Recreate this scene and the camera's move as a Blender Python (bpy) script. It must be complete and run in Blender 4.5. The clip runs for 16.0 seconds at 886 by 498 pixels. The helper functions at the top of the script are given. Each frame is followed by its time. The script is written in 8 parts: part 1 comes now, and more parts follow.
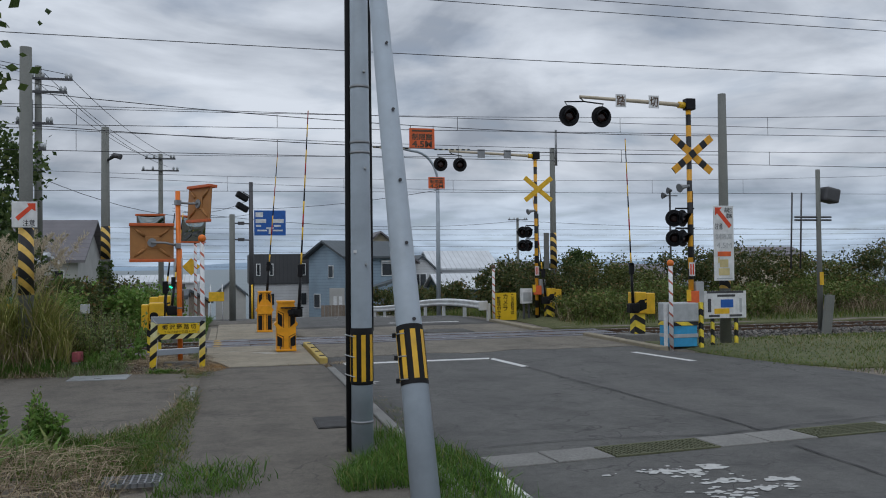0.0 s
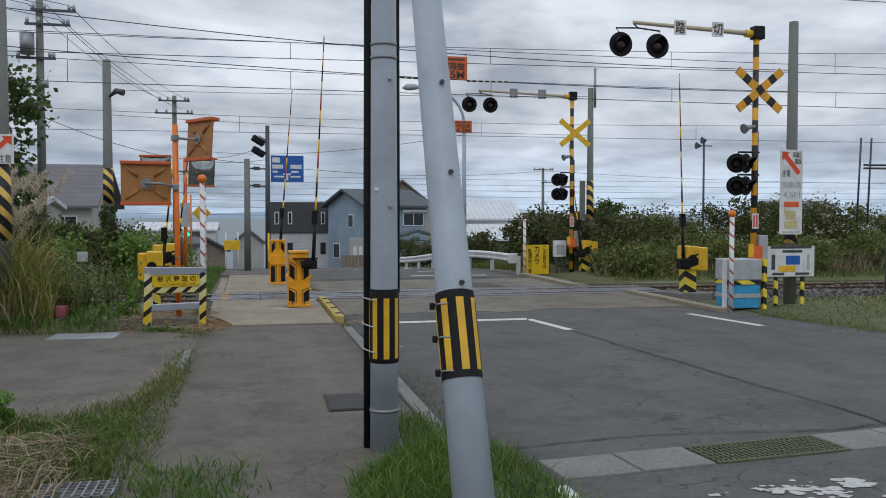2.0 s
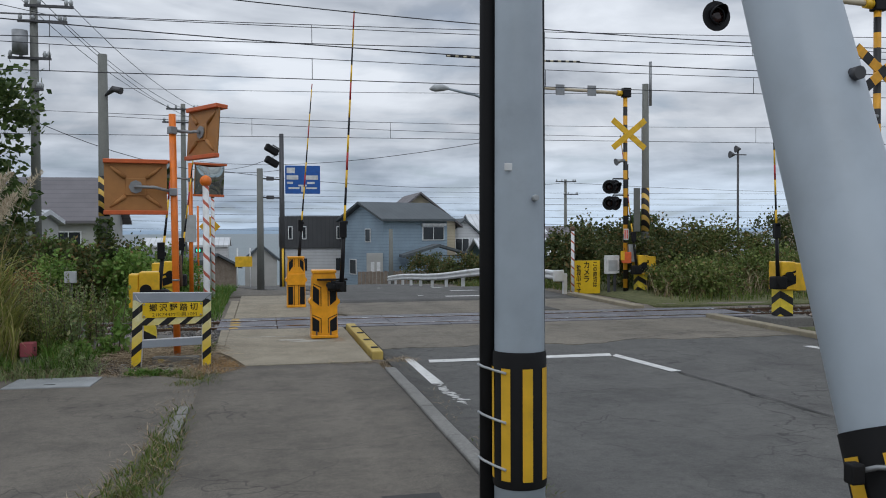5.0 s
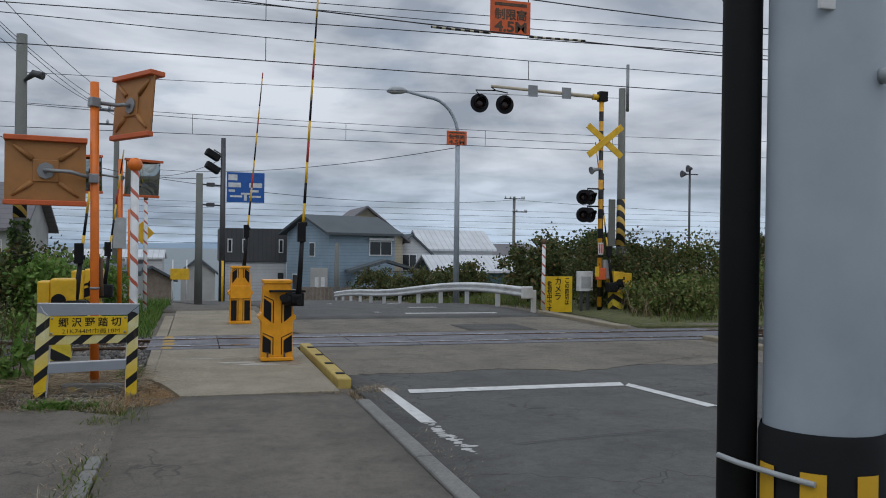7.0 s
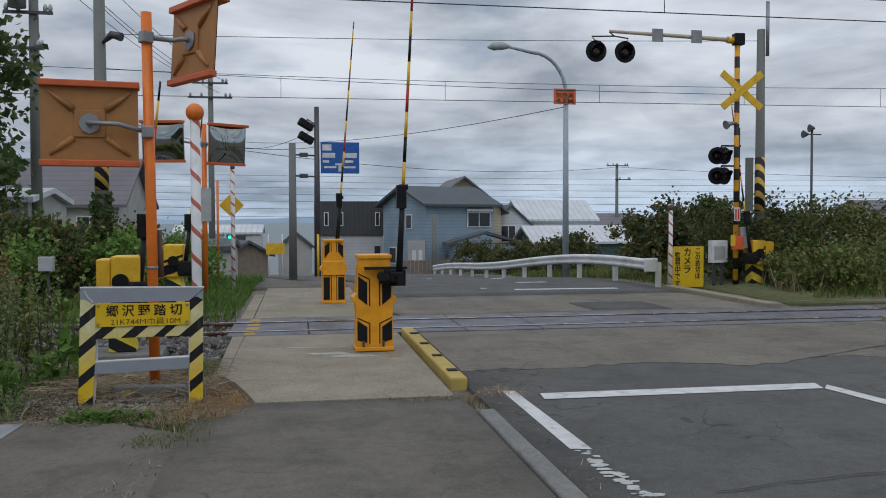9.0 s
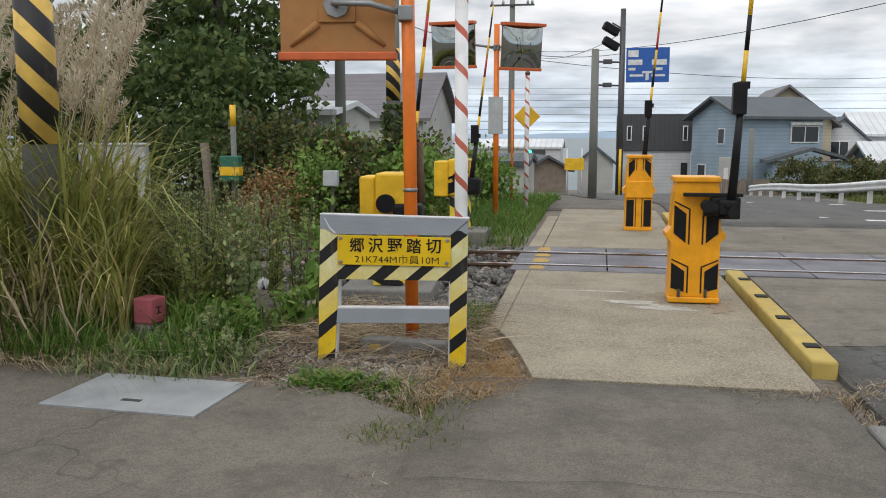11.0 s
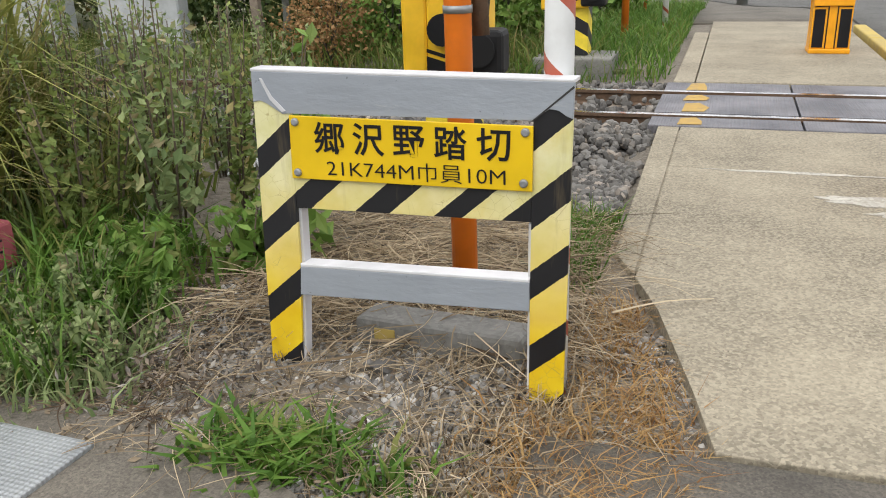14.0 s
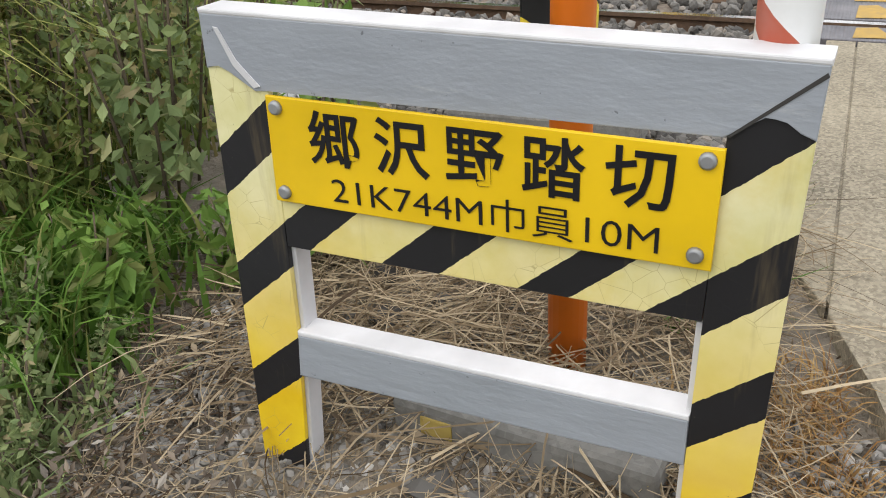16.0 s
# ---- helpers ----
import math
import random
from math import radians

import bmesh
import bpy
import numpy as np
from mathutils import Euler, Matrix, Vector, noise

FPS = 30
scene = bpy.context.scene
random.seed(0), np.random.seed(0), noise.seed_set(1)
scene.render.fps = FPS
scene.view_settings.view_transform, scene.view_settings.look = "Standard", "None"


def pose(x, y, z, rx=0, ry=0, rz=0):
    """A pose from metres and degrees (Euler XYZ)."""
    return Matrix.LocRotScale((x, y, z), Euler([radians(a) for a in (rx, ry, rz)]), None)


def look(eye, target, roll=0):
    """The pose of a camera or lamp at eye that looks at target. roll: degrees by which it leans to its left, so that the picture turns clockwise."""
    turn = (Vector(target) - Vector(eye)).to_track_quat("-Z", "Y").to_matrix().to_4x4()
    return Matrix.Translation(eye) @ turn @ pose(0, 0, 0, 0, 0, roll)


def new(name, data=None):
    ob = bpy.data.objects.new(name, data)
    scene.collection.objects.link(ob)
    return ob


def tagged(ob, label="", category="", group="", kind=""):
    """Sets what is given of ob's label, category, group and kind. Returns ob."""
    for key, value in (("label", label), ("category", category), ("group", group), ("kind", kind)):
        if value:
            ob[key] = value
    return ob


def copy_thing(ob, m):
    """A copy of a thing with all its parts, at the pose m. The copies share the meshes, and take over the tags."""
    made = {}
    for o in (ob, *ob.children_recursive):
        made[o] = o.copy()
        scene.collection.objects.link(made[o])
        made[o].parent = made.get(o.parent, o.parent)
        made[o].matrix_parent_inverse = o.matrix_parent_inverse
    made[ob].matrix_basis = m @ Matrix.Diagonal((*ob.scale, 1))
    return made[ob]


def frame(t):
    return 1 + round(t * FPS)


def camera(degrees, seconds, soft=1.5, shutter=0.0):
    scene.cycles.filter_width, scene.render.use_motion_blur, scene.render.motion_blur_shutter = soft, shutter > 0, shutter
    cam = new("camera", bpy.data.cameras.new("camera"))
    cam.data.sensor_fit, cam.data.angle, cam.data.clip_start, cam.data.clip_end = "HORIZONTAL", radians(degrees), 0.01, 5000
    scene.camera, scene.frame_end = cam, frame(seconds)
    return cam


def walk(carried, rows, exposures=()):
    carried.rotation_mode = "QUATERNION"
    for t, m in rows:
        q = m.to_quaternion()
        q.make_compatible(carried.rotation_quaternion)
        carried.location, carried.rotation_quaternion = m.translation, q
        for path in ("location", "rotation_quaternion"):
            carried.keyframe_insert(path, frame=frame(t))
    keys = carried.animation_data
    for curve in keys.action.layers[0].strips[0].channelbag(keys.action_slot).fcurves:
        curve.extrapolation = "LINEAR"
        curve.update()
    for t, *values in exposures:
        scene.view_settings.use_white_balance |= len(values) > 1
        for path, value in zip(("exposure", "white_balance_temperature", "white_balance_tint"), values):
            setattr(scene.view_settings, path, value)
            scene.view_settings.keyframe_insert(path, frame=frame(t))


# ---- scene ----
cam = camera(55.0, 16.0, 1.0)
METRES, EYE, TILT, LEAN, TURN = 15.4, 1.84, -2.3, 0.0, -14.2
ROWS = [
    (0.0, 0.0, 0.0, 0.0, 0.04, 3.42, 0.64),
    (0.5, -0.0022, 0.0333, 0.0003, 1.9, 2.4, 0.7),
    (1.0, -0.0063, 0.0648, 0.0004, 2.28, 1.62, 0.45),
    (1.5, -0.0078, 0.0977, 0.0011, 1.76, 0.7, 0.1),
    (2.0, -0.0137, 0.1298, 0.0014, 1.39, 0.13, -0.09),
    (2.5, -0.0197, 0.1635, 0.0012, 1.84, -0.0, -0.03),
    (3.0, -0.0312, 0.194, 0.0019, 3.13, 0.01, -0.02),
    (5.5, -0.0739, 0.3493, 0.0055, 1.23, 2.14, 0.37),
    (6.0, -0.0838, 0.3816, 0.0035, -0.6, 3.48, 0.34),
    (6.5, -0.0908, 0.4129, 0.0017, -1.81, 3.14, -0.03),
    (7.0, -0.1011, 0.4461, -0.0009, -1.89, 2.36, -0.62),
    (7.5, -0.1078, 0.4761, -0.0005, -4.89, 3.43, -1.12),
    (8.0, -0.1135, 0.5115, -0.0019, -8.56, 2.3, -2.29),
    (8.5, -0.1201, 0.5451, -0.0009, -3.69, 0.54, -1.59),
    (9.0, -0.122, 0.5796, 0.0005, 4.51, 0.44, -0.02),
    (9.5, -0.1262, 0.6108, 0.0011, 9.42, -0.65, 0.12),
    (10.0, -0.1315, 0.6436, 0.0022, 16.35, -1.97, -0.17),
    (12.5, -0.1896, 0.8025, 0.0037, 27.1, -12.14, -0.74),
    (13.0, -0.1988, 0.8336, 0.0034, 28.11, -14.6, -0.57),
    (13.5, -0.2148, 0.8622, 0.0016, 31.0, -16.73, 0.05),
    (14.0, -0.2267, 0.8885, 0.0007, 32.31, -17.92, 0.4),
    (14.5, -0.2421, 0.9118, -0.0002, 34.02, -20.59, 0.37),
    (15.0, -0.2548, 0.9304, 0.0001, 34.25, -22.11, 0.13),
    (15.5, -0.262, 0.9462, -0.0002, 36.18, -23.99, 0.39),
    (16.0, -0.2674, 0.9526, -0.0004, 38.81, -25.76, 1.06),
]
walk(cam, [(t, pose(0, 0, EYE, TILT, LEAN, TURN) @ pose(METRES * x, METRES * y, METRES * z, 90 + pitch, roll, yaw)) for t, x, y, z, yaw, pitch, roll in ROWS],
     [(0.0, -0.12, 5950, 9), (1.5, 0.05, 6000, 9), (3.0, 0.13, 6100, 9), (5.5, 0.05, 6050, 9), (6.5, -0.12, 6000, 9), (8.5, -0.1, 6000, 9), (9.5, 0.05, 6050, 9), (10.0, 0.25, 6300, 9.5), (12.5, 1.1, 6700, 9.5), (14.0, 1.25, 6750, 9.5), (16.0, 1.2, 6750, 9.5)])

# ---- world and light: an overcast sky, brighter towards the zenith, with thin gaps ----
SUN_UP, SUN_ROUND = radians(48), radians(200)
world = bpy.data.worlds.new("overcast_sky")
scene.world = world
world.use_nodes = True
wt = world.node_tree
wt.nodes.clear()


def wn(kind, **values):
    n = wt.nodes.new(kind)
    for k, v in values.items():
        n.inputs[int(k[1:])].default_value = v
    return n


def wmath(op, a, b=None, clamp=False):
    n = wt.nodes.new("ShaderNodeMath")
    n.operation, n.use_clamp = op, clamp
    for i, v in enumerate((a, b)):
        if v is None:
            continue
        if isinstance(v, (int, float)):
            n.inputs[i].default_value = v
        else:
            wt.links.new(v, n.inputs[i])
    return n.outputs[0]


def wmix(fac, a, b):
    n = wt.nodes.new("ShaderNodeMix")
    n.data_type = "RGBA"
    for i, v in ((0, fac), (6, a), (7, b)):
        if isinstance(v, (int, float, tuple)):
            n.inputs[i].default_value = v
        else:
            wt.links.new(v, n.inputs[i])
    return n.outputs[2]


w_coord = wt.nodes.new("ShaderNodeTexCoord")
w_sep = wt.nodes.new("ShaderNodeSeparateXYZ")
wt.links.new(w_coord.outputs["Generated"], w_sep.inputs[0])
w_up = wmath("MAXIMUM", w_sep.outputs[2], 0.0)
w_den = wmath("ADD", w_up, 0.11)
w_comb = wt.nodes.new("ShaderNodeCombineXYZ")
wt.links.new(wmath("DIVIDE", w_sep.outputs[0], w_den), w_comb.inputs[0])
wt.links.new(wmath("DIVIDE", w_sep.outputs[1], w_den), w_comb.inputs[1])
w_big = wn("ShaderNodeTexNoise", _2=0.8, _3=5.0, _4=0.5, _8=0.4)
w_small = wn("ShaderNodeTexNoise", _2=2.4, _3=5.0, _4=0.5, _8=0.3)
for n in (w_big, w_small):
    wt.links.new(w_comb.outputs[0], n.inputs["Vector"])
w_puff = wn("ShaderNodeTexNoise", _2=3.4, _3=7.0, _4=0.55, _8=0.5)
w_map = wt.nodes.new("ShaderNodeMapping")
w_map.inputs["Scale"].default_value = (1.0, 1.0, 2.6)
wt.links.new(w_coord.outputs["Generated"], w_map.inputs[0])
wt.links.new(w_map.outputs[0], w_puff.inputs["Vector"])
w_flat = wmath("ADD", wmath("MULTIPLY", w_big.outputs[0], 0.6), wmath("MULTIPLY", w_small.outputs[0], 0.4))
w_dense = wmath("ADD", wmath("MULTIPLY", w_flat, 0.5), wmath("MULTIPLY", w_puff.outputs[0], 0.5))
w_ramp = wt.nodes.new("ShaderNodeValToRGB")
w_ramp.color_ramp.elements[0].position, w_ramp.color_ramp.elements[0].color = 0.41, (0.66, 0.70, 0.77, 1)
w_ramp.color_ramp.elements[1].position, w_ramp.color_ramp.elements[1].color = 0.6, (1.5, 1.52, 1.56, 1)
wt.links.new(w_dense, w_ramp.inputs[0])
sky = wt.nodes.new("ShaderNodeTexSky")
sky.sky_type, sky.sun_disc, sky.sun_elevation, sky.sun_rotation = "NISHITA", False, SUN_UP, SUN_ROUND
sky_dim = wt.nodes.new("ShaderNodeVectorMath")
sky_dim.operation = "SCALE"
wt.links.new(sky.outputs[0], sky_dim.inputs[0])
sky_dim.inputs["Scale"].default_value = 0.075
w_lum = wmath("ADD", wmath("MULTIPLY", w_up, 0.42), 0.44)
cloud = wt.nodes.new("ShaderNodeVectorMath")
cloud.operation = "SCALE"
wt.links.new(w_ramp.outputs[0], cloud.inputs[0])
wt.links.new(w_lum, cloud.inputs["Scale"])
low_blue = wmix(wmath("SUBTRACT", 1.0, wmath("MULTIPLY", w_up, 9.0), True), (1.0, 1.0, 1.0, 1), (0.86, 1.0, 1.14, 1))
cloud2 = wt.nodes.new("ShaderNodeVectorMath")
cloud2.operation = "MULTIPLY"
wt.links.new(cloud.outputs[0], cloud2.inputs[0])
wt.links.new(low_blue, cloud2.inputs[1])
cover = wmath("ADD", wmath("MULTIPLY", w_small.outputs[0], 1.2), 0.42, True)
final_sky = wmix(cover, sky_dim.outputs[0], cloud2.outputs[0])
w_bg = wt.nodes.new("ShaderNodeBackground")
w_bg.inputs[1].default_value = 1.0
w_out = wt.nodes.new("ShaderNodeOutputWorld")
wt.links.new(final_sky, w_bg.inputs[0])
wt.links.new(w_bg.outputs[0], w_out.inputs[0])

sun_data = bpy.data.lights.new("sun", "SUN")
sun_data.energy, sun_data.angle, sun_data.color = 0.45, radians(35), (1.0, 0.96, 0.9)
sun = new("sun", sun_data)
sun.matrix_basis = look((-14, -38, 45), (0, 0, 0))


# ---- materials ----
class Nodes:
    """A short way to write a node material."""

    def __init__(self, name):
        self.mat = bpy.data.materials.new(name)
        self.mat.use_nodes = True
        self.t = self.mat.node_tree
        self.bsdf = self.t.nodes["Principled BSDF"]
        self.co = self.t.nodes.new("ShaderNodeTexCoord").outputs["Object"]

    def put(self, v, socket):
        if hasattr(v, "is_linked"):
            self.t.links.new(v, socket)
        else:
            socket.default_value = v

    def math(self, op, a, b=0.0, clamp=False):
        n = self.t.nodes.new("ShaderNodeMath")
        n.operation, n.use_clamp = op, clamp
        self.put(a, n.inputs[0])
        self.put(b, n.inputs[1])
        return n.outputs[0]

    def dot(self, v):
        n = self.t.nodes.new("ShaderNodeVectorMath")
        n.operation = "DOT_PRODUCT"
        self.t.links.new(self.co, n.inputs[0])
        n.inputs[1].default_value = v
        return n.outputs["Value"]

    def xyz(self):
        n = self.t.nodes.new("ShaderNodeSeparateXYZ")
        self.t.links.new(self.co, n.inputs[0])
        return n.outputs

    def noise(self, scale, detail=4.0, rough=0.55, stretch=None):
        n = self.t.nodes.new("ShaderNodeTexNoise")
        n.inputs["Scale"].default_value, n.inputs["Detail"].default_value, n.inputs["Roughness"].default_value = scale, detail, rough
        co = self.co
        if stretch:
            m = self.t.nodes.new("ShaderNodeMapping")
            m.inputs["Scale"].default_value = stretch
            self.t.links.new(co, m.inputs[0])
            co = m.outputs[0]
        self.t.links.new(co, n.inputs["Vector"])
        return n.outputs[0]

    def voronoi(self, scale, feature="F1", out=0):
        n = self.t.nodes.new("ShaderNodeTexVoronoi")
        n.feature = feature
        n.inputs["Scale"].default_value = scale
        self.t.links.new(self.co, n.inputs["Vector"])
        return n.outputs[out]

    def span(self, v, lo, hi, a=0.0, b=1.0):
        n = self.t.nodes.new("ShaderNodeMapRange")
        self.put(v, n.inputs[0])
        for i, x in enumerate((lo, hi, a, b)):
            n.inputs[i + 1].default_value = x
        return n.outputs[0]

    def mix(self, f, a, b):
        n = self.t.nodes.new("ShaderNodeMix")
        n.data_type = "RGBA"
        self.put(f, n.inputs[0])
        self.put((*a, 1) if isinstance(a, tuple) else a, n.inputs[6])
        self.put((*b, 1) if isinstance(b, tuple) else b, n.inputs[7])
        return n.outputs[2]

    def bump(self, h, strength=0.3, dist=0.01):
        n = self.t.nodes.new("ShaderNodeBump")
        n.inputs["Strength"].default_value, n.inputs["Distance"].default_value = strength, dist
        self.t.links.new(h, n.inputs["Height"])
        self.t.links.new(n.outputs[0], self.bsdf.inputs["Normal"])

    def done(self, col, rough=0.6, metal=0.0):
        self.put((*col, 1) if isinstance(col, tuple) else col, self.bsdf.inputs["Base Color"])
        self.put(rough, self.bsdf.inputs["Roughness"])
        self.bsdf.inputs["Metallic"].default_value = metal
        return self.mat


def scaled(c, k):
    return tuple(min(1.0, v * k) for v in c)


def painted(name, c, rough=0.5, metal=0.0, wear=0.25, scale=6.0, dirt=(0.12, 0.1, 0.08), bump=0.05):
    """Paint with faint unevenness, grime at a larger scale and fine relief."""
    m = Nodes(name)
    fine, big = m.noise(scale * 9), m.noise(scale, 5.0)
    col = m.mix(m.span(big, 0.35, 0.7), scaled(c, 0.84), scaled(c, 1.1))
    col = m.mix(m.math("MULTIPLY", m.span(m.noise(scale * 0.6, 6.0, 0.7), 0.56, 0.75), wear), col, dirt)
    m.bump(fine, bump, 0.004)
    return m.done(col, m.span(big, 0.3, 0.7, rough - 0.1, min(1.0, rough + 0.12)), metal)


def grained(name, a, b, big=0.6, fine=40.0, rough=0.9, bump=0.5, dist=0.01, speck=0.5):
    """Mineral surface: stains at one scale, grains at another."""
    m = Nodes(name)
    g = m.voronoi(fine, "F1", 1)
    grey = m.t.nodes.new("ShaderNodeRGBToBW")
    m.t.links.new(g, grey.inputs[0])
    n1, n2 = m.noise(big, 6.0, 0.62), m.noise(fine * 0.5, 4.0, 0.7)
    col = m.mix(m.span(n1, 0.3, 0.7), a, b)
    col = m.mix(m.math("MULTIPLY", m.span(grey.outputs[0], 0.2, 0.9), speck), col, scaled(b, 1.5))
    col = m.mix(m.math("MULTIPLY", m.span(n2, 0.5, 0.75), speck), col, scaled(a, 0.55))
    m.bump(m.math("ADD", grey.outputs[0], n2), bump, dist)
    return m.done(col, rough)


def striped(name, a, b, way, period, share=0.5, rough=0.5, wear=0.2, shift=0.0, worn_edge=0.0):
    """Two paints in bands across a direction."""
    m = Nodes(name)
    v = m.math("ADD", m.dot(way), shift)
    if worn_edge:
        v = m.math("ADD", v, m.math("MULTIPLY", m.noise(60.0), worn_edge))
    f = m.math("FRACT", m.math("DIVIDE", v, period))
    on = m.math("GREATER_THAN", f, share)
    n = m.noise(7.0, 5.0)
    col = m.mix(on, m.mix(m.span(n, 0.3, 0.7), scaled(a, 0.85), scaled(a, 1.1)), m.mix(m.span(n, 0.3, 0.7), scaled(b, 0.8), scaled(b, 1.15)))
    col = m.mix(m.math("MULTIPLY", m.span(m.noise(5.0, 6.0, 0.7), 0.56, 0.74), wear), col, (0.13, 0.11, 0.09))
    m.bump(m.noise(70.0), 0.05, 0.004)
    return m.done(col, rough)


def spiral(name, a, b, period):
    m = Nodes(name)
    x, y, z = m.xyz()
    turn = m.math("DIVIDE", m.math("ARCTAN2", y, x), 2 * math.pi)
    f = m.math("FRACT", m.math("ADD", m.math("DIVIDE", z, period), turn))
    n = m.noise(8.0, 5.0)
    col = m.mix(m.math("GREATER_THAN", f, 0.78), a, b)
    col = m.mix(m.math("MULTIPLY", m.span(n, 0.5, 0.75), 0.3), col, (0.3, 0.28, 0.26))
    return m.done(col, 0.5)


def leafy(name, a, b, c=None, rough=0.55, through_light=0.25):
    """Leaves: each blade or leaf has its own tint."""
    m = Nodes(name)
    isl = m.t.nodes.new("ShaderNodeNewGeometry").outputs["Random Per Island"]
    col = m.mix(isl, a, b)
    if c:
        col = m.mix(m.span(m.math("FRACT", m.math("MULTIPLY", isl, 17.3)), 0.8, 0.95), col, c)
    col = m.mix(m.math("MULTIPLY", m.span(m.noise(1.3, 3.0), 0.35, 0.7), 0.35), col, scaled(a, 0.6))
    m.bsdf.inputs["Specular IOR Level"].default_value = 0.22
    m.done(col, rough)
    tr = m.t.nodes.new("ShaderNodeBsdfTranslucent")
    m.t.links.new(col, tr.inputs[0])
    mx = m.t.nodes.new("ShaderNodeMixShader")
    mx.inputs[0].default_value = through_light
    out = m.t.nodes["Material Output"]
    m.t.links.new(m.bsdf.outputs[0], mx.inputs[1])
    m.t.links.new(tr.outputs[0], mx.inputs[2])
    m.t.links.new(mx.outputs[0], out.inputs[0])
    return m.mat


def asphalt(name, a, b, cracks=0.0):
    m = Nodes(name)
    g = m.voronoi(150.0, "F1", 1)
    grey = m.t.nodes.new("ShaderNodeRGBToBW")
    m.t.links.new(g, grey.inputs[0])
    n1, n2 = m.noise(0.45, 6.0, 0.65), m.noise(9.0, 5.0, 0.7)
    tracks = m.noise(0.5, 3.0, 0.5, (2.2, 0.12, 1.0))
    col = m.mix(m.span(m.math("ADD", m.math("MULTIPLY", n1, 0.5), m.math("MULTIPLY", tracks, 0.5)), 0.36, 0.64), a, b)
    col = m.mix(m.math("MULTIPLY", m.span(grey.outputs[0], 0.1, 0.9), 0.5), col, scaled(b, 1.6))
    col = m.mix(m.math("MULTIPLY", m.span(m.noise(120.0, 3.0, 0.7), 0.46, 0.62), 0.42), col, scaled(a, 0.35))
    col = m.mix(m.math("MULTIPLY", m.span(n2, 0.48, 0.72), 0.38), col, scaled(a, 0.5))
    col = m.mix(m.math("MULTIPLY", m.span(m.voronoi(23.0), 0.02, 0.1, 1.0, 0.0), 0.5), col, scaled(b, 2.2))
    col = m.mix(m.math("MULTIPLY", m.span(m.noise(1.4, 7.0, 0.7), 0.48, 0.7), 0.6), col, scaled(a, 0.62))
    col = m.mix(m.math("MULTIPLY", m.span(m.noise(2.3, 6.0, 0.75), 0.52, 0.72), 0.3), col, scaled(b, 1.35))
    if cracks:
        warp = m.t.nodes.new("ShaderNodeVectorMath")
        warp.operation = "ADD"
        nz = m.t.nodes.new("ShaderNodeTexNoise")
        nz.inputs["Scale"].default_value = 2.2
        m.t.links.new(m.co, nz.inputs["Vector"])
        m.t.links.new(m.co, warp.inputs[0])
        m.t.links.new(nz.outputs[1], warp.inputs[1])
        v = m.t.nodes.new("ShaderNodeTexVoronoi")
        v.feature = "DISTANCE_TO_EDGE"
        v.inputs["Scale"].default_value = 0.8
        m.t.links.new(warp.outputs[0], v.inputs["Vector"])
        edge = m.span(v.outputs[0], 0.004, 0.012, 1.0, 0.0)
        where = m.span(m.noise(0.35, 2.0), 0.46, 0.56)
        col = m.mix(m.math("MULTIPLY", m.math("MULTIPLY", edge, where), cracks), col, scaled(a, 0.3))
    m.bump(m.math("ADD", grey.outputs[0], n2), 0.55, 0.006)
    return m.done(col, 0.88)


YELLOW, ORANGE, BLACK = (0.80, 0.48, 0.02), (0.86, 0.34, 0.01), (0.012, 0.012, 0.014)
M_ASPHALT = asphalt("road_asphalt", (0.058, 0.057, 0.055), (0.116, 0.113, 0.105), 0.6)
M_ASPHALT_OLD = asphalt("worn_crossing_paving", (0.085, 0.075, 0.06), (0.215, 0.19, 0.15), 0.5)
M_WALKWAY = asphalt("walkway_asphalt", (0.073, 0.0645, 0.053), (0.156, 0.138, 0.113), 0.5)
M_CONCRETE = grained("exposed_concrete", (0.135, 0.116, 0.085), (0.315, 0.276, 0.205), 1.3, 95.0, 0.9, 0.8, 0.006, 0.6)
M_CONC_GREY = grained("grey_concrete", (0.12, 0.117, 0.11), (0.21, 0.205, 0.19), 1.2, 60.0, 0.9, 0.4, 0.006, 0.35)
M_POLE_CONC = grained("spun_concrete", (0.125, 0.13, 0.118), (0.19, 0.195, 0.178), 0.9, 60.0, 0.85, 0.15, 0.004, 0.2)
M_POLE_GREY = painted("pale_grey_pole_paint", (0.36, 0.41, 0.46), 0.45, 0.0, 0.18, 3.0)
M_SOIL = grained("earth", (0.085, 0.072, 0.057), (0.215, 0.188, 0.153), 0.9, 35.0, 1.0, 0.9, 0.03, 0.4)
M_FIELD = grained("far_ground", (0.07, 0.09, 0.035), (0.13, 0.13, 0.06), 0.25, 12.0, 1.0, 0.9, 0.05, 0.4)
M_BALLAST = grained("ballast_bed", (0.075, 0.07, 0.066), (0.15, 0.14, 0.13), 1.0, 18.0, 0.95, 1.0, 0.04, 0.5)
M_WHITE_LINE = painted("worn_road_paint", (0.62, 0.62, 0.60), 0.75, 0.0, 0.9, 7.0, (0.14, 0.135, 0.13), 0.4)
M_YELLOW = painted("yellow_paint", YELLOW, 0.42, 0.0, 0.22)
M_KERB = painted("worn_yellow_kerb", (0.46, 0.34, 0.09), 0.8, 0.0, 0.95, 5.0, (0.24, 0.21, 0.17), 0.4)
M_KERB_DULL = painted("bare_kerb_concrete", (0.27, 0.235, 0.165), 0.85, 0.0, 0.9, 5.0, (0.16, 0.14, 0.115), 0.5)
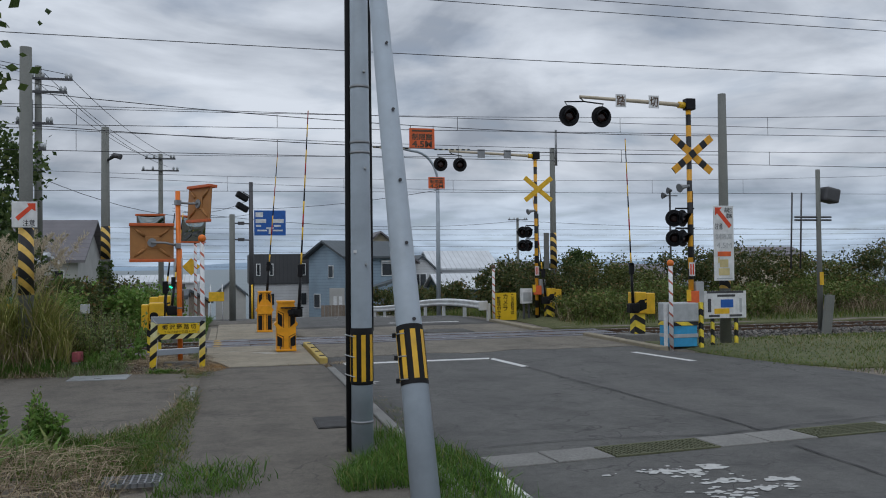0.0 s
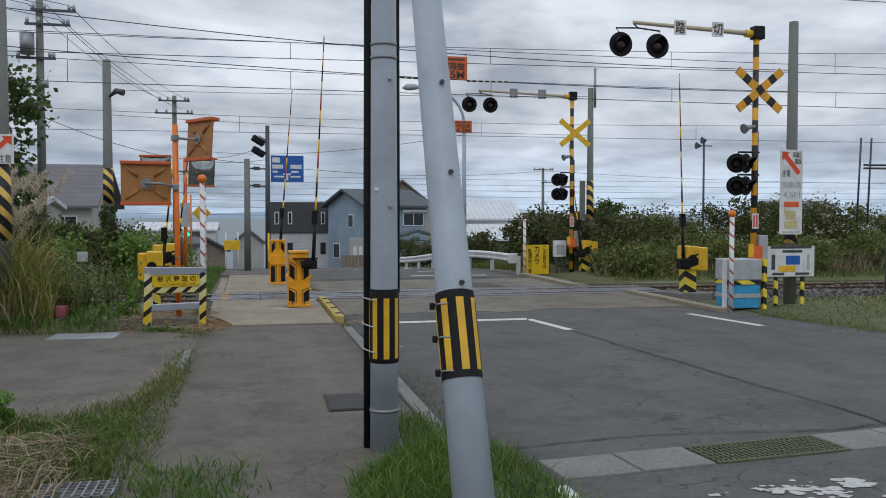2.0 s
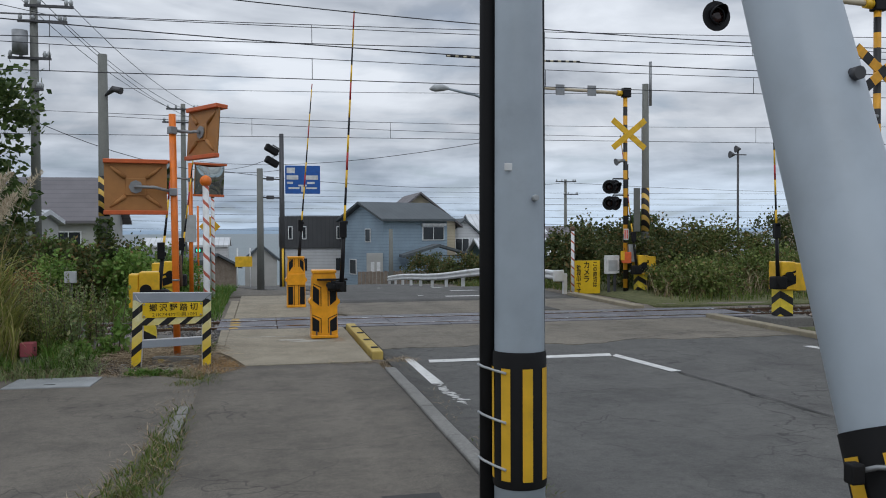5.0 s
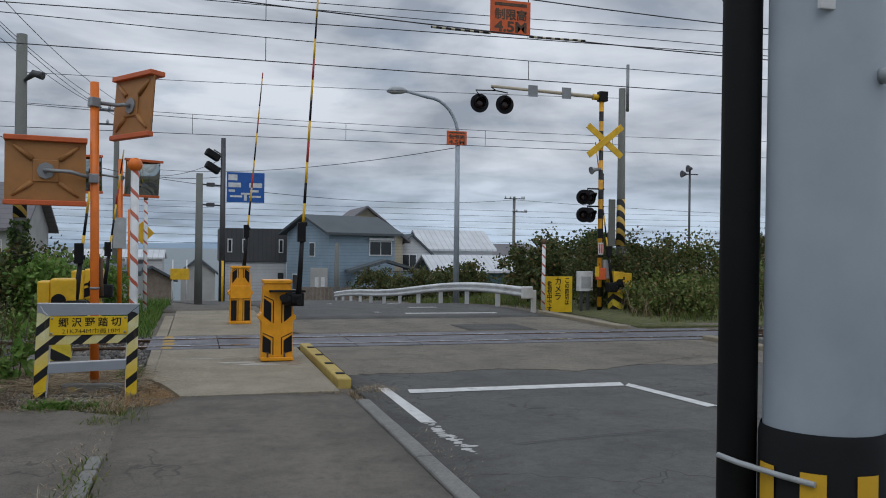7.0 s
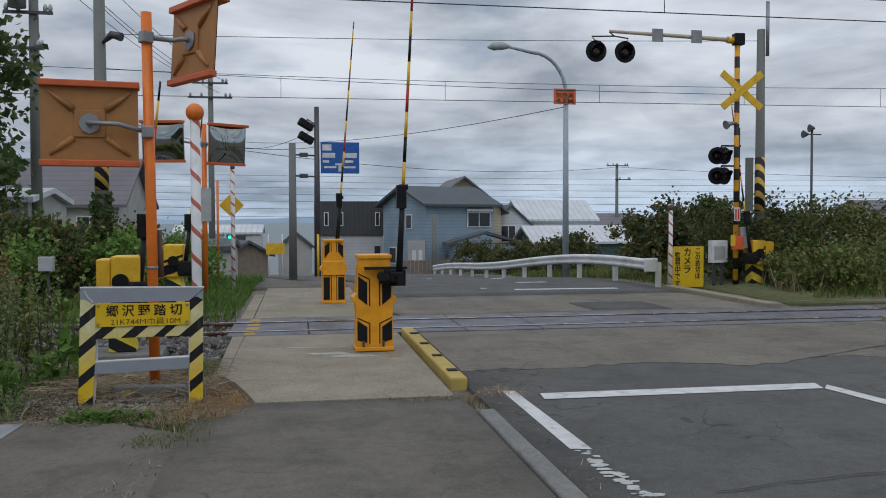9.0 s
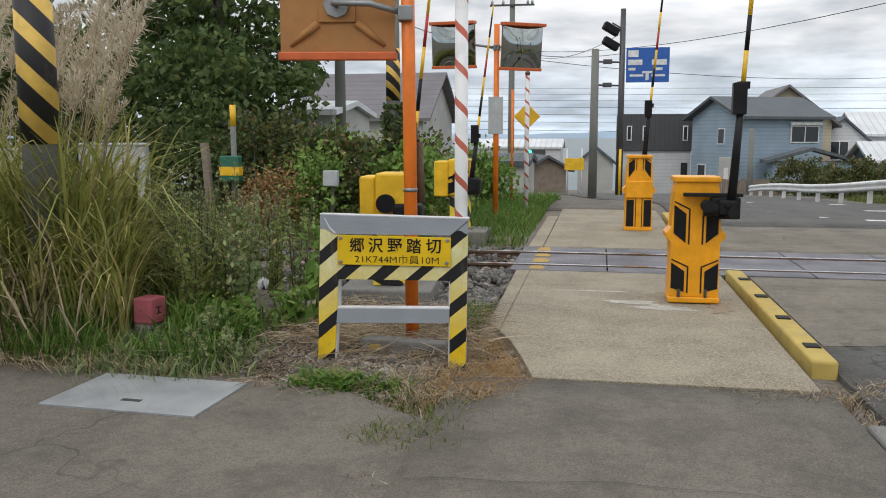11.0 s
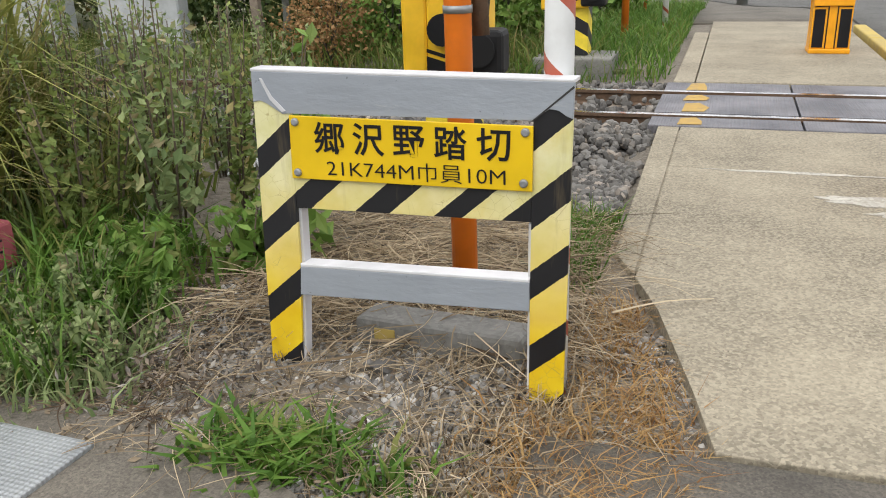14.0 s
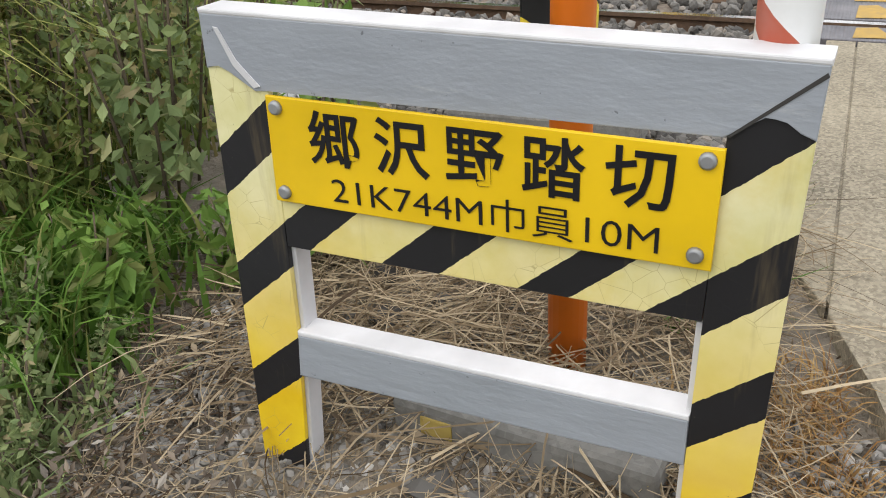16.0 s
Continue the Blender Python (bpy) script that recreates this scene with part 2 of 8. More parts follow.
M_ORANGE = painted("gate_orange_paint", (0.84, 0.36, 0.008), 0.38, 0.0, 0.12)
M_POST_ORANGE = painted("post_orange_paint", (0.80, 0.19, 0.015), 0.42, 0.0, 0.2)
M_MIRROR_BACK = painted("faded_orange_panel", (0.37, 0.17, 0.05), 0.6, 0.0, 0.5, 4.0, (0.2, 0.09, 0.03))
M_MIRROR_RIM = painted("orange_red_rim", (0.58, 0.12, 0.03), 0.5, 0.0, 0.3)
M_BLACK = painted("black_paint", BLACK, 0.4, 0.0, 0.05)
M_RUBBER = painted("black_rubber", (0.013, 0.013, 0.014), 0.65, 0.0, 0.05)
for mt in (M_BLACK, M_RUBBER):
    mt.node_tree.nodes["Principled BSDF"].inputs["Specular IOR Level"].default_value = 0.2
M_AMBER = painted("amber_reflective_tape", (0.74, 0.43, 0.02), 0.5, 0.0, 0.3)
M_STEEL = painted("galvanised_steel", (0.30, 0.31, 0.32), 0.5, 0.6, 0.25)
M_IRON = painted("dark_iron", (0.035, 0.033, 0.031), 0.75, 0.0, 0.2)
M_DARK_STEEL = painted("dark_steel", (0.09, 0.09, 0.095), 0.5, 0.5, 0.2)
M_WHITE = painted("white_paint", (0.72, 0.73, 0.73), 0.45, 0.0, 0.3)
M_GUARD = painted("guard_rail_white", (0.66, 0.67, 0.67), 0.45, 0.0, 0.5, 2.5, (0.3, 0.22, 0.15))
M_FRAME_TOP = painted("sign_frame_white_edge", (0.60, 0.60, 0.62), 0.5, 0.0, 0.2)
M_RUST = grained("rusty_steel", (0.065, 0.04, 0.027), (0.14, 0.088, 0.056), 3.0, 50.0, 0.85, 0.3, 0.004, 0.3)
M_RAIL = painted("polished_rail_head", (0.55, 0.55, 0.56), 0.22, 1.0, 0.05)
M_RED = painted("sign_red", (0.72, 0.07, 0.02), 0.5, 0.0, 0.2)
M_SIGN_RED = painted("height_sign_orange_red", (0.72, 0.13, 0.03), 0.5, 0.0, 0.25)
M_BLUE = painted("sign_blue", (0.02, 0.11, 0.42), 0.4, 0.0, 0.1)
M_BOX_BLUE = painted("bin_light_blue", (0.05, 0.32, 0.58), 0.5, 0.0, 0.45)
M_BOX_GREY = painted("cabinet_grey", (0.42, 0.44, 0.45), 0.5, 0.0, 0.3)
M_LENS = painted("dark_lamp_lens", (0.03, 0.012, 0.01), 0.12, 0.0, 0.0)
M_WIRE = painted("wire", (0.05, 0.05, 0.055), 0.6, 0.3, 0.0)
M_GREEN_BOX = painted("green_box", (0.02, 0.13, 0.08), 0.5)
M_WOOD = grained("weathered_wood", (0.13, 0.10, 0.075), (0.24, 0.2, 0.16), 3.0, 30.0, 0.85, 0.4, 0.006, 0.3)
M_ARM = striped("arm_bands", BLACK, (0.78, 0.52, 0.04), (0, 0, 1), 0.56, 0.5, 0.5, 0.1)
M_ARM_RED = painted("arm_red_tape", (0.42, 0.03, 0.025), 0.5)
M_POST_BANDS = striped("post_bands", BLACK, (0.74, 0.36, 0.02), (0, 0, 1), 0.49, 0.5, 0.5, 0.15)
M_DIAG = striped("diagonal_bands", BLACK, (0.80, 0.62, 0.05), (0.55, 0.55, 1), 0.30, 0.46, 0.5, 0.1)
M_DIAG_POLE = striped("pole_hazard_bands", BLACK, (0.70, 0.46, 0.10), (0.9, 0.5, 1), 0.3, 0.55, 0.6, 0.4)
M_CROSS_NEAR = striped("cross_board_bands", BLACK, (0.74, 0.36, 0.02), (1, 0, 0), 0.34, 0.45, 0.5, 0.1, 0.075)
M_SPIRAL = spiral("white_red_spiral", (0.70, 0.71, 0.71), (0.42, 0.09, 0.05), 0.23)
M_MIRROR = Nodes("mirror_glass").done((0.36, 0.39, 0.38), 0.04, 1.0)
M_GLASS_DARK = painted("dark_window", (0.03, 0.035, 0.04), 0.12, 0.0, 0.0)


# ---- geometry helpers ----
def box(bm, x0, x1, y0, y1, z0, z1, bevel=0.0, m=None, mi=0):
    co = [(x, y, z) for z in (z0, z1) for y in (y0, y1) for x in (x0, x1)]
    if m is not None:
        co = [m @ Vector(c) for c in co]
    v = [bm.verts.new(c) for c in co]
    fs = [bm.faces.new([v[i] for i in f]) for f in ((0, 2, 3, 1), (4, 5, 7, 6), (0, 1, 5, 4), (2, 6, 7, 3), (0, 4, 6, 2), (1, 3, 7, 5))]
    for f in fs:
        f.material_index = mi
    if bevel:
        es = list({e for f in fs for e in f.edges})
        r = bmesh.ops.bevel(bm, geom=es, offset=bevel, segments=2, profile=0.5, affect="EDGES", clamp_overlap=True)
        for f in r["faces"]:
            f.material_index = mi
    return v


def tube(bm, points, radii, n=14, caps=True):
    """A round bar along points; radii: one number or one a point."""
    pts = [Vector(p) for p in points]
    if isinstance(radii, (int, float)):
        radii = [radii] * len(pts)
    rings, side = [], None
    for i, p in enumerate(pts):
        d = (pts[min(i + 1, len(pts) - 1)] - pts[max(i - 1, 0)]).normalized()
        if side is None:
            side = d.cross(Vector((0, 1, 0)) if abs(d.y) < 0.9 else Vector((1, 0, 0))).normalized()
        side = (side - d * side.dot(d)).normalized()
        up = d.cross(side)
        rings.append([bm.verts.new(p + radii[i] * (math.cos(a) * side + math.sin(a) * up)) for a in [2 * math.pi * k / n for k in range(n)]])
    for a, b in zip(rings, rings[1:]):
        for k in range(n):
            bm.faces.new((a[k], a[(k + 1) % n], b[(k + 1) % n], b[k])).smooth = True
    if caps:
        bm.faces.new(rings[0][::-1])
        bm.faces.new(rings[-1])
    return rings


def slab(bm, outline, d, m, bevel=0.0, mi=0):
    """A flat outline in x, z, thick along y from 0 to d, moved by m."""
    lo = [bm.verts.new(m @ Vector((x, 0, z))) for x, z in outline]
    hi = [bm.verts.new(m @ Vector((x, d, z))) for x, z in outline]
    n = len(lo)
    fs = [bm.faces.new(lo), bm.faces.new(hi[::-1])]
    fs += [bm.faces.new((lo[k], hi[k], hi[(k + 1) % n], lo[(k + 1) % n])) for k in range(n)]
    for f in fs:
        f.material_index = mi
    if bevel:
        bmesh.ops.bevel(bm, geom=list({e for f in fs[:2] for e in f.edges}), offset=bevel, segments=2, profile=0.5, affect="EDGES", clamp_overlap=True)


def finish(name, bm, mats):
    bmesh.ops.recalc_face_normals(bm, faces=bm.faces)
    me = bpy.data.meshes.new(name)
    bm.to_mesh(me)
    bm.free()
    for mt in mats if isinstance(mats, (list, tuple)) else [mats]:
        me.materials.append(mt)
    return new(name, me)


def thing(name, label, category, at, turn=0.0, group=""):
    ob = new(name)
    ob.empty_display_size = 0.1
    ob.matrix_basis = pose(*at, 0, 0, turn)
    return tagged(ob, label, category, group)


def part(name, bm, mats, parent, label=""):
    ob = finish(name, bm, mats)
    ob.parent = parent
    return tagged(ob, label)


def boxpart(name, dims, mt, parent, label="", bevel=0.006):
    bm = bmesh.new()
    box(bm, *dims, bevel=bevel)
    return part(name, bm, mt, parent, label)


def tubepart(name, pts, r, mt, parent, label="", n=14):
    bm = bmesh.new()
    tube(bm, pts, r, n)
    return part(name, bm, mt, parent, label)


def words(name, text, size, mt, parent, m, thick=0.0015, fit_width=None, bold=0.0):
    """Lettering as a thin mesh, standing in x, z and facing -y."""
    cu = bpy.data.curves.new(name, "FONT")
    cu.body, cu.size, cu.align_x, cu.align_y, cu.extrude, cu.offset = text, size, "CENTER", "CENTER", thick, bold
    cu.resolution_u = 3
    tmp = bpy.data.objects.new("tmp_text", cu)
    scene.collection.objects.link(tmp)
    bpy.context.view_layer.update()
    me = bpy.data.meshes.new_from_object(tmp.evaluated_get(bpy.context.evaluated_depsgraph_get()))
    bpy.data.objects.remove(tmp)
    xs = [v.co.x for v in me.vertices] or [0, 1]
    k = fit_width / (max(xs) - min(xs)) if fit_width else 1.0
    mid = (max(xs) + min(xs)) / 2
    mid_y = (max(v.co.y for v in me.vertices) + min(v.co.y for v in me.vertices)) / 2 if len(me.vertices) else 0
    for v in me.vertices:
        v.co = m @ Vector(((v.co.x - mid) * k, -v.co.z, v.co.y - mid_y))
    me.materials.clear()
    me.materials.append(mt)
    ob = new(name, me)
    ob.parent = parent
    return ob


def sag(a, b, drop, n=12):
    a, b = Vector(a), Vector(b)
    return [a.lerp(b, i / n) - Vector((0, 0, 4 * drop * (i / n) * (1 - i / n))) for i in range(n + 1)]


def smooth(lo, hi, v):
    k = min(1.0, max(0.0, (v - lo) / (hi - lo)))
    return k * k * (3 - 2 * k)


def land(x, y):
    """Height of the ground."""
    h = -0.03
    h -= 5.5 * smooth(28, 125, y) + 0.35 * smooth(29, 40, y)
    bank = smooth(-1.25, -2.6, x) * smooth(15.95, 16.7, y) * (1 - smooth(17.6, 19.3, y))
    h += 0.16 * bank
    near = smooth(-0.9, -2.6, x) * (1 - smooth(7.0, 9.6, y + 0.35 * x + 0.8))
    h += 0.55 * near
    h += 0.10 * smooth(10.5, 13.0, x) * smooth(12, 14, y) * (1 - smooth(17, 18.6, y))
    h -= 0.16 * smooth(18.7, 19.6, y) * (1 - smooth(22.8, 23.8, y)) * (smooth(-0.45, -0.9, x) + smooth(8.95, 9.4, x))
    h += 0.05 * smooth(16.0, 16.6, y) * (1 - smooth(17.6, 18.4, y)) * smooth(-0.35, -0.6, x)
    h += 0.35 * smooth(24.5, 28, y) * smooth(9.5, 12, x)
    return h
# ---- ground, road, walkway, track ----
def sheet(name, xs, ys, lift, mt, label, wob=0.0, edge=None, kind="structure", thick=0.0):
    """A sheet that lies on the land; edge(x, y) gives a sideways shift."""
    bm = bmesh.new()
    grid = []
    for y in ys:
        row = []
        for x in xs:
            xx = x + (edge(x, y) if edge else 0)
            w = wob * noise.noise((xx * 1.3, y * 1.3, 0.3))
            row.append(bm.verts.new((xx, y, land(xx, y) + lift + w)))
        grid.append(row)
    for a, b in zip(grid, grid[1:]):
        for k in range(len(xs) - 1):
            bm.faces.new((a[k], a[k + 1], b[k + 1], b[k])).smooth = True
    if name != "ground":
        skirt(bm)
    ob = finish(name, bm, mt)
    return tagged(ob, label, kind=kind)


def skirt(bm, d=0.16):
    """The sheet's rim, turned down into the ground."""
    rim = [e for e in bm.edges if e.is_boundary]
    low = {}
    for e in rim:
        for v in e.verts:
            if v not in low:
                low[v] = bm.verts.new(v.co - Vector((0, 0, d)))
    for e in rim:
        a, b = e.verts
        bm.faces.new((a, b, low[b], low[a]))


def steps(a, b, d):
    n = max(1, round((b - a) / d))
    return [a + (b - a) * i / n for i in range(n + 1)]


gx = [-2500, -600, -150, -80, -50, -35] + steps(-25, -5, 1.0) + steps(-4.75, 11, 0.25) + steps(12, 40, 1.0) + [50, 80, 150, 600, 2500]
gy = [-2500, -300, -60, -25] + steps(-12, 2, 1.0) + steps(2.5, 27, 0.25) + steps(28, 60, 1.0) + [70, 85, 100, 115, 130]
ground = sheet("ground", gx, gy, 0.0, M_SOIL, "brown earth with straw, gravel and weeds", 0.03)

sea_m = Nodes("sea_water")
sea_m.bump(sea_m.noise(0.12, 6.0, 0.6, (1.0, 3.0, 1.0)), 0.5, 0.6)
M_SEA = sea_m.done(sea_m.mix(sea_m.span(sea_m.noise(0.01, 4.0, 0.5, (0.4, 2.0, 1.0)), 0.35, 0.65), (0.035, 0.07, 0.085), (0.06, 0.105, 0.12)), 0.35)
bm = bmesh.new()
bm.faces.new([bm.verts.new(c) for c in ((-4500, 118, -6.0), (4500, 118, -6.0), (4500, 4600, -6.0), (-4500, 4600, -6.0))])
tagged(finish("water", bm, M_SEA), "grey-blue sea under an overcast sky", kind="structure")

# distance haze is put into the hills' pale blue base colour
M_HILL = painted("haze_tinted_hills", (0.30, 0.39, 0.49), 1.0, 0.0, 0.0, 0.002)
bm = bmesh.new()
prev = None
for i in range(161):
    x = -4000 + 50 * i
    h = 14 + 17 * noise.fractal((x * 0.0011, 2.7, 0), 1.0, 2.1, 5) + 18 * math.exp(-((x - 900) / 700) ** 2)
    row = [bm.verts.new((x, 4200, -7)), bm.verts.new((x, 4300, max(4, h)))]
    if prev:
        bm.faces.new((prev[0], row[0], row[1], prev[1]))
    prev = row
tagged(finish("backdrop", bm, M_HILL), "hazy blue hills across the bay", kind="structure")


def road_edge(x, y):
    k = (x - 1.87) / (8.8 - 1.87)
    right = 0.0
    if y < 16.2:
        right = 0.55 * smooth(16.2, 15.6, y) + 0.8 * smooth(15.6, 11.5, y) + 4.5 * smooth(11.5, 2, y)
    elif y > 23:
        right = -0.5 * smooth(23, 27, y) - 0.8 * smooth(27, 50, y)
    left = 0.12 * smooth(10, 7, y) + 0.25 * smooth(7, -2, y) if y < 16 else (-0.2 - 3.2 * smooth(30, 50, y) if y > 23 else 0)
    return left * (1 - k) + right * k


road = sheet("road", steps(1.87, 8.8, 0.55), steps(-14, 18.4, 0.5), 0.035, M_ASPHALT, "grey worn asphalt road with cracks", 0.004, road_edge)
bm = bmesh.new()
xs_ = steps(1.95, 8.8, 0.08)
row_lo = [bm.verts.new((x, 17.35 + 0.45 * noise.noise((x * 0.9, 0, 3)) + 0.16 * noise.noise((x * 4, 0, 5)), 0.012)) for x in xs_]
row_hi = [bm.verts.new((x, 20.3, 0.012)) for x in xs_]
for i in range(len(xs_) - 1):
    bm.faces.new((row_lo[i], row_lo[i + 1], row_hi[i + 1], row_hi[i]))
skirt(bm)
tagged(finish("road_2", bm, M_ASPHALT_OLD), "pale worn paving before the level crossing", kind="structure")
sheet("road_3", steps(1.95, 8.8, 0.55), steps(22.25, 25.6, 0.4), 0.036, M_ASPHALT_OLD, "pale worn paving past the level crossing", 0.006, road_edge)
sheet("road_4", steps(1.95, 8.8, 0.55), steps(25.6, 60, 1.0), 0.035, M_ASPHALT, "asphalt road that runs down to the sea", 0.004, road_edge)
sheet("road_patch", steps(5.2, 6.6, 0.7), steps(22.6, 23.9, 0.4), 0.042, M_ASPHALT, "dark asphalt repair patch in the paving")


def walk_edge(x, y):
    return (-0.25 * smooth(12.5, 9, y) + 0.1 * smooth(9, 7, y)) * (1 - (x + 0.45) / 2.2) if y < 16 else 0


walkway = sheet("pavement", steps(-0.45, 1.72, 0.3), steps(-14, 16.12, 0.4), 0.042, M_WALKWAY, "worn asphalt walkway", 0.006, walk_edge)


def yard_outline(bm):
    pts = [(-0.38, 15.25), (-1.0, 15.72), (-1.6, 15.92), (-4.0, 15.95), (-9.0, 15.9), (-9.0, 11.2), (-4.0, 10.4), (-2.6, 10.0), (-1.6, 9.8), (-1.05, 10.0), (-0.7, 10.8), (-0.5, 11.6), (-0.47, 13.0), (-0.40, 13.8)]
    return bm.faces.new([bm.verts.new((x, y, -0.004)) for x, y in pts])


bm = bmesh.new()
yard_outline(bm)
skirt(bm)
tagged(finish("pavement_2", bm, M_WALKWAY), "old asphalt yard beside the walkway", kind="structure")

sheet("grass_verge", steps(9.6, 40, 0.8), steps(12.6, 18.5, 0.6), 0.02, M_FIELD, "green grassy verge beside the road", 0.03, lambda x, y: 0.9 * smooth(14.2, 12.4, y) * (1 - smooth(9.6, 14, x)))
sheet("grass_field", steps(9.2, 70, 2.0), steps(23.4, 58, 2.0), 0.03, M_FIELD, "weedy green ground beyond the track")
sheet("grass_field_2", steps(-40, -0.9, 2.0), steps(23.4, 58, 2.0), 0.03, M_FIELD, "weedy green ground past the track", 0.0, lambda x, y: -3.0 * smooth(30, 50, y))

# concrete walkway slabs on both sides of the track
bm = bmesh.new()
for pts in ([(0.02, 16.14), (1.66, 16.14), (1.66, 19.15), (-0.315, 19.15), (-0.315, 17.34), (-0.2, 17.03), (-0.05, 16.45)], [(-0.323, 17.37), (-0.323, 20.28), (-0.47, 20.28), (-0.43, 17.6)]):
    slab(bm, pts, 0.28, pose(0, 0, 0.022, -90), 0.005)
slab(bm, [(0.04, 16.16), (1.64, 16.16), (1.64, 20.2), (-0.42, 20.2), (-0.4, 17.63), (-0.18, 17.06), (-0.03, 16.5)], 0.28, pose(0, 0, 0.013, -90))
box(bm, -0.315, 1.66, 19.155, 20.28, -0.25, 0.022, 0.005)
slab_ob = tagged(finish("pavement_3", bm, M_CONCRETE), "pale exposed-aggregate concrete walkway slabs", kind="structure")
bm = bmesh.new()
box(bm, -0.3, 1.5, 22.28, 25.0, -0.25, 0.032, 0.012)
box(bm, -0.3, 1.5, 25.01, 28.2, -0.25, 0.03, 0.012)
box(bm, -0.5, -0.31, 22.28, 26.6, -0.25, 0.03, 0.012)
tagged(finish("pavement_4", bm, M_CONCRETE), "concrete walkway slabs past the track", kind="structure")
sheet("pavement_5", steps(-0.7, 1.5, 0.55), steps(28.2, 60, 1.0), 0.03, M_WALKWAY, "asphalt walkway that runs down to the sea", 0.0, lambda x, y: -3.0 * smooth(30, 50, y))


def kerb(name, x0, x1, y0, y1, h, mt, label, n):
    bm = bmesh.new()
    d = (y1 - y0) / n
    for i in range(n):
        box(bm, x0, x1, y0 + d * i + 0.004, y0 + d * (i + 1) - 0.004, -0.2, h + random.uniform(-0.005, 0.005), 0.018)
    return tagged(finish(name, bm, mt), label, kind="structure")


kerb("kerb_1", 1.71, 1.87, 16.6, 20.3, 0.078, M_KERB, "worn yellow concrete kerb with reflectors", 2)
kerb("kerb_2", 1.55, 1.71, 22.3, 27.2, 0.08, M_KERB, "worn yellow concrete kerb past the track", 3)
kerb("kerb_3", 8.80, 9.02, 16.3, 20.3, 0.085, M_KERB_DULL, "faded yellow kerb along the crossing", 2)
kerb("kerb_4", 8.25, 8.5, 22.4, 26.6, 0.085, M_KERB_DULL, "faded yellow kerb past the track", 2)
kerb("kerb_5", 1.74, 1.88, -14, 15.6, 0.024, M_CONC_GREY, "flush grey concrete kerb between walkway and road", 24)
kerb("kerb_6", -0.58, -0.47, 12.2, 13.7, 0.016, M_CONC_GREY, "flush grey concrete edging of the walkway", 4)
for y in (17.0, 17.9, 18.8, 19.7):
    bm = bmesh.new()
    box(bm, -0.05, 0.05, -0.06, 0.06, 0, 0.018, 0.006)
    st = finish("kerb_reflector", bm, M_RUBBER)
    st.matrix_basis = pose(1.8, y, 0.073)
    tagged(st, "small dark reflector stud on the yellow kerb", "reflector", "reflector studs on the kerb")

# road paint: thin worn strips
def strip(name, pts, label, lift=0.041):
    bm = bmesh.new()
    bm.faces.new([bm.verts.new((x, y, land(x, y) + lift)) for x, y in pts])
    bmesh.ops.recalc_face_normals(bm, faces=bm.faces)
    return tagged(finish(name, bm, M_WHITE_LINE), label, kind="structure")


strip("marking_1", [(2.38, 15.9), (4.93, 15.9), (5.0, 16.14), (2.41, 16.14)], "white stop line, worn at its edges")
strip("marking_2", [(4.935, 15.89), (5.06, 16.05), (5.25, 14.52), (5.1, 14.5)], "white centre line before the crossing")
strip("marking_3", [(2.11, 16.32), (2.22, 16.28), (2.24, 14.34), (2.1, 14.37)], "white edge line of the road")
strip("marking_4", [(8.05, 16.15), (8.2, 16.15), (8.5, 14.3), (8.34, 14.3)], "white edge line beyond the traffic lane")
strip("marking_5", [(2.19, 7.24), (2.32, 7.22), (2.24, 1.0), (2.08, 1.0)], "white edge line, patchy")
strip("marking_6", [(5.0, 26.9), (7.3, 26.8), (7.3, 27.05), (5.0, 27.15)], "white stop line past the crossing")
strip("marking_7", [(4.35, 27.4), (4.5, 27.4), (4.1, 33), (3.95, 33)], "white centre line past the crossing")
strip("marking_8", [(5.6, 29.0), (6.4, 29.0), (5.9, 32), (5.6, 32)], "white arrow shaft on the far lane")

def crack(name, pts, w, label):
    bm = bmesh.new()
    prev = None
    line = []
    for (x0, y0), (x1, y1) in zip(pts, pts[1:]):
        for i in range(14):
            line.append((x0 + (x1 - x0) * i / 14, y0 + (y1 - y0) * i / 14))
    for i, (x, y) in enumerate(line):
        o = 0.05 * noise.noise((x * 2.5, y * 2.5, 9))
        ww = w * (0.5 + 0.9 * random.random())
        across = (1, 0) if abs(pts[-1][1] - pts[0][1]) > abs(pts[-1][0] - pts[0][0]) else (0, 1)
        row = [bm.verts.new((x + across[0] * (o + s * ww), y + across[1] * (o + s * ww), land(x, y) + 0.0475)) for s in (-0.5, 0.5)]
        if prev:
            bm.faces.new((prev[0], prev[1], row[1], row[0]))
        prev = row
    return tagged(finish(name, bm, M_TAR), label, kind="structure")


M_TAR = asphalt("dark_crack", (0.026, 0.026, 0.026), (0.045, 0.044, 0.043))
crack("crack_1", [(5.17, 14.5), (5.27, 12.86), (5.48, 10.14), (5.63, 8.6), (5.6, 8.1)], 0.022, "dark seam crack along the road")
crack("crack_2", [(5.45, 7.4), (5.4, 5.5), (5.6, 2.0)], 0.02, "dark seam crack in the near road")
crack("crack_3", [(2.1, 8.15), (3.4, 8.3), (5.0, 8.1), (7.5, 8.5), (11, 8.3)], 0.018, "dark crack beside the drain channel")
crack("crack_4", [(-0.4, 14.5), (0.5, 14.62), (1.7, 14.55)], 0.004, "crack across the walkway")
crack("crack_6", [(2.6, 13.4), (4.0, 13.6), (5.0, 13.3)], 0.012, "thin crack across the lane")
crack("crack_7", [(5.8, 17.4), (7.2, 18.1), (8.7, 18.0)], 0.02, "crack in the crossing paving")
crack("crack_8", [(-0.4, 12.0), (0.7, 11.7), (1.7, 12.1)], 0.006, "thin crack across the walkway")

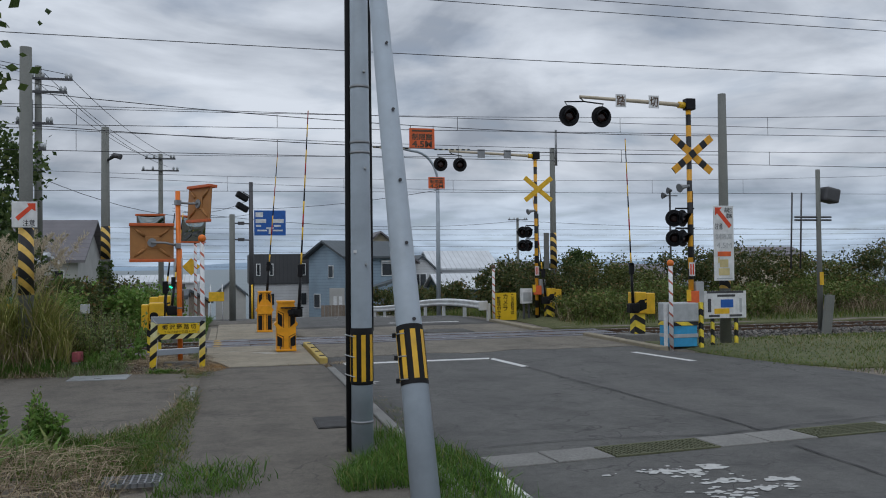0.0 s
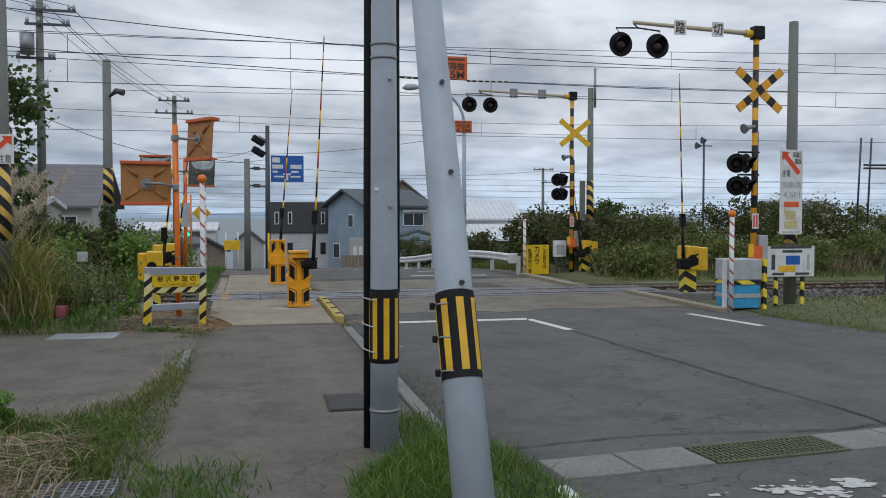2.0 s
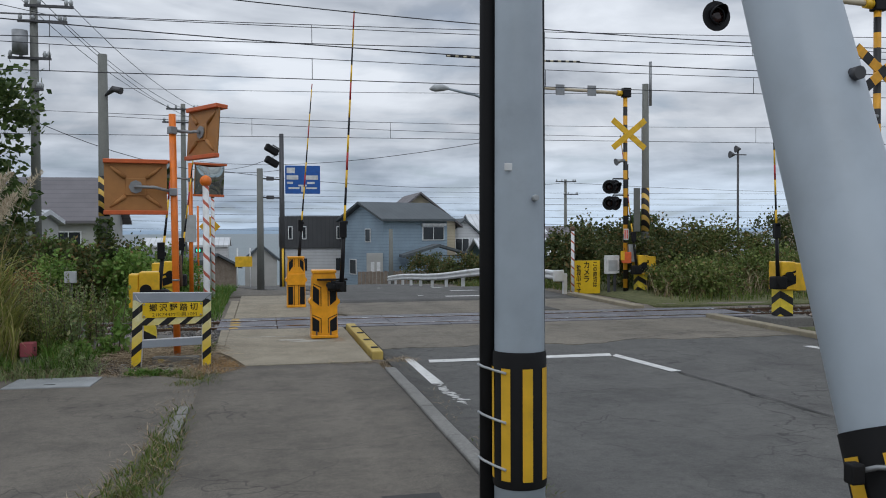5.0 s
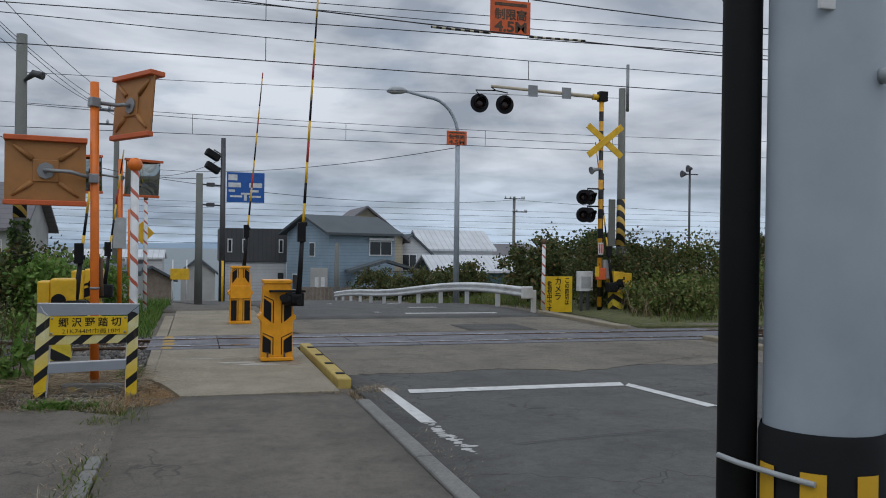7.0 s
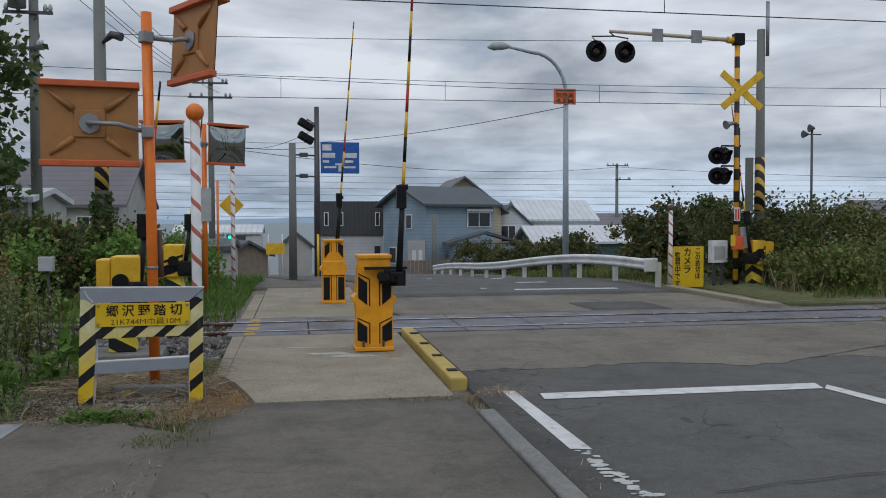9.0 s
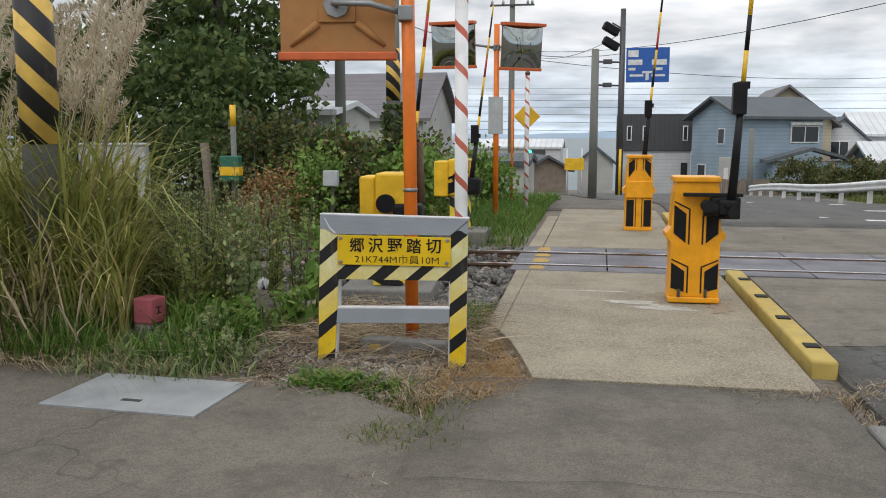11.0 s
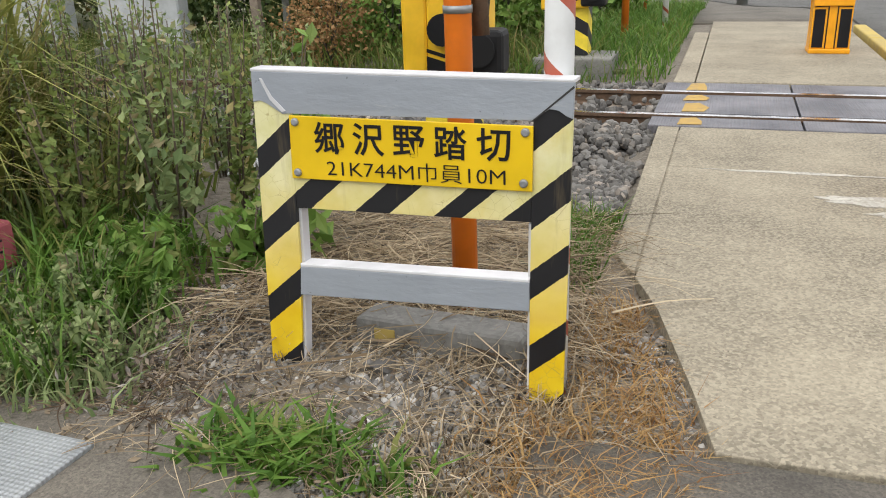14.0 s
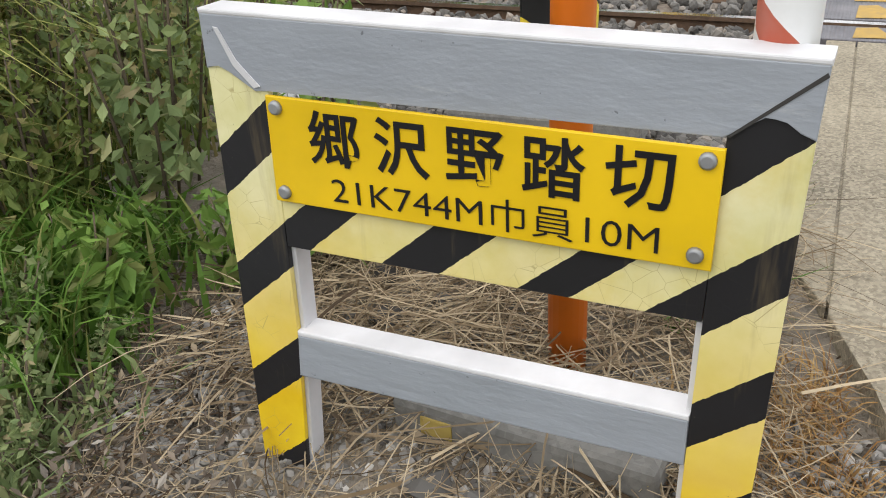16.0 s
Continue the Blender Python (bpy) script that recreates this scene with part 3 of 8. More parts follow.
# faint remains of road lettering
M_FADED = painted("faded_road_paint", (0.50, 0.50, 0.48), 0.8, 0.0, 1.0, 14.0, (0.075, 0.074, 0.072), 0.4)
for k, (x, y, w, d) in enumerate(((2.17, 14.0, 0.05, 0.3), (2.2, 13.5, 0.05, 0.3), (3.6, 6.85, 0.3, 0.1), (3.95, 6.75, 0.26, 0.18), (4.2, 6.85, 0.12, 0.08), (4.05, 6.4, 0.3, 0.1), (4.3, 6.1, 0.22, 0.08), (3.85, 6.0, 0.2, 0.2), (4.55, 6.3, 0.2, 0.06))):
    bm = bmesh.new()
    for j in range(26):
        cx, cy, r = x + random.gauss(0, w * 0.5), y + random.gauss(0, d * 0.5), random.uniform(0.008, 0.05)
        n = random.randint(4, 7)
        turn_ = random.uniform(0, 6)
        bm.faces.new([bm.verts.new((cx + r * 1.5 * random.uniform(0.5, 1.1) * math.cos(turn_ + 2 * math.pi * i / n), cy + r * random.uniform(0.5, 1.1) * math.sin(turn_ + 2 * math.pi * i / n), 0.0095 + 0.0001 * j)) for i in range(n)])
    tagged(finish("marking", bm, M_FADED), "worn remains of white road lettering", kind="structure")

# drain channel across the road
DRAIN = pose(2.35, 7.34, 0, 0, 0, 4.9)
bm = bmesh.new()
x = 2.35
while x < 12:
    if not (3.5 < x + 0.3 < 4.7 or 5.9 < x + 0.3 < 7.1):
        box(bm, x + 0.006 - 2.35, x + 0.594 - 2.35, 0, 0.46, -0.2, 0.018 + random.uniform(-0.004, 0.004), 0.01, DRAIN)
    x += 0.6
tagged(finish("drain_channel", bm, M_CONC_GREY), "row of grey concrete drain covers across the road", kind="structure")
M_MOSS = grained("mossy_steel", (0.06, 0.07, 0.035), (0.12, 0.12, 0.07), 5.0, 60.0, 0.9, 0.5, 0.006, 0.4)
for x0, x1 in ((3.56, 4.74), (5.96, 7.14)):
    g = thing("drain_grate", "rusty steel drain grate with moss in the road", "drain grate", DRAIN @ Vector((x0 - 2.35, 0, 0.018)), 4.9, "drain grates in the road")
    boxpart("frame", (0, x1 - x0, 0, 0.03, -0.03, 0.006), M_MOSS, g)
    boxpart("frame", (0, x1 - x0, 0.41, 0.44, -0.03, 0.006), M_MOSS, g)
    n = int((x1 - x0) / 0.045)
    for k in range(n):
        boxpart("bar", (0.02 + k * 0.045, 0.034 + k * 0.045, 0.03, 0.41, -0.03, 0.004), M_MOSS, g, bevel=0)
    for k in range(5):
        boxpart("cross_bar", (0, x1 - x0, 0.07 + k * 0.07, 0.08 + k * 0.07, -0.025, 0.002), M_MOSS, g, bevel=0)

# the track: ballast, sleepers, rails, crossing panels
TR = (20.68, 21.72)


bm = bmesh.new()
for x0, x1 in ((-60, -0.46), (9.05, 90)):
    prof = [(19.35, -0.22), (19.95, -0.1), (22.45, -0.1), (23.1, -0.22)]
    xs = steps(x0, x1, 0.5)
    rows = [[bm.verts.new((x, y, z + 0.02 * noise.noise((x * 3, y * 3, 0)))) for y, z in prof] for x in xs]
    for a, b in zip(rows, rows[1:]):
        for k in range(3):
            bm.faces.new((a[k], a[k + 1], b[k + 1], b[k]))
tagged(finish("ballast", bm, M_BALLAST), "dark grey ballast bed of the track", kind="structure")
for i, yc in enumerate(TR):
    bm = bmesh.new()
    prof = [(-0.06, -0.10), (0.06, -0.10), (0.06, -0.085), (0.012, -0.07), (0.012, 0.0), (0.033, 0.008), (0.033, 0.034), (-0.033, 0.034), (-0.033, 0.008), (-0.012, 0.0), (-0.012, -0.07), (-0.06, -0.085)]
    a, b = ([bm.verts.new((x, yc + u, w)) for u, w in prof] for x in (-60, 90))
    for k in range(12):
        f = bm.faces.new((a[k], a[(k + 1) % 12], b[(k + 1) % 12], b[k]))
        f.material_index = 1 if k == 6 else 0
    tagged(finish("rail", bm, [M_RUST, M_RAIL]), "rusty steel rail with a polished head", "rail", "rails of the track")
sl_bm = bmesh.new()
box(sl_bm, -0.11, 0.11, -1.05, 1.05, -0.2, -0.08, 0.012)
first = finish("sleeper", sl_bm, M_WOOD)
tagged(first, "weathered sleeper bedded in ballast", "sleeper", "sleepers of the track")
spots = [-0.95 - 0.62 * k for k in range(30)] + [9.6 + 0.62 * k for k in range(40)]
first.matrix_basis = pose(spots[0], 21.2, 0)
for x in spots[1:]:
    copy_thing(first, pose(x, 21.2, 0))

plate_m = Nodes("chequered_panel")
px, py, pz = plate_m.xyz()
wave = plate_m.math("MULTIPLY", plate_m.math("SINE", plate_m.math("MULTIPLY", plate_m.math("ADD", px, py), 150.0)), plate_m.math("SINE", plate_m.math("MULTIPLY", plate_m.math("SUBTRACT", px, py), 150.0)))
plate_m.bump(wave, 0.6, 0.006)
M_PLATE = plate_m.done(plate_m.mix(plate_m.span(plate_m.noise(2.0, 5.0), 0.35, 0.65), (0.10, 0.10, 0.115), (0.19, 0.185, 0.20)), 0.55, 0.25)
for y0, y1 in ((20.30, 20.62), (20.79, 21.61), (21.78, 22.24)):
    x = -0.55
    while x < 8.95:
        boxpart("crossing_panel", (x + 0.005, x + 1.045, y0, y1, -0.06, 0.026), M_PLATE, slab_ob, bevel=0.006)
        x += 1.055
bm = bmesh.new()
for y0, y1 in ((20.33, 20.6), (20.82, 21.2), (21.3, 21.58), (21.8, 22.2)):
    pts = [(-0.36 + random.uniform(-0.03, 0.03), y0), (-0.2 + random.uniform(-0.03, 0.03), y0 + 0.02), (-0.17 + random.uniform(-0.03, 0.03), (y0 + y1) / 2), (-0.22, y1), (-0.33, y1 - 0.03)]
    bm.faces.new([bm.verts.new((a, b, 0.03)) for a, b in pts])
tagged(finish("marking_9", bm, painted("worn_orange_marks", (0.42, 0.27, 0.07), 0.8, 0.0, 1.0, 16.0, (0.13, 0.12, 0.12), 0.3)), "worn yellow paint on the crossing panels", kind="structure")


# pale mortar smears on the slab beside the gate
def smear(name, label, cx, cy, rx, ry, z, mt, seed):
    bm = bmesh.new()
    n, pts = 40, []
    for k in range(n):
        a = 2 * math.pi * k / n
        q = 0.75 + 0.6 * noise.noise((math.cos(a) * 1.6 + seed, math.sin(a) * 1.6, seed)) + 0.25 * noise.noise((math.cos(a) * 6, math.sin(a) * 6 + seed, 0))
        pts.append((cx + rx * q * math.cos(a), cy + ry * q * math.sin(a)))
    slab(bm, pts, 0.003, pose(0, 0, z + 0.003, -90))
    return tagged(finish(name, bm, mt), label, kind="structure")


M_MORTAR = grained("pale_mortar", (0.27, 0.25, 0.215), (0.44, 0.42, 0.37), 5.0, 60.0, 0.95, 0.3, 0.003, 0.5)
M_RUSTSTAIN = grained("rust_stained_concrete", (0.19, 0.135, 0.085), (0.29, 0.23, 0.165), 4.0, 70.0, 0.95, 0.4, 0.004, 0.4)
smear("trim_1", "pale mortar smear on the concrete slab", 0.95, 18.42, 0.3, 0.12, 0.0225, M_MORTAR, 1.3)
smear("trim_2", "pale mortar smear on the concrete slab", 0.72, 18.62, 0.34, 0.1, 0.0225, M_MORTAR, 4.1)
smear("trim_4", "pale mortar joint across the concrete slab", 0.42, 19.12, 0.7, 0.03, 0.0225, M_MORTAR, 2.2)
smear("trim_3", "rust-stained concrete beside the gate", 1.42, 18.45, 0.12, 0.3, 0.0225, M_RUSTSTAIN, 7.7)
# ---- crossing name board on its frame ----
def frame_bands(name, bands):
    """Old cream and newer yellow paint with hand-painted slanted black bands; bands: (low, high) along z - 0.85 x."""
    fb = Nodes(name)
    fx, fy, fz = fb.xyz()
    v = fb.math("SUBTRACT", fz, fb.math("MULTIPLY", fx, 0.85))
    v = fb.math("ADD", v, fb.math("MULTIPLY", fb.math("SUBTRACT", fb.noise(60.0), 0.5), 0.009))
    black = None
    for lo, hi in bands:
        one = fb.math("MULTIPLY", fb.math("GREATER_THAN", v, lo), fb.math("LESS_THAN", v, hi))
        black = one if black is None else fb.math("MAXIMUM", black, one)
    newer = fb.span(fb.math("ADD", fz, fb.math("MULTIPLY", fb.noise(2.0), 0.3)), 0.36, 0.9, 1.0, 0.0)
    cells = fb.t.nodes.new("ShaderNodeTexVoronoi")
    cells.feature = "DISTANCE_TO_EDGE"
    cells.inputs["Scale"].default_value = 26.0
    fb.t.links.new(fb.co, cells.inputs["Vector"])
    cream = fb.mix(fb.span(fb.noise(9.0, 5.0), 0.35, 0.65), (0.60, 0.57, 0.27), (0.72, 0.69, 0.42))
    cream = fb.mix(fb.math("MULTIPLY", fb.span(fb.noise(3.0, 6.0, 0.7), 0.5, 0.72), 0.55), cream, (0.62, 0.47, 0.07))
    fresh = fb.mix(fb.span(fb.noise(7.0, 5.0), 0.35, 0.65), (0.66, 0.42, 0.01), (0.76, 0.54, 0.02))
    col = fb.mix(newer, cream, fresh)
    crazed = fb.math("MULTIPLY", fb.span(cells.outputs[0], 0.003, 0.012, 1.0, 0.0), fb.span(fb.noise(4.0), 0.5, 0.58))
    col = fb.mix(fb.math("MULTIPLY", crazed, 0.7), col, (0.34, 0.27, 0.10))
    worn = fb.span(fb.noise(38.0, 4.0, 0.7), 0.68, 0.72)
    night = fb.mix(worn, (0.012, 0.012, 0.014), (0.10, 0.09, 0.06))
    col = fb.mix(black, col, night)
    col = fb.mix(fb.math("MULTIPLY", fb.span(fb.noise(55.0, 3.0, 0.7), 0.71, 0.74), 0.8), col, (0.09, 0.065, 0.04))
    col = fb.mix(fb.math("MULTIPLY", fb.span(fb.noise(1.0, 5.0, 0.7, (14.0, 14.0, 1.6)), 0.56, 0.74), 0.35), col, (0.25, 0.19, 0.10))
    fb.bump(fb.math("ADD", fb.noise(40.0), fb.math("MULTIPLY", crazed, -0.6)), 0.2, 0.003)
    fb.bsdf.inputs["Specular IOR Level"].default_value = 0.4
    return fb.done(col, fb.span(fb.noise(6.0), 0.3, 0.7, 0.32, 0.55))


def taped(name, c):
    """Grey tape over steel: creases, pale scuffs, dust."""
    m = Nodes(name)
    col = m.mix(m.span(m.noise(3.0, 5.0), 0.3, 0.7), scaled(c, 0.9), scaled(c, 1.08))
    scuff = m.span(m.noise(5.0, 7.0, 0.75, (1.0, 1.0, 4.0)), 0.60, 0.74)
    col = m.mix(m.math("MULTIPLY", scuff, 0.6), col, (0.44, 0.45, 0.46))
    col = m.mix(m.math("MULTIPLY", m.span(m.noise(46.0, 3.0, 0.7), 0.69, 0.73), 0.7), col, scaled(c, 0.3))
    m.bump(m.math("ADD", m.noise(7.0, 5.0, 0.6, (1.0, 1.0, 3.0)), m.math("MULTIPLY", m.noise(60.0), 0.1)), 0.35, 0.012)
    return m.done(col, m.span(m.noise(4.0), 0.3, 0.7, 0.36, 0.55))


M_BANDS_LEFT = frame_bands("left_leg_bands", ((1.077, 1.168), (0.846, 0.939), (0.606, 0.697), (0.36, 0.453)))
M_BANDS_CROSS = frame_bands("cross_rail_bands", ((0.85, 0.939), (0.635, 0.728), (0.448, 0.52), (0.2, 0.35)))
M_BANDS_RIGHT = frame_bands("right_leg_bands", ((0.476, 0.9), (0.256, 0.35), (0.045, 0.132), (-0.19, -0.1), (-0.42, -0.33)))
M_TAPE = taped("grey_tape", (0.275, 0.30, 0.335))
nf = thing("name_board_frame", "black and yellow striped steel frame with a yellow crossing name plate", "crossing sign", (-0.892, 16.33, -0.038), -1.5)
D = 0.055
for sx, mt, outline in ((-1, M_BANDS_LEFT, [(-0.507, -0.06), (-0.400, -0.06), (-0.366, 0.40), (-0.353, 0.885), (-0.40, 0.935), (-0.474, 0.935)]),
                        (1, M_BANDS_RIGHT, [(0.372, -0.06), (0.474, -0.06), (0.484, 0.62), (0.488, 0.935), (0.41, 0.935), (0.380, 0.885), (0.374, 0.40)])):
    bm = bmesh.new()
    slab(bm, outline, 0.012, pose(0, 0, 0), 0.002)
    leg = part("leg", bm, mt, nf)
    bm = bmesh.new()
    if sx < 0:
        slab(bm, [(-0.403, -0.06), (-0.392, -0.06), (-0.357, 0.40), (-0.352, 0.58), (-0.362, 0.58)], D - 0.0125, pose(0, 0.0125, 0), 0.001)
    else:
        slab(bm, [(0.362, -0.06), (0.372, -0.06), (0.374, 0.40), (0.376, 0.59), (0.366, 0.59)], D - 0.0125, pose(0, 0.0125, 0), 0.001)
    part("leg_return", bm, M_FRAME_TOP, leg, "pale grey inner face")
bm = bmesh.new()
slab(bm, [(-0.474, 0.906), (-0.447, 0.914), (-0.425, 0.905), (-0.40, 0.888), (-0.378, 0.874), (-0.353, 0.877), (0.0, 0.881), (0.376, 0.884), (0.404, 0.903), (0.424, 0.919), (0.437, 0.916), (0.452, 0.915), (0.468, 0.9), (0.488, 0.892), (0.491, 0.989), (-0.472, 0.998)], 0.012, pose(0, -0.004, 0), 0.002)
top_rail = part("top_rail", bm, M_TAPE, nf, "top rail wrapped in grey tape")
bm = bmesh.new()
slab(bm, [(0.379, 0.886), (0.385, 0.886), (0.491, 0.975), (0.488, 0.98)], 0.001, pose(0, -0.0052, 0))
part("tape_seam", bm, M_IRON, top_rail, "dark diagonal tape seam")
bm = bmesh.new()
slab(bm, [(-0.445, 0.978), (-0.436, 0.977), (-0.408, 0.925), (-0.365, 0.884), (-0.378, 0.88), (-0.415, 0.915)], 0.003, pose(0, -0.0068, 0), 0.001)
part("tape_fold", bm, M_FRAME_TOP, top_rail, "pale crumpled fold of tape")
bm = bmesh.new()
slab(bm, [(-0.474, 0.997), (0.492, 0.988), (0.492, 0.997), (-0.474, 1.006)], D + 0.012, pose(0, -0.004, 0), 0.003)
part("top_edge", bm, M_FRAME_TOP, nf, "white painted upper edge")
bm = bmesh.new()
slab(bm, [(-0.361, 0.584), (0.375, 0.598), (0.379, 0.73), (-0.357, 0.73)], 0.012, pose(0, 0.0005, 0), 0.002)
slab(bm, [(-0.361, 0.584), (0.375, 0.598), (0.375, 0.606), (-0.361, 0.592)], D - 0.013, pose(0, 0.0127, 0), 0.001)
part("cross_rail", bm, M_BANDS_CROSS, nf)
bm = bmesh.new()
slab(bm, [(-0.374, 0.295), (0.373, 0.327), (0.373, 0.418), (-0.365, 0.392)], 0.012, pose(0, -0.0025, 0), 0.003)
part("lower_rail", bm, M_TAPE, nf, "lower rail wrapped in grey tape")
bm = bmesh.new()
slab(bm, [(-0.365, 0.391), (0.373, 0.417), (0.373, 0.428), (-0.365, 0.402)], D + 0.003, pose(0, -0.003, 0), 0.003)
part("lower_edge", bm, M_FRAME_TOP, nf, "white painted ledge of the lower rail")
M_PLATE_YEL = painted("name_plate_yellow", (0.72, 0.47, 0.004), 0.38, 0.0, 0.12, 3.0)
bm = bmesh.new()
slab(bm, [(-0.359, 0.682), (0.381, 0.69), (0.383, 0.8715), (-0.353, 0.8725)], 0.008, pose(0, -0.0125, 0), 0.002)
plate = part("name_plate", bm, M_PLATE_YEL, nf, "yellow plate with black lettering")
for k, ch in enumerate("郷沢野踏切"):
    words("lettering", ch, 0.1, M_BLACK, plate, pose(-0.225 + 0.1245 * k, -0.014, 0.811 + 0.0012 * k), 0.0008, 0.096, 0.0012)
words("lettering", "21K744M巾員10M", 0.06, M_BLACK, plate, pose(0.034, -0.014, 0.7255, 0, -0.5), 0.0008, 0.545, -0.0006)
for bx, bz in ((-0.333, 0.854), (-0.337, 0.702), (0.362, 0.854), (0.358, 0.713)):
    bm = bmesh.new()
    tube(bm, [(bx, -0.012, bz), (bx, -0.018, bz), (bx, -0.021, bz)], [0.0125, 0.012, 0.008], 14)
    part("bolt", bm, M_STEEL, plate, "galvanised bolt head")

# low concrete block behind the frame
bm = bmesh.new()
box(bm, -0.29, 0.29, -0.085, 0.085, -0.1, 0.085, 0.02)
for v in bm.verts:
    v.co += 0.012 * noise.noise_vector(v.co * 6)
blk = finish("concrete_block", bm, M_CONC_GREY)
blk.matrix_basis = pose(-0.865, 16.57, 0.03, 0, 0, -3)
tagged(blk, "chipped grey concrete block with yellow paint traces in straw", "concrete block")
for bx in (-0.18, 0.24):
    bm = bmesh.new()
    box(bm, bx - 0.04, bx + 0.035, -0.0875, -0.08, 0.015, 0.06, 0.002)
    part("paint_trace", bm, M_KERB, blk, "worn yellow paint")


# ---- traffic mirrors on orange posts ----
def mirror_head(parent, at, turn, w, h, lean=0.0, arm_from=None):
    head = new("mirror_head")
    head.parent = parent
    head.matrix_basis = pose(*at, lean, 0, turn)
    bm = bmesh.new()
    slab(bm, [(-w / 2, -h / 2), (w / 2, -h / 2), (w / 2, h / 2), (-w / 2, h / 2)], 0.02, pose(0, 0.03, 0))
    inset = [(-w * 0.16, -h * 0.18), (w * 0.16, -h * 0.18), (w * 0.16, h * 0.18), (-w * 0.16, h * 0.18)]
    slab(bm, inset, 0.03, pose(0, 0.012, 0), 0.006)
    tagged(part("back", bm, M_MIRROR_BACK, parent, "embossed faded orange back"), "embossed faded orange back").parent = head
    for sx, sz in ((-1, -1), (1, -1), (1, 1), (-1, 1)):
        bm = bmesh.new()
        tube(bm, [(sx * w * 0.17, 0.03, sz * h * 0.19), (sx * w * 0.3, 0.022, sz * h * 0.31), (sx * w * 0.41, 0.032, sz * h * 0.42)], [0.03, 0.024, 0.014], 10)
        part("rib", bm, M_MIRROR_BACK, head)
    for z0, z1, d in ((h / 2 - 0.01, h / 2 + 0.045, 0.16), (-h / 2 - 0.045, -h / 2 + 0.01, 0.07)):
        bm = bmesh.new()
        box(bm, -w / 2 - 0.012, w / 2 + 0.012, -0.002 if d < 0.1 else -0.02, d, z0, z1, 0.008)
        part("rim", bm, M_MIRROR_RIM, head, "orange-red rim")
    bm = bmesh.new()
    n, ring = 12, []
    for j in range(n + 1):
        ring.append([bm.verts.new(((i / n - 0.5) * (w - 0.02), 0.062 + 0.05 * (1 - (2 * i / n - 1) ** 2) * (1 - (2 * j / n - 1) ** 2), (j / n - 0.5) * (h - 0.02))) for i in range(n + 1)])
    for a, b in zip(ring, ring[1:]):
        for i in range(n):
            bm.faces.new((a[i], a[i + 1], b[i + 1], b[i])).smooth = True
    part("mirror_glass", bm, M_MIRROR, head, "convex mirror surface")
    bm = bmesh.new()
    tube(bm, [(0, 0.012, 0), (0, -0.008, 0)], 0.088, 8)
    part("bracket_plate", bm, M_STEEL, head, "galvanised bracket plate")
    if arm_from:
        a = head.matrix_basis.inverted() @ Vector(arm_from)
        tubepart("arm", [(0.0, -0.01, 0), (-0.02, -0.07, 0), (a.x * 0.5, -0.075, a.z * 0.1), tuple(a)], 0.021, M_STEEL, head, "galvanised support arm", 10)
        b = a
        bm = bmesh.new()
        box(bm, b.x - 0.05, b.x + 0.05, b.y - 0.05, b.y + 0.05, b.z - 0.05, b.z + 0.05, 0.008)
        part("clamp", bm, M_STEEL, head, "galvanised clamp")
    return head


mp = thing("traffic_mirror", "two square traffic mirrors with orange backs on an orange post", "traffic mirror", (-0.88, 16.88, 0.0))
tubepart("post", [(0, 0, -0.1), (-0.015, 0, 1.6), (-0.035, 0, 3.31)], 0.046, M_POST_ORANGE, mp, "orange painted steel post", 18)
tubepart("band", [(-0.01, 0, 1.08), (-0.01, 0, 1.105)], 0.05, M_STEEL, mp, "steel band")
tubepart("short_post", [(0.045, 0.085, 1.0), (0.03, 0.085, 1.42)], 0.03, M_RUST, mp, "rusty brown stub of pipe")
mirror_head(mp, (-0.493, -0.09, 2.333), 8, 0.78, 0.64, 0, (-0.03, -0.03, 2.27))
mirror_head(mp, (0.33, -0.05, 3.07), -56, 0.76, 0.62, -4, (-0.035, -0.02, 3.09))

mp2 = thing("traffic_mirror", "two square traffic mirrors facing the road on an orange post", "traffic mirror", (-1.42, 26.3, 0.0))
tubepart("post", [(0, 0, 0), (0, 0, 3.4)], 0.05, M_POST_ORANGE, mp2, "orange painted steel post", 14)
mirror_head(mp2, (-0.75, -0.02, 3.05), 172, 0.8, 0.72, -5, (0, 0, 3.0))
mirror_head(mp2, (0.42, -0.02, 3.0), 212, 0.78, 0.72, -5, (0, 0, 3.0))
boxpart("notice", (-0.13, 0.13, -0.07, -0.055, 1.5, 2.15), M_BOX_GREY, mp2, "pale grey notice board")


# ---- candy-striped posts with ball tops ----
def candy_post(at, h, r, label, ball=M_POST_ORANGE, br=0.075):
    p = thing("striped_post", label, "marker post", at, 0, "striped marker posts")
    tubepart("shaft", [(0, 0, -0.1), (0, 0, h)], r, M_SPIRAL, p, "white shaft with a red spiral", 16)
    bm = bmesh.new()
    bmesh.ops.create_uvsphere(bm, u_segments=16, v_segments=10, radius=br, matrix=pose(0, 0, h + br * 0.8))
    for f in bm.faces:
        f.smooth = True
    part("ball", bm, ball, p, "round cap")
    return p


candy_post((-0.462, 16.41, 0.0), 2.335, 0.041, "white and red spiral marker post with an orange ball")
candy_post((9.2, 16.5, 0.0), 1.78, 0.045, "white and red marker post with an orange ball beside the bin")
candy_post((8.47, 26.75, 0.0), 1.72, 0.045, "white and red marker post beside the yellow notice", M_RUST)
candy_post((-0.98, 27.6, 0.0), 2.6, 0.045, "thin red and white marker post past the track", M_RUST, 0.05)


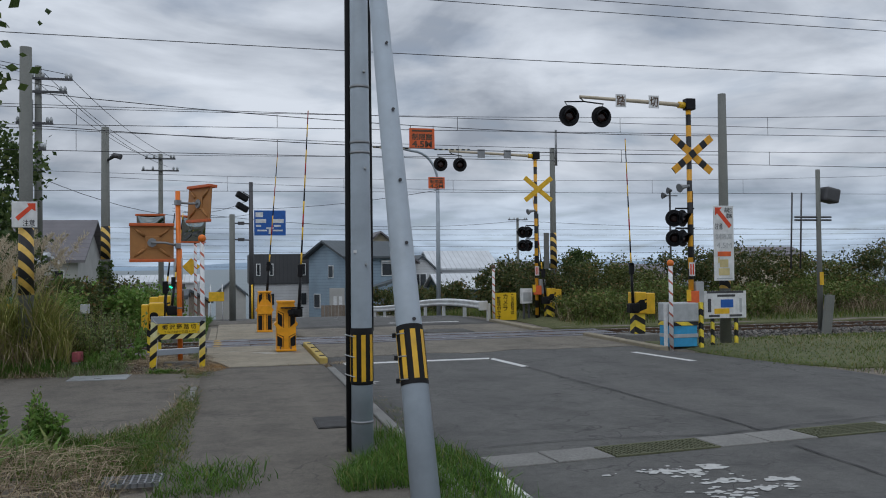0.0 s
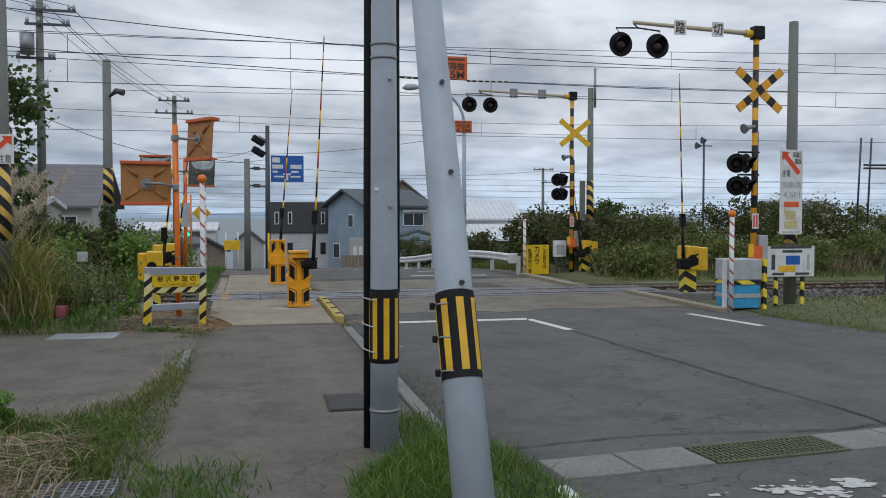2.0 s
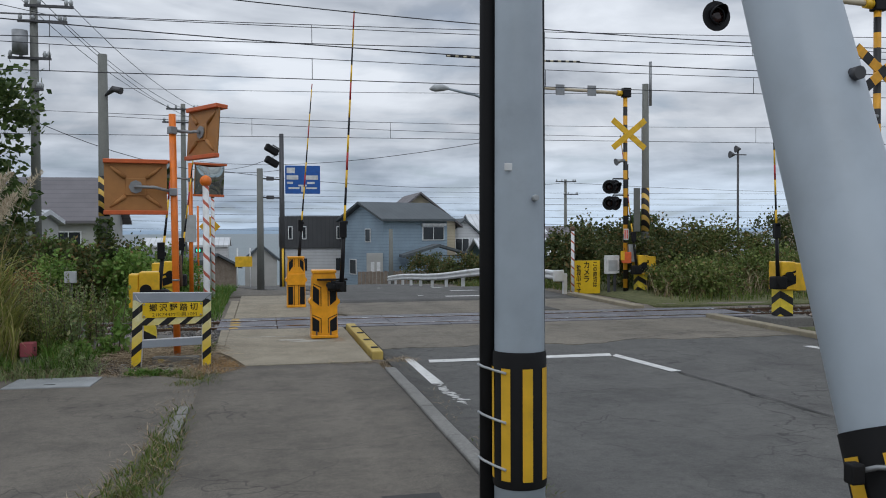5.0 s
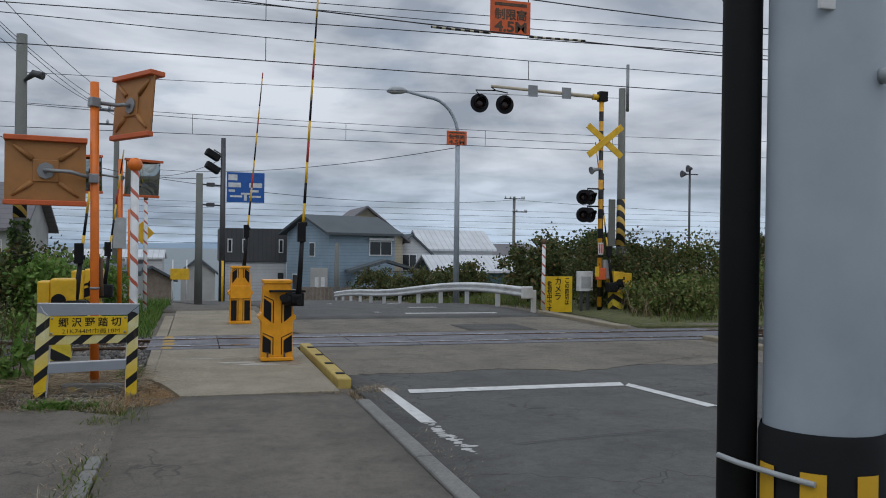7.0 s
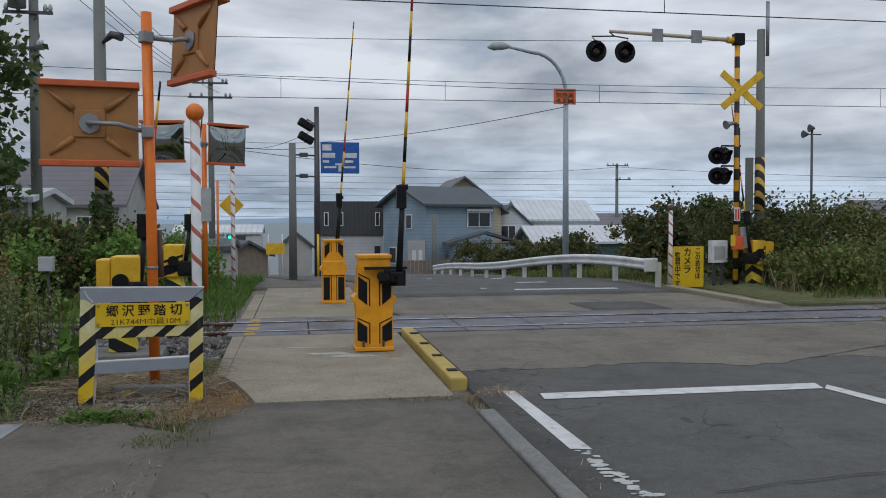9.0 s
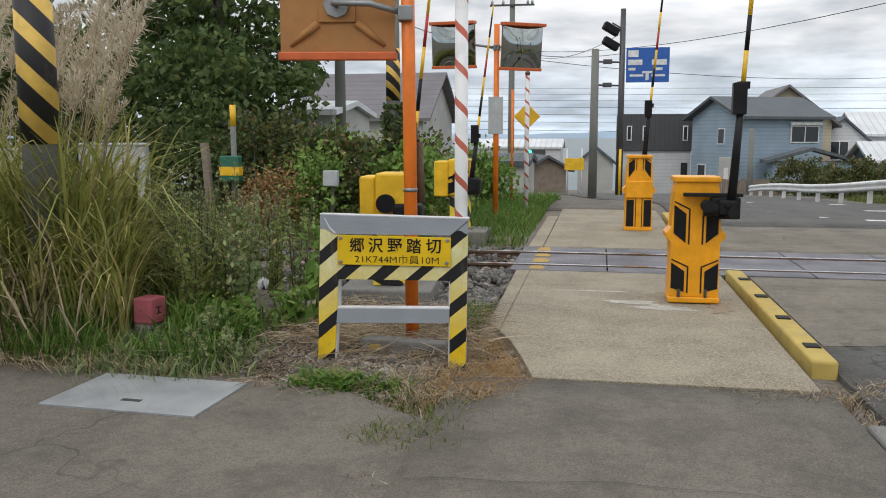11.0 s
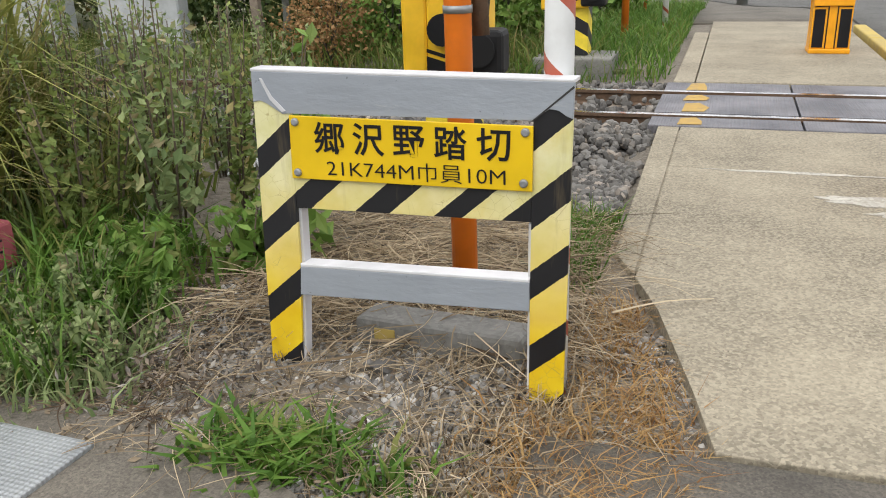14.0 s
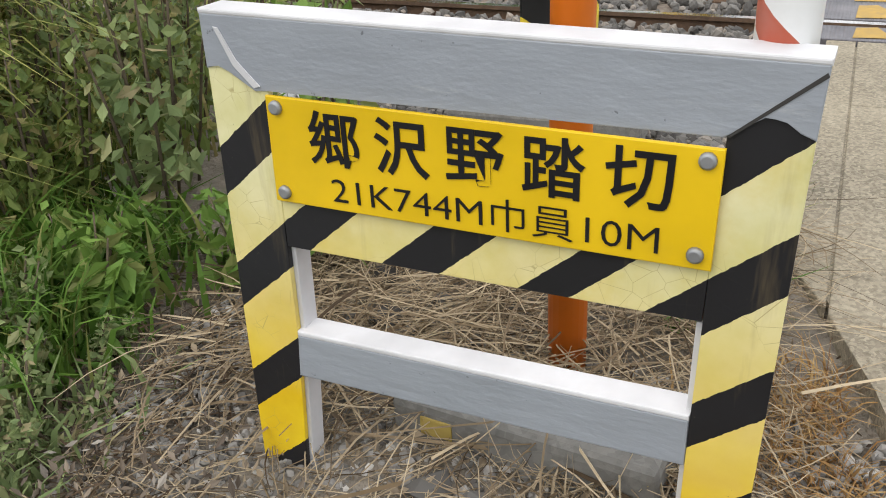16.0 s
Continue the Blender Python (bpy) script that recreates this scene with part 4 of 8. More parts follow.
# ---- crossing gates ----
def gate_arm(parent, base, tip, black_to, r=0.02):
    b, t = Vector(base), Vector(tip)
    lo = b.lerp(t, black_to)
    tubepart("arm_root", [tuple(b - (t - b).normalized() * 0.25), tuple(lo)], [0.04, 0.028], M_BLACK, parent, "black arm root", 12)
    seg = 0.28
    d = (t - lo).normalized()
    total = (t - lo).length
    n = int(total / seg)
    mats = [M_YELLOW, M_BLACK, M_YELLOW, M_ARM_RED]
    for i in range(n + 1):
        a0, a1 = i * seg, min(total, (i + 1) * seg)
        if a1 - a0 < 0.02:
            continue
        rr = r * (1 - 0.45 * a0 / total)
        tubepart("arm_band", [tuple(lo + d * a0), tuple(lo + d * a1)], [rr, r * (1 - 0.45 * a1 / total)], mats[i % 4], parent, "", 10)
    m = lo
    boxpart("arm_clamp", (m.x - 0.05, m.x + 0.05, m.y - 0.05, m.y + 0.05, m.z - 0.03, m.z + 0.03), M_BLACK, parent, "black clamp", 0.006)
    mm = b.lerp(t, black_to * 0.6)
    boxpart("arm_weight", (mm.x - 0.06, mm.x + 0.05, mm.y - 0.05, mm.y + 0.05, mm.z + 0.1, mm.z + 0.36), M_BLACK, parent, "black counterweight box", 0.008)


def orange_gate(at, turn, h, w, near=True, label=""):
    g = thing("crossing_gate", label, "crossing gate", at, turn, "orange crossing gates")
    bm = bmesh.new()
    a = w / 2
    prof = [(-a, 0.05), (a, 0.05), (a * 0.93, h * 0.5), (a * 1.18, h * 0.53), (a * 1.18, h * 0.57), (a * 0.93, h * 0.61), (a * 0.9, h * 0.9), (a * 0.8, h), (-a * 0.8, h), (-a * 0.9, h * 0.9), (-a * 0.93, h * 0.61), (-a * 1.18, h * 0.57), (-a * 1.18, h * 0.53), (-a * 0.93, h * 0.5)]
    slab(bm, prof, 0.3, pose(0, 0, 0), 0.01)
    part("housing", bm, M_ORANGE, g, "bright orange housing")
    boxpart("foot", (-a * 1.03, a * 1.03, -0.02, 0.32, 0.0, 0.052), M_ORANGE, g, "orange foot flange", 0.012)
    boxpart("lid", (-a * 0.92, a * 0.92, -0.02, 0.32, h - 0.02, h + 0.03), M_ORANGE, g, "orange lid", 0.012)
    for sx in (-1, 1):
        if near:
            shapes = [[(0.93, 0.33), (0.40, 0.26), (0.40, 0.09), (0.93, 0.12)], [(0.88, 0.80), (0.40, 0.73), (0.40, 0.49), (0.88, 0.57)]]
        else:
            shapes = [[(0.9, 0.42), (0.36, 0.42), (0.36, 0.06), (0.9, 0.06)], [(0.8, 0.92), (0.36, 0.98), (0.36, 0.83), (0.8, 0.72)]]
        for s in shapes:
            bm = bmesh.new()
            pts = [(sx * u * a, v * h) for u, v in s]
            slab(bm, pts[::sx], 0.004, pose(0, -0.0045, 0))
            part("black_panel", bm, M_BLACK, g, "black reflective panel")
            inner = s[1][0]
            bm = bmesh.new()
            lo, hi = (s[2][1], s[1][1]) if s[1][1] > s[2][1] else (s[1][1], s[2][1])
            x0, x1 = sorted((sx * (inner - 0.1) * a, sx * (inner - 0.16) * a))
            box(bm, x0, x1, -0.0045, -0.0005, lo * h - 0.01, hi * h + 0.03)
            p0, p1 = s[0], s[1]
            q = [(sx * p0[0] * a, p0[1] * h + 0.022), (sx * p0[0] * a, p0[1] * h + 0.034), (sx * (inner - 0.16) * a, p1[1] * h + 0.042), (sx * (inner - 0.16) * a, p1[1] * h + 0.028)]
            slab(bm, q[::sx], 0.004, pose(0, -0.005, 0))
            part("black_line", bm, M_BLACK, g, "thin black outline")
    if near:
        bm = bmesh.new()
        box(bm, -0.12, 0.36, -0.10, -0.02, 0.925, 0.955, 0.006)
        box(bm, 0.1, 0.34, -0.11, -0.02, 0.74, 0.92, 0.012)
        box(bm, 0.16, 0.3, -0.17, -0.1, 0.78, 0.9, 0.015)
        tube(bm, [(0.04, -0.12, 0.82), (0.16, -0.12, 0.82)], 0.055, 16)
        tube(bm, [(0.07, -0.19, 0.85), (0.07, -0.05, 0.85)], 0.05, 16)
        tube(bm, [(0.27, -0.21, 0.8), (0.27, 0.0, 0.8)], 0.045, 14)
        tube(bm, [(0.22, -0.2, 0.87), (0.22, -0.1, 0.87)], 0.02, 10)
        for bx_ in (0.13, 0.2, 0.31):
            tube(bm, [(bx_, -0.125, 0.76), (bx_, -0.105, 0.76)], 0.012, 8)
        part("drive_unit", bm, M_RUBBER, g, "black drive unit")
        for bx in (-0.08, 0.06):
            boxpart("anchor_bolt", (bx * 1.6 - 0.012, bx * 1.6 + 0.012, -0.022, 0.0, 0.05, 0.12), M_DARK_STEEL, g, "dark anchor bolt", 0.003)
        gate_arm(g, (0.27, -0.1, 1.0), (0.50, -0.05, 5.22), 0.2)
    else:
        boxpart("front_cover", (-a * 0.98, a * 0.98, -0.03, -0.001, h * 0.45, h * 0.68), M_ORANGE, g, "orange cover", 0.012)
        gate_arm(g, (0.1, 0.38, 1.2), (0.42, 0.38, 5.1), 0.18)
    return g


orange_gate((1.215, 18.66, 0.03), 1, 1.06, 0.42, True, "bright orange crossing gate with black panels and raised banded arm")
orange_gate((1.0, 24.4, 0.03), 2, 1.12, 0.41, False, "orange crossing gate past the track with its arm raised")


def yellow_gate(at, turn, label, tip, wide=0.37, flip=1, footing=True, plain=False):
    g = thing("crossing_gate", label, "crossing gate", at, turn, "yellow and black crossing gates")
    boxpart("pedestal", (-0.14, 0.14, -0.14, 0.14, 0.1, 0.62), M_DIAG, g, "black and yellow pedestal", 0.012)
    boxpart("machine_box", (-0.1 if plain else -0.15, 0.2 if plain else 0.15, -0.2, 0.22, 0.6, 1.13), M_YELLOW, g, "yellow machine box", 0.02)
    if plain:
        bm = bmesh.new()
        slab(bm, [(-0.1, 0.72), (-0.1, 0.6), (0.2, 0.6), (0.2, 0.63)], 0.004, pose(0, -0.206, 0))
        slab(bm, [(-0.1, 0.76), (-0.1, 0.74), (0.2, 0.65), (0.2, 0.67)], 0.004, pose(0, -0.206, 0))
        part("black_band", bm, M_BLACK, g, "black band")
    else:
        for za, zb in ((0.62, 0.78), (0.83, 0.87)):
            bm = bmesh.new()
            slab(bm, [(-0.15, za), (0.15, za + 0.1), (0.15, zb + 0.1), (-0.15, zb)], 0.004, pose(0, -0.206, 0))
            part("black_band", bm, M_BLACK, g, "slanted black band")
    x0, x1 = sorted((flip * 0.102, flip * 0.25)) if plain else sorted((flip * 0.152, flip * wide))
    boxpart("side_box", (x0, x1, -0.17, 0.17, 0.58, 1.1), M_YELLOW, g, "yellow side box with a door", 0.02)
    bm = bmesh.new()
    tube(bm, [(0.0, -0.19, 0.86), (0.0, -0.25, 0.86)], 0.085, 18)
    part("round_cover", bm, M_BLACK, g, "black round cover")
    bm = bmesh.new()
    box(bm, -flip * 0.2 - 0.13, -flip * 0.2 + 0.13, -0.28, -0.06, 0.62, 0.86, 0.03)
    tube(bm, [(-flip * 0.2, -0.3, 0.76), (-flip * 0.2, -0.02, 0.76)], 0.09, 16)
    part("drive_unit", bm, M_RUBBER, g, "black drive unit")
    if footing:
        boxpart("footing", (-0.42, 0.42, -0.35, 0.35, -0.25, 0.1), M_CONC_GREY, g, "concrete footing", 0.02)
    gate_arm(g, (-flip * 0.2, -0.15, 0.95), tip, 0.22)
    return g


yellow_gate((-1.50, 18.75, 0.0), 4, "yellow and black gate machine of the walkway with raised arm", (0.42, -0.1, 3.0), flip=-1, plain=True)
yellow_gate((-1.62, 23.6, 0.0), 0, "yellow and black gate machine past the track with raised arm", (0.48, -0.1, 3.3), flip=-1)
yellow_gate((9.89, 19.4, 0.0), 0, "yellow and black gate machine with a tall raised arm", (-0.34, -0.15, 4.93), 0.40, flip=1)
yellow_gate((10.3, 26.45, -0.07), 0, "yellow and black gate machine past the road", (-0.45, 0.3, 4.4), flip=1)


# ---- flashing signal posts ----
def lamp_unit(parent, at, turn, r=0.2):
    l = new("signal_lamp")
    l.parent = parent
    l.matrix_basis = pose(*at, 0, 0, turn)
    bm = bmesh.new()
    tube(bm, [(0, 0.01, 0), (0, 0.03, 0)], r, 28)
    part("backing_disc", bm, M_BLACK, l, "round black backing disc")
    bm = bmesh.new()
    tube(bm, [(0, 0.03, 0), (0, 0.1, 0), (0, 0.14, 0)], [r * 0.55, r * 0.5, r * 0.2], 20)
    part("lamp_housing", bm, M_RUBBER, l, "black lamp housing")
    bm = bmesh.new()
    tube(bm, [(0, 0.008, 0), (0, -0.012, 0), (0, -0.02, 0)], [r * 0.5, r * 0.44, r * 0.2], 24)
    part("lens", bm, M_LENS, l, "unlit dark red lens")
    bm = bmesh.new()
    n = 18
    rings = []
    for d, k in ((0.0, 1.0), (-0.1, 1.0), (-0.2, 0.95)):
        rings.append([bm.verts.new((r * 0.62 * k * math.cos(a), d * (0.35 + 0.65 * max(0, math.sin(a))), r * 0.62 * k * math.sin(a))) for a in [2 * math.pi * i / n for i in range(n)]])
    for a, b in zip(rings, rings[1:]):
        for i in range(n):
            bm.faces.new((a[i], a[(i + 1) % n], b[(i + 1) % n], b[i])).smooth = True
    hood = part("hood", bm, M_BLACK, l, "black hood")
    sol = hood.modifiers.new("thickness", "SOLIDIFY")
    sol.thickness = 0.006
    return l


def cross_boards(parent, at, size, mt, wide=0.16, tilt=39):
    for k, a in enumerate((tilt, -tilt)):
        bm = bmesh.new()
        box(bm, -size / 2, size / 2, -0.012, 0.012, -wide / 2, wide / 2, 0.006)
        b = part("cross_board", bm, mt, parent, "diagonal warning board")
        b.matrix_basis = pose(at[0], at[1] - 0.026 * k, at[2], 0, a, 0)


def signal_post(at, turn, h, near):
    s = thing("crossing_signal", "banded crossing signal post with crossed boards, overhead arm and dark lamps" if near else "crossing signal post seen from behind with yellow crossed boards", "crossing signal", at, turn, "crossing signal posts")
    tubepart("post", [(0, 0, -0.1), (0, 0, h)], 0.058, M_POST_BANDS, s, "black and yellow banded post", 18)
    boxpart("post_head", (-0.09, 0.14, -0.09, 0.09, h - 0.2, h + 0.05), M_BLACK, s, "black post head", 0.015)
    k_ = 1.0 if near else 1.13
    tubepart("overhead_arm", [(0, 0, h - 0.1), (-0.9 * k_, 0, h - 0.06), (-2.6 * k_, 0, h - 0.0)], [0.05, 0.045, 0.035], M_ARM_PALE, s, "cream overhead arm", 14)
    tubepart("arm_collar", [(-0.1, 0, h - 0.1), (-0.24, 0, h - 0.093)], 0.075, M_YELLOW, s, "yellow collar", 16)
    for k, x in enumerate((-2.85 * k_, -2.1 * k_ - (0 if near else 0.2))):
        lamp_unit(s, (x, -0.02 if near else 0.02, h - 0.42), 0 if near else 0, 0.23)
    tubepart("lamp_bracket", [(-2.6 * k_, 0, h - 0.02), (-2.5 * k_, 0, h - 0.1), (-2.95 * k_, 0, h - 0.12), (-2.85 * k_, 0, h - 0.25)], 0.016, M_BLACK, s, "black lamp bracket", 8)
    tubepart("lamp_bracket", [(-2.5 * k_, 0, h - 0.1), (-2.05 * k_ - (0 if near else 0.2), 0, h - 0.14), (-2.1 * k_ - (0 if near else 0.2), 0, h - 0.25)], 0.016, M_BLACK, s, "black lamp bracket", 8)
    for ch, x in zip("踏切", (-1.66 * k_, -0.87 * k_)):
        pl = boxpart("letter_plate", (x - 0.125, x + 0.125, -0.06, -0.05, h - 0.2, h + 0.08), M_WHITE if near else M_STEEL, s, "white letter plate" if near else "back of a letter plate", 0.004)
        if near:
            words("letter", ch, 0.24, M_RUST, pl, pose(x, -0.062, h - 0.06), 0.001, 0.2, 0.004)
    cross_boards(s, (0.02 if near else 0.06, -0.09, h - 1.2), 1.22 if near else 1.2, M_CROSS_NEAR if near else M_YELLOW)
    for z in (h - 2.62, h - 3.06):
        for x, t in ((-0.42, -28), (-0.2, 25)) if near else ((-0.48, -30), (-0.3, 15)):
            lamp_unit(s, (x, -0.05, z), t, 0.19)
        tubepart("lamp_bracket", [(0.1, 0, z + 0.22), (-0.35, 0, z + 0.22), (-0.4, -0.02, z + 0.1)], 0.02, M_BLACK, s, "black lamp bracket", 8)
    bm = bmesh.new()
    tube(bm, [(-0.04, -0.06, h - 1.9), (-0.22, -0.1, h - 1.93), (-0.32, -0.12, h - 1.96)], [0.03, 0.05, 0.1], 14)
    part("horn", bm, M_STEEL, s, "grey horn speaker")
    boxpart("button_box", (-0.14, 0.12, -0.14, -0.06, 0.92, 1.22), M_SIGN_RED, s, "orange-red emergency button box", 0.012)
    boxpart("button_sign", (-0.2, -0.09, -0.155, -0.145, 1.0, 1.25), M_YELLOW, s, "yellow emergency button notice", 0.003)
    boxpart("control_box", (0.07, 0.27, -0.09, 0.08, 0.95, 1.42), M_BOX_GREY, s, "grey control box", 0.012)
    boxpart("notice_strip", (-0.075, 0.065, -0.068, -0.06, 1.55, 1.85), M_WHITE, s, "white notice with red bars", 0.002)
    for k in range(2):
        boxpart("red_bar", (-0.055 + 0.06 * k, -0.02 + 0.06 * k, -0.071, -0.067, 1.58, 1.82), M_RED, s, "red bar", 0)
    tubepart("conduit", [(0.09, 0.05, 0.0), (0.09, 0.05, h - 2.0)], 0.022, M_BLACK, s, "black conduit", 8)
    return s


M_ARM_PALE = painted("cream_arm", (0.55, 0.48, 0.36), 0.5, 0.0, 0.4, 4.0, (0.3, 0.2, 0.1))
signal_post((9.98, 17.0, 0.0), 0, 5.45, True)
signal_post((9.89, 26.52, -0.07), 0, 5.6, False)


# ---- grey poles beside the walkway ----
M_VSTRIPE = striped("guard_sheet_stripes", (0.012, 0.012, 0.013), (0.72, 0.40, 0.02), (1, 0, 0), 0.085, 0.5, 0.55, 0.05, 0.02)


def sheet_wrap(bm, a, b, r, a0, a1, n=24):
    a, b = Vector(a), Vector(b)
    d = (b - a).normalized()
    s = d.cross(Vector((0, 1, 0))).normalized()
    u = d.cross(s)
    rows = [[bm.verts.new(p + r * (math.cos(t) * s + math.sin(t) * u)) for t in [a0 + (a1 - a0) * i / n for i in range(n + 1)]] for p in (a, b)]
    for i in range(n):
        bm.faces.new((rows[0][i], rows[0][i + 1], rows[1][i + 1], rows[1][i])).smooth = True


up1 = thing("utility_pole", "pale grey steel utility pole with striped guard sheet and conduit", "utility pole", (1.273, 8.336, 0.0))
tubepart("pole", [(0, 0, -0.2), (0, 0, 1.3), (0, 0, 9.5)], [0.109, 0.103, 0.066], M_POLE_GREY, up1, "pale grey steel pole", 32)
bm = bmesh.new()
tube(bm, [(0, 0, 0.685), (0, 0, 0.70), (0, 0, 1.225), (0, 0, 1.24)], [0.1085, 0.1125, 0.1105, 0.1065], 32, False)
part("guard_sheet", bm, M_RUBBER, up1, "black rubber guard sheet")
for k in range(5):
    a = -math.pi / 2 + (k - 2) * 0.82
    bm = bmesh.new()
    sheet_wrap(bm, (0, 0, 0.72), (0, 0, 1.175), 0.1138, math.pi + a - 0.19, math.pi + a + 0.19, 6)
    part("yellow_stripe", bm, M_AMBER, up1, "yellow reflective stripe")
tubepart("conduit", [(-0.108, 0.108, 0.0), (-0.104, 0.104, 2.0), (-0.095, 0.09, 4.2), (-0.08, 0.075, 9.0)], [0.037, 0.037, 0.036, 0.036], M_RUBBER, up1, "black cable conduit", 14)
tubepart("conduit", [(0.11, 0.06, 1.2), (0.112, 0.06, 2.0), (0.1, 0.05, 9.0)], 0.02, M_RUBBER, up1, "black cable", 10)
for z in (0.31, 2.95, 3.05, 3.6):
    tubepart("steel_band", [(0, 0, z), (0, 0, z + 0.025)], 0.1135 - 0.0045 * z, M_STEEL, up1, "galvanised band", 28)
for z in (0.78, 0.97, 1.17):
    tubepart("cable_tie", [(-0.15, 0.1, z), (-0.142, 0.05, z - 0.003), (-0.112, -0.035, z - 0.008), (-0.085, -0.085, z - 0.012)], 0.0055, M_BOX_GREY, up1, "grey cable tie", 8)
for k, z in enumerate((1.86, 2.8, 3.75, 4.6)):
    bm = bmesh.new()
    a = 0.35
    r = 0.103 - 0.0045 * (z - 1.3)
    tube(bm, [(a * r, -r * 0.95, z), (a * r, -r * 0.95 - 0.012, z), (a * r, -r * 0.95 - 0.03, z)], [0.014, 0.014, 0.01], 12)
    part("step_socket", bm, M_BOX_GREY, up1, "step bolt socket")
boxpart("number_plate", (-0.085, -0.045, -0.084, -0.076, 1.97, 2.0), M_WHITE, up1, "small white tag", 0.002)

up2 = thing("strut_pole", "leaning pale grey strut pole with a striped guard sheet", "strut pole", (1.33, 5.735, 0.0))
SD = Vector((-0.012, 0.37, 1.0)).normalized()


def on_strut(z):
    return tuple(SD * (z / SD.z))


tubepart("pole", [on_strut(-0.2), on_strut(1.4), on_strut(6.6)], [0.107, 0.097, 0.06], M_POLE_GREY, up2, "pale grey steel pole", 32)
bm = bmesh.new()
tube(bm, [on_strut(0.965), on_strut(1.385)], [0.1035, 0.1005], 32, False)
part("guard_sheet", bm, M_RUBBER, up2, "black rubber guard sheet")
for k in range(5):
    a = math.pi / 2 + (k - 2) * 0.82
    bm = bmesh.new()
    sheet_wrap(bm, on_strut(1.0), on_strut(1.345), 0.105, a - 0.19, a + 0.19, 5)
    part("yellow_stripe", bm, M_AMBER, up2, "yellow reflective stripe")
for z in (1.43, 2.0, 2.5, 3.1, 3.7):
    p = Vector(on_strut(z)) + Vector((0.02, -0.1 + 0.006 * z, 0.02))
    tubepart("step_socket", [tuple(p), tuple(p + Vector((0, -0.02, 0)))], 0.013, M_DARK_STEEL, up2, "step bolt socket", 10)
for z in (1.02, 1.18, 1.34):
    p = Vector(on_strut(z))
    tubepart("cable_tie", [tuple(p + Vector((-0.125, -0.03, -0.012))), tuple(p + Vector((-0.098, -0.05, 0))), tuple(p + Vector((-0.06, -0.09, 0.006)))], 0.005, M_STEEL, up2, "grey cable tie", 6)
    boxpart("tie_buckle", (p.x - 0.14, p.x - 0.115, p.y - 0.045, p.y - 0.02, p.z - 0.03, p.z + 0.005), M_RUBBER, up2, "black tie buckle", 0.004)


# ---- concrete poles, notices ----
def concrete_pole(at, h, r0, r1, label, bands=None):
    p = thing("concrete_pole", label, "concrete pole", at, 0, "concrete poles")
    tubepart("shaft", [(0, 0, -0.3), (0, 0, h)], [r0, r1], M_POLE_CONC, p, "", 24)
    if bands:
        z0, z1 = bands
        k = lambda z: r0 + (r1 - r0) * z / h + 0.006
        tubepart("hazard_sheet", [(0, 0, z0), (0, 0, z1)], [k(z0), k(z1)], M_DIAG_POLE, p, "black and yellow hazard sheet", 24)
    return p


rp = concrete_pole((11.05, 17.35, 0.0), 5.72, 0.13, 0.09, "grey concrete pole that carries notices", (1.25, 1.6))
nb = boxpart("notice_board", (-0.26, 0.25, -0.19, -0.175, 1.5, 3.2), M_WHITE, rp, "tall white notice with a red arrow", 0.004)
nb.matrix_basis = pose(-0.125, 0, -0.07)
bm = bmesh.new()
slab(bm, [(-0.22, 3.16), (-0.05, 3.16), (-0.1, 3.1), (0.2, 2.76), (0.13, 2.69), (-0.17, 3.03), (-0.22, 2.98)], 0.003, pose(0, -0.194, 0))
part("red_arrow", bm, M_RED, nb, "red arrow")
words("writing", "高電圧", 0.12, M_BLACK, nb, pose(0.12, -0.193, 3.1), 0.001, 0.2)
words("writing", "電線", 0.12, M_BLACK, nb, pose(0.14, -0.193, 2.97), 0.001, 0.15)
words("writing", "注意", 0.15, M_BLACK, nb, pose(-0.13, -0.193, 2.73), 0.001, 0.2)
words("writing", "制限高", 0.14, M_BOX_GREY, nb, pose(0.0, -0.193, 2.5), 0.001, 0.42)
words("writing", "4.5M", 0.17, M_BOX_GREY, nb, pose(0.0, -0.193, 2.3), 0.001, 0.38)
boxpart("orange_burst", (-0.17, 0.17, -0.195, -0.19, 2.05, 2.16), M_SIGN_RED, nb, "orange panel")
bm = bmesh.new()
box(bm, -0.15, 0.13, -0.195, -0.191, 1.62, 1.78, 0.02)
box(bm, -0.12, 0.1, -0.196, -0.191, 1.8, 1.98, 0.02)
box(bm, -0.16, -0.12, -0.196, -0.191, 1.9, 2.03)
part("drawing", bm, painted("pale_yellow_print", (0.62, 0.52, 0.25), 0.5), nb, "pale yellow drawing")
boxpart("grey_bar", (-0.2, 0.2, -0.194, -0.19, 1.535, 1.56), M_BOX_GREY, nb, "unreadable line of print", 0)
bp = thing("notice_board", "white notice board with a blue vehicle picture on two short posts", "notice board", (10.84, 17.03, 0.05))
boxpart("panel", (-0.53, 0.53, -0.012, 0.012, 0.54, 1.15), M_WHITE, bp, "white panel", 0.004)
bm = bmesh.new()
box(bm, -0.12, 0.2, -0.018, -0.012, 0.78, 0.96, 0.03)
part("blue_drawing", bm, M_BLUE, bp, "blue vehicle drawing")
bm = bmesh.new()
box(bm, -0.28, 0.1, -0.017, -0.012, 0.64, 0.76, 0.02)
part("yellow_drawing", bm, M_YELLOW, bp, "yellow drawing")
for z, x0, x1 in ((1.1, -0.46, 0.46), (1.02, -0.2, 0.25), (0.57, -0.42, -0.15), (0.57, 0.1, 0.42)):
    boxpart("print_bar", (x0, x1, -0.016, -0.012, z, z + 0.05), M_DARK_STEEL, bp, "dark line of print", 0)
boxpart("print_bar", (-0.44, -0.36, -0.016, -0.012, 0.68, 0.98), M_DARK_STEEL, bp, "dark column of print", 0)
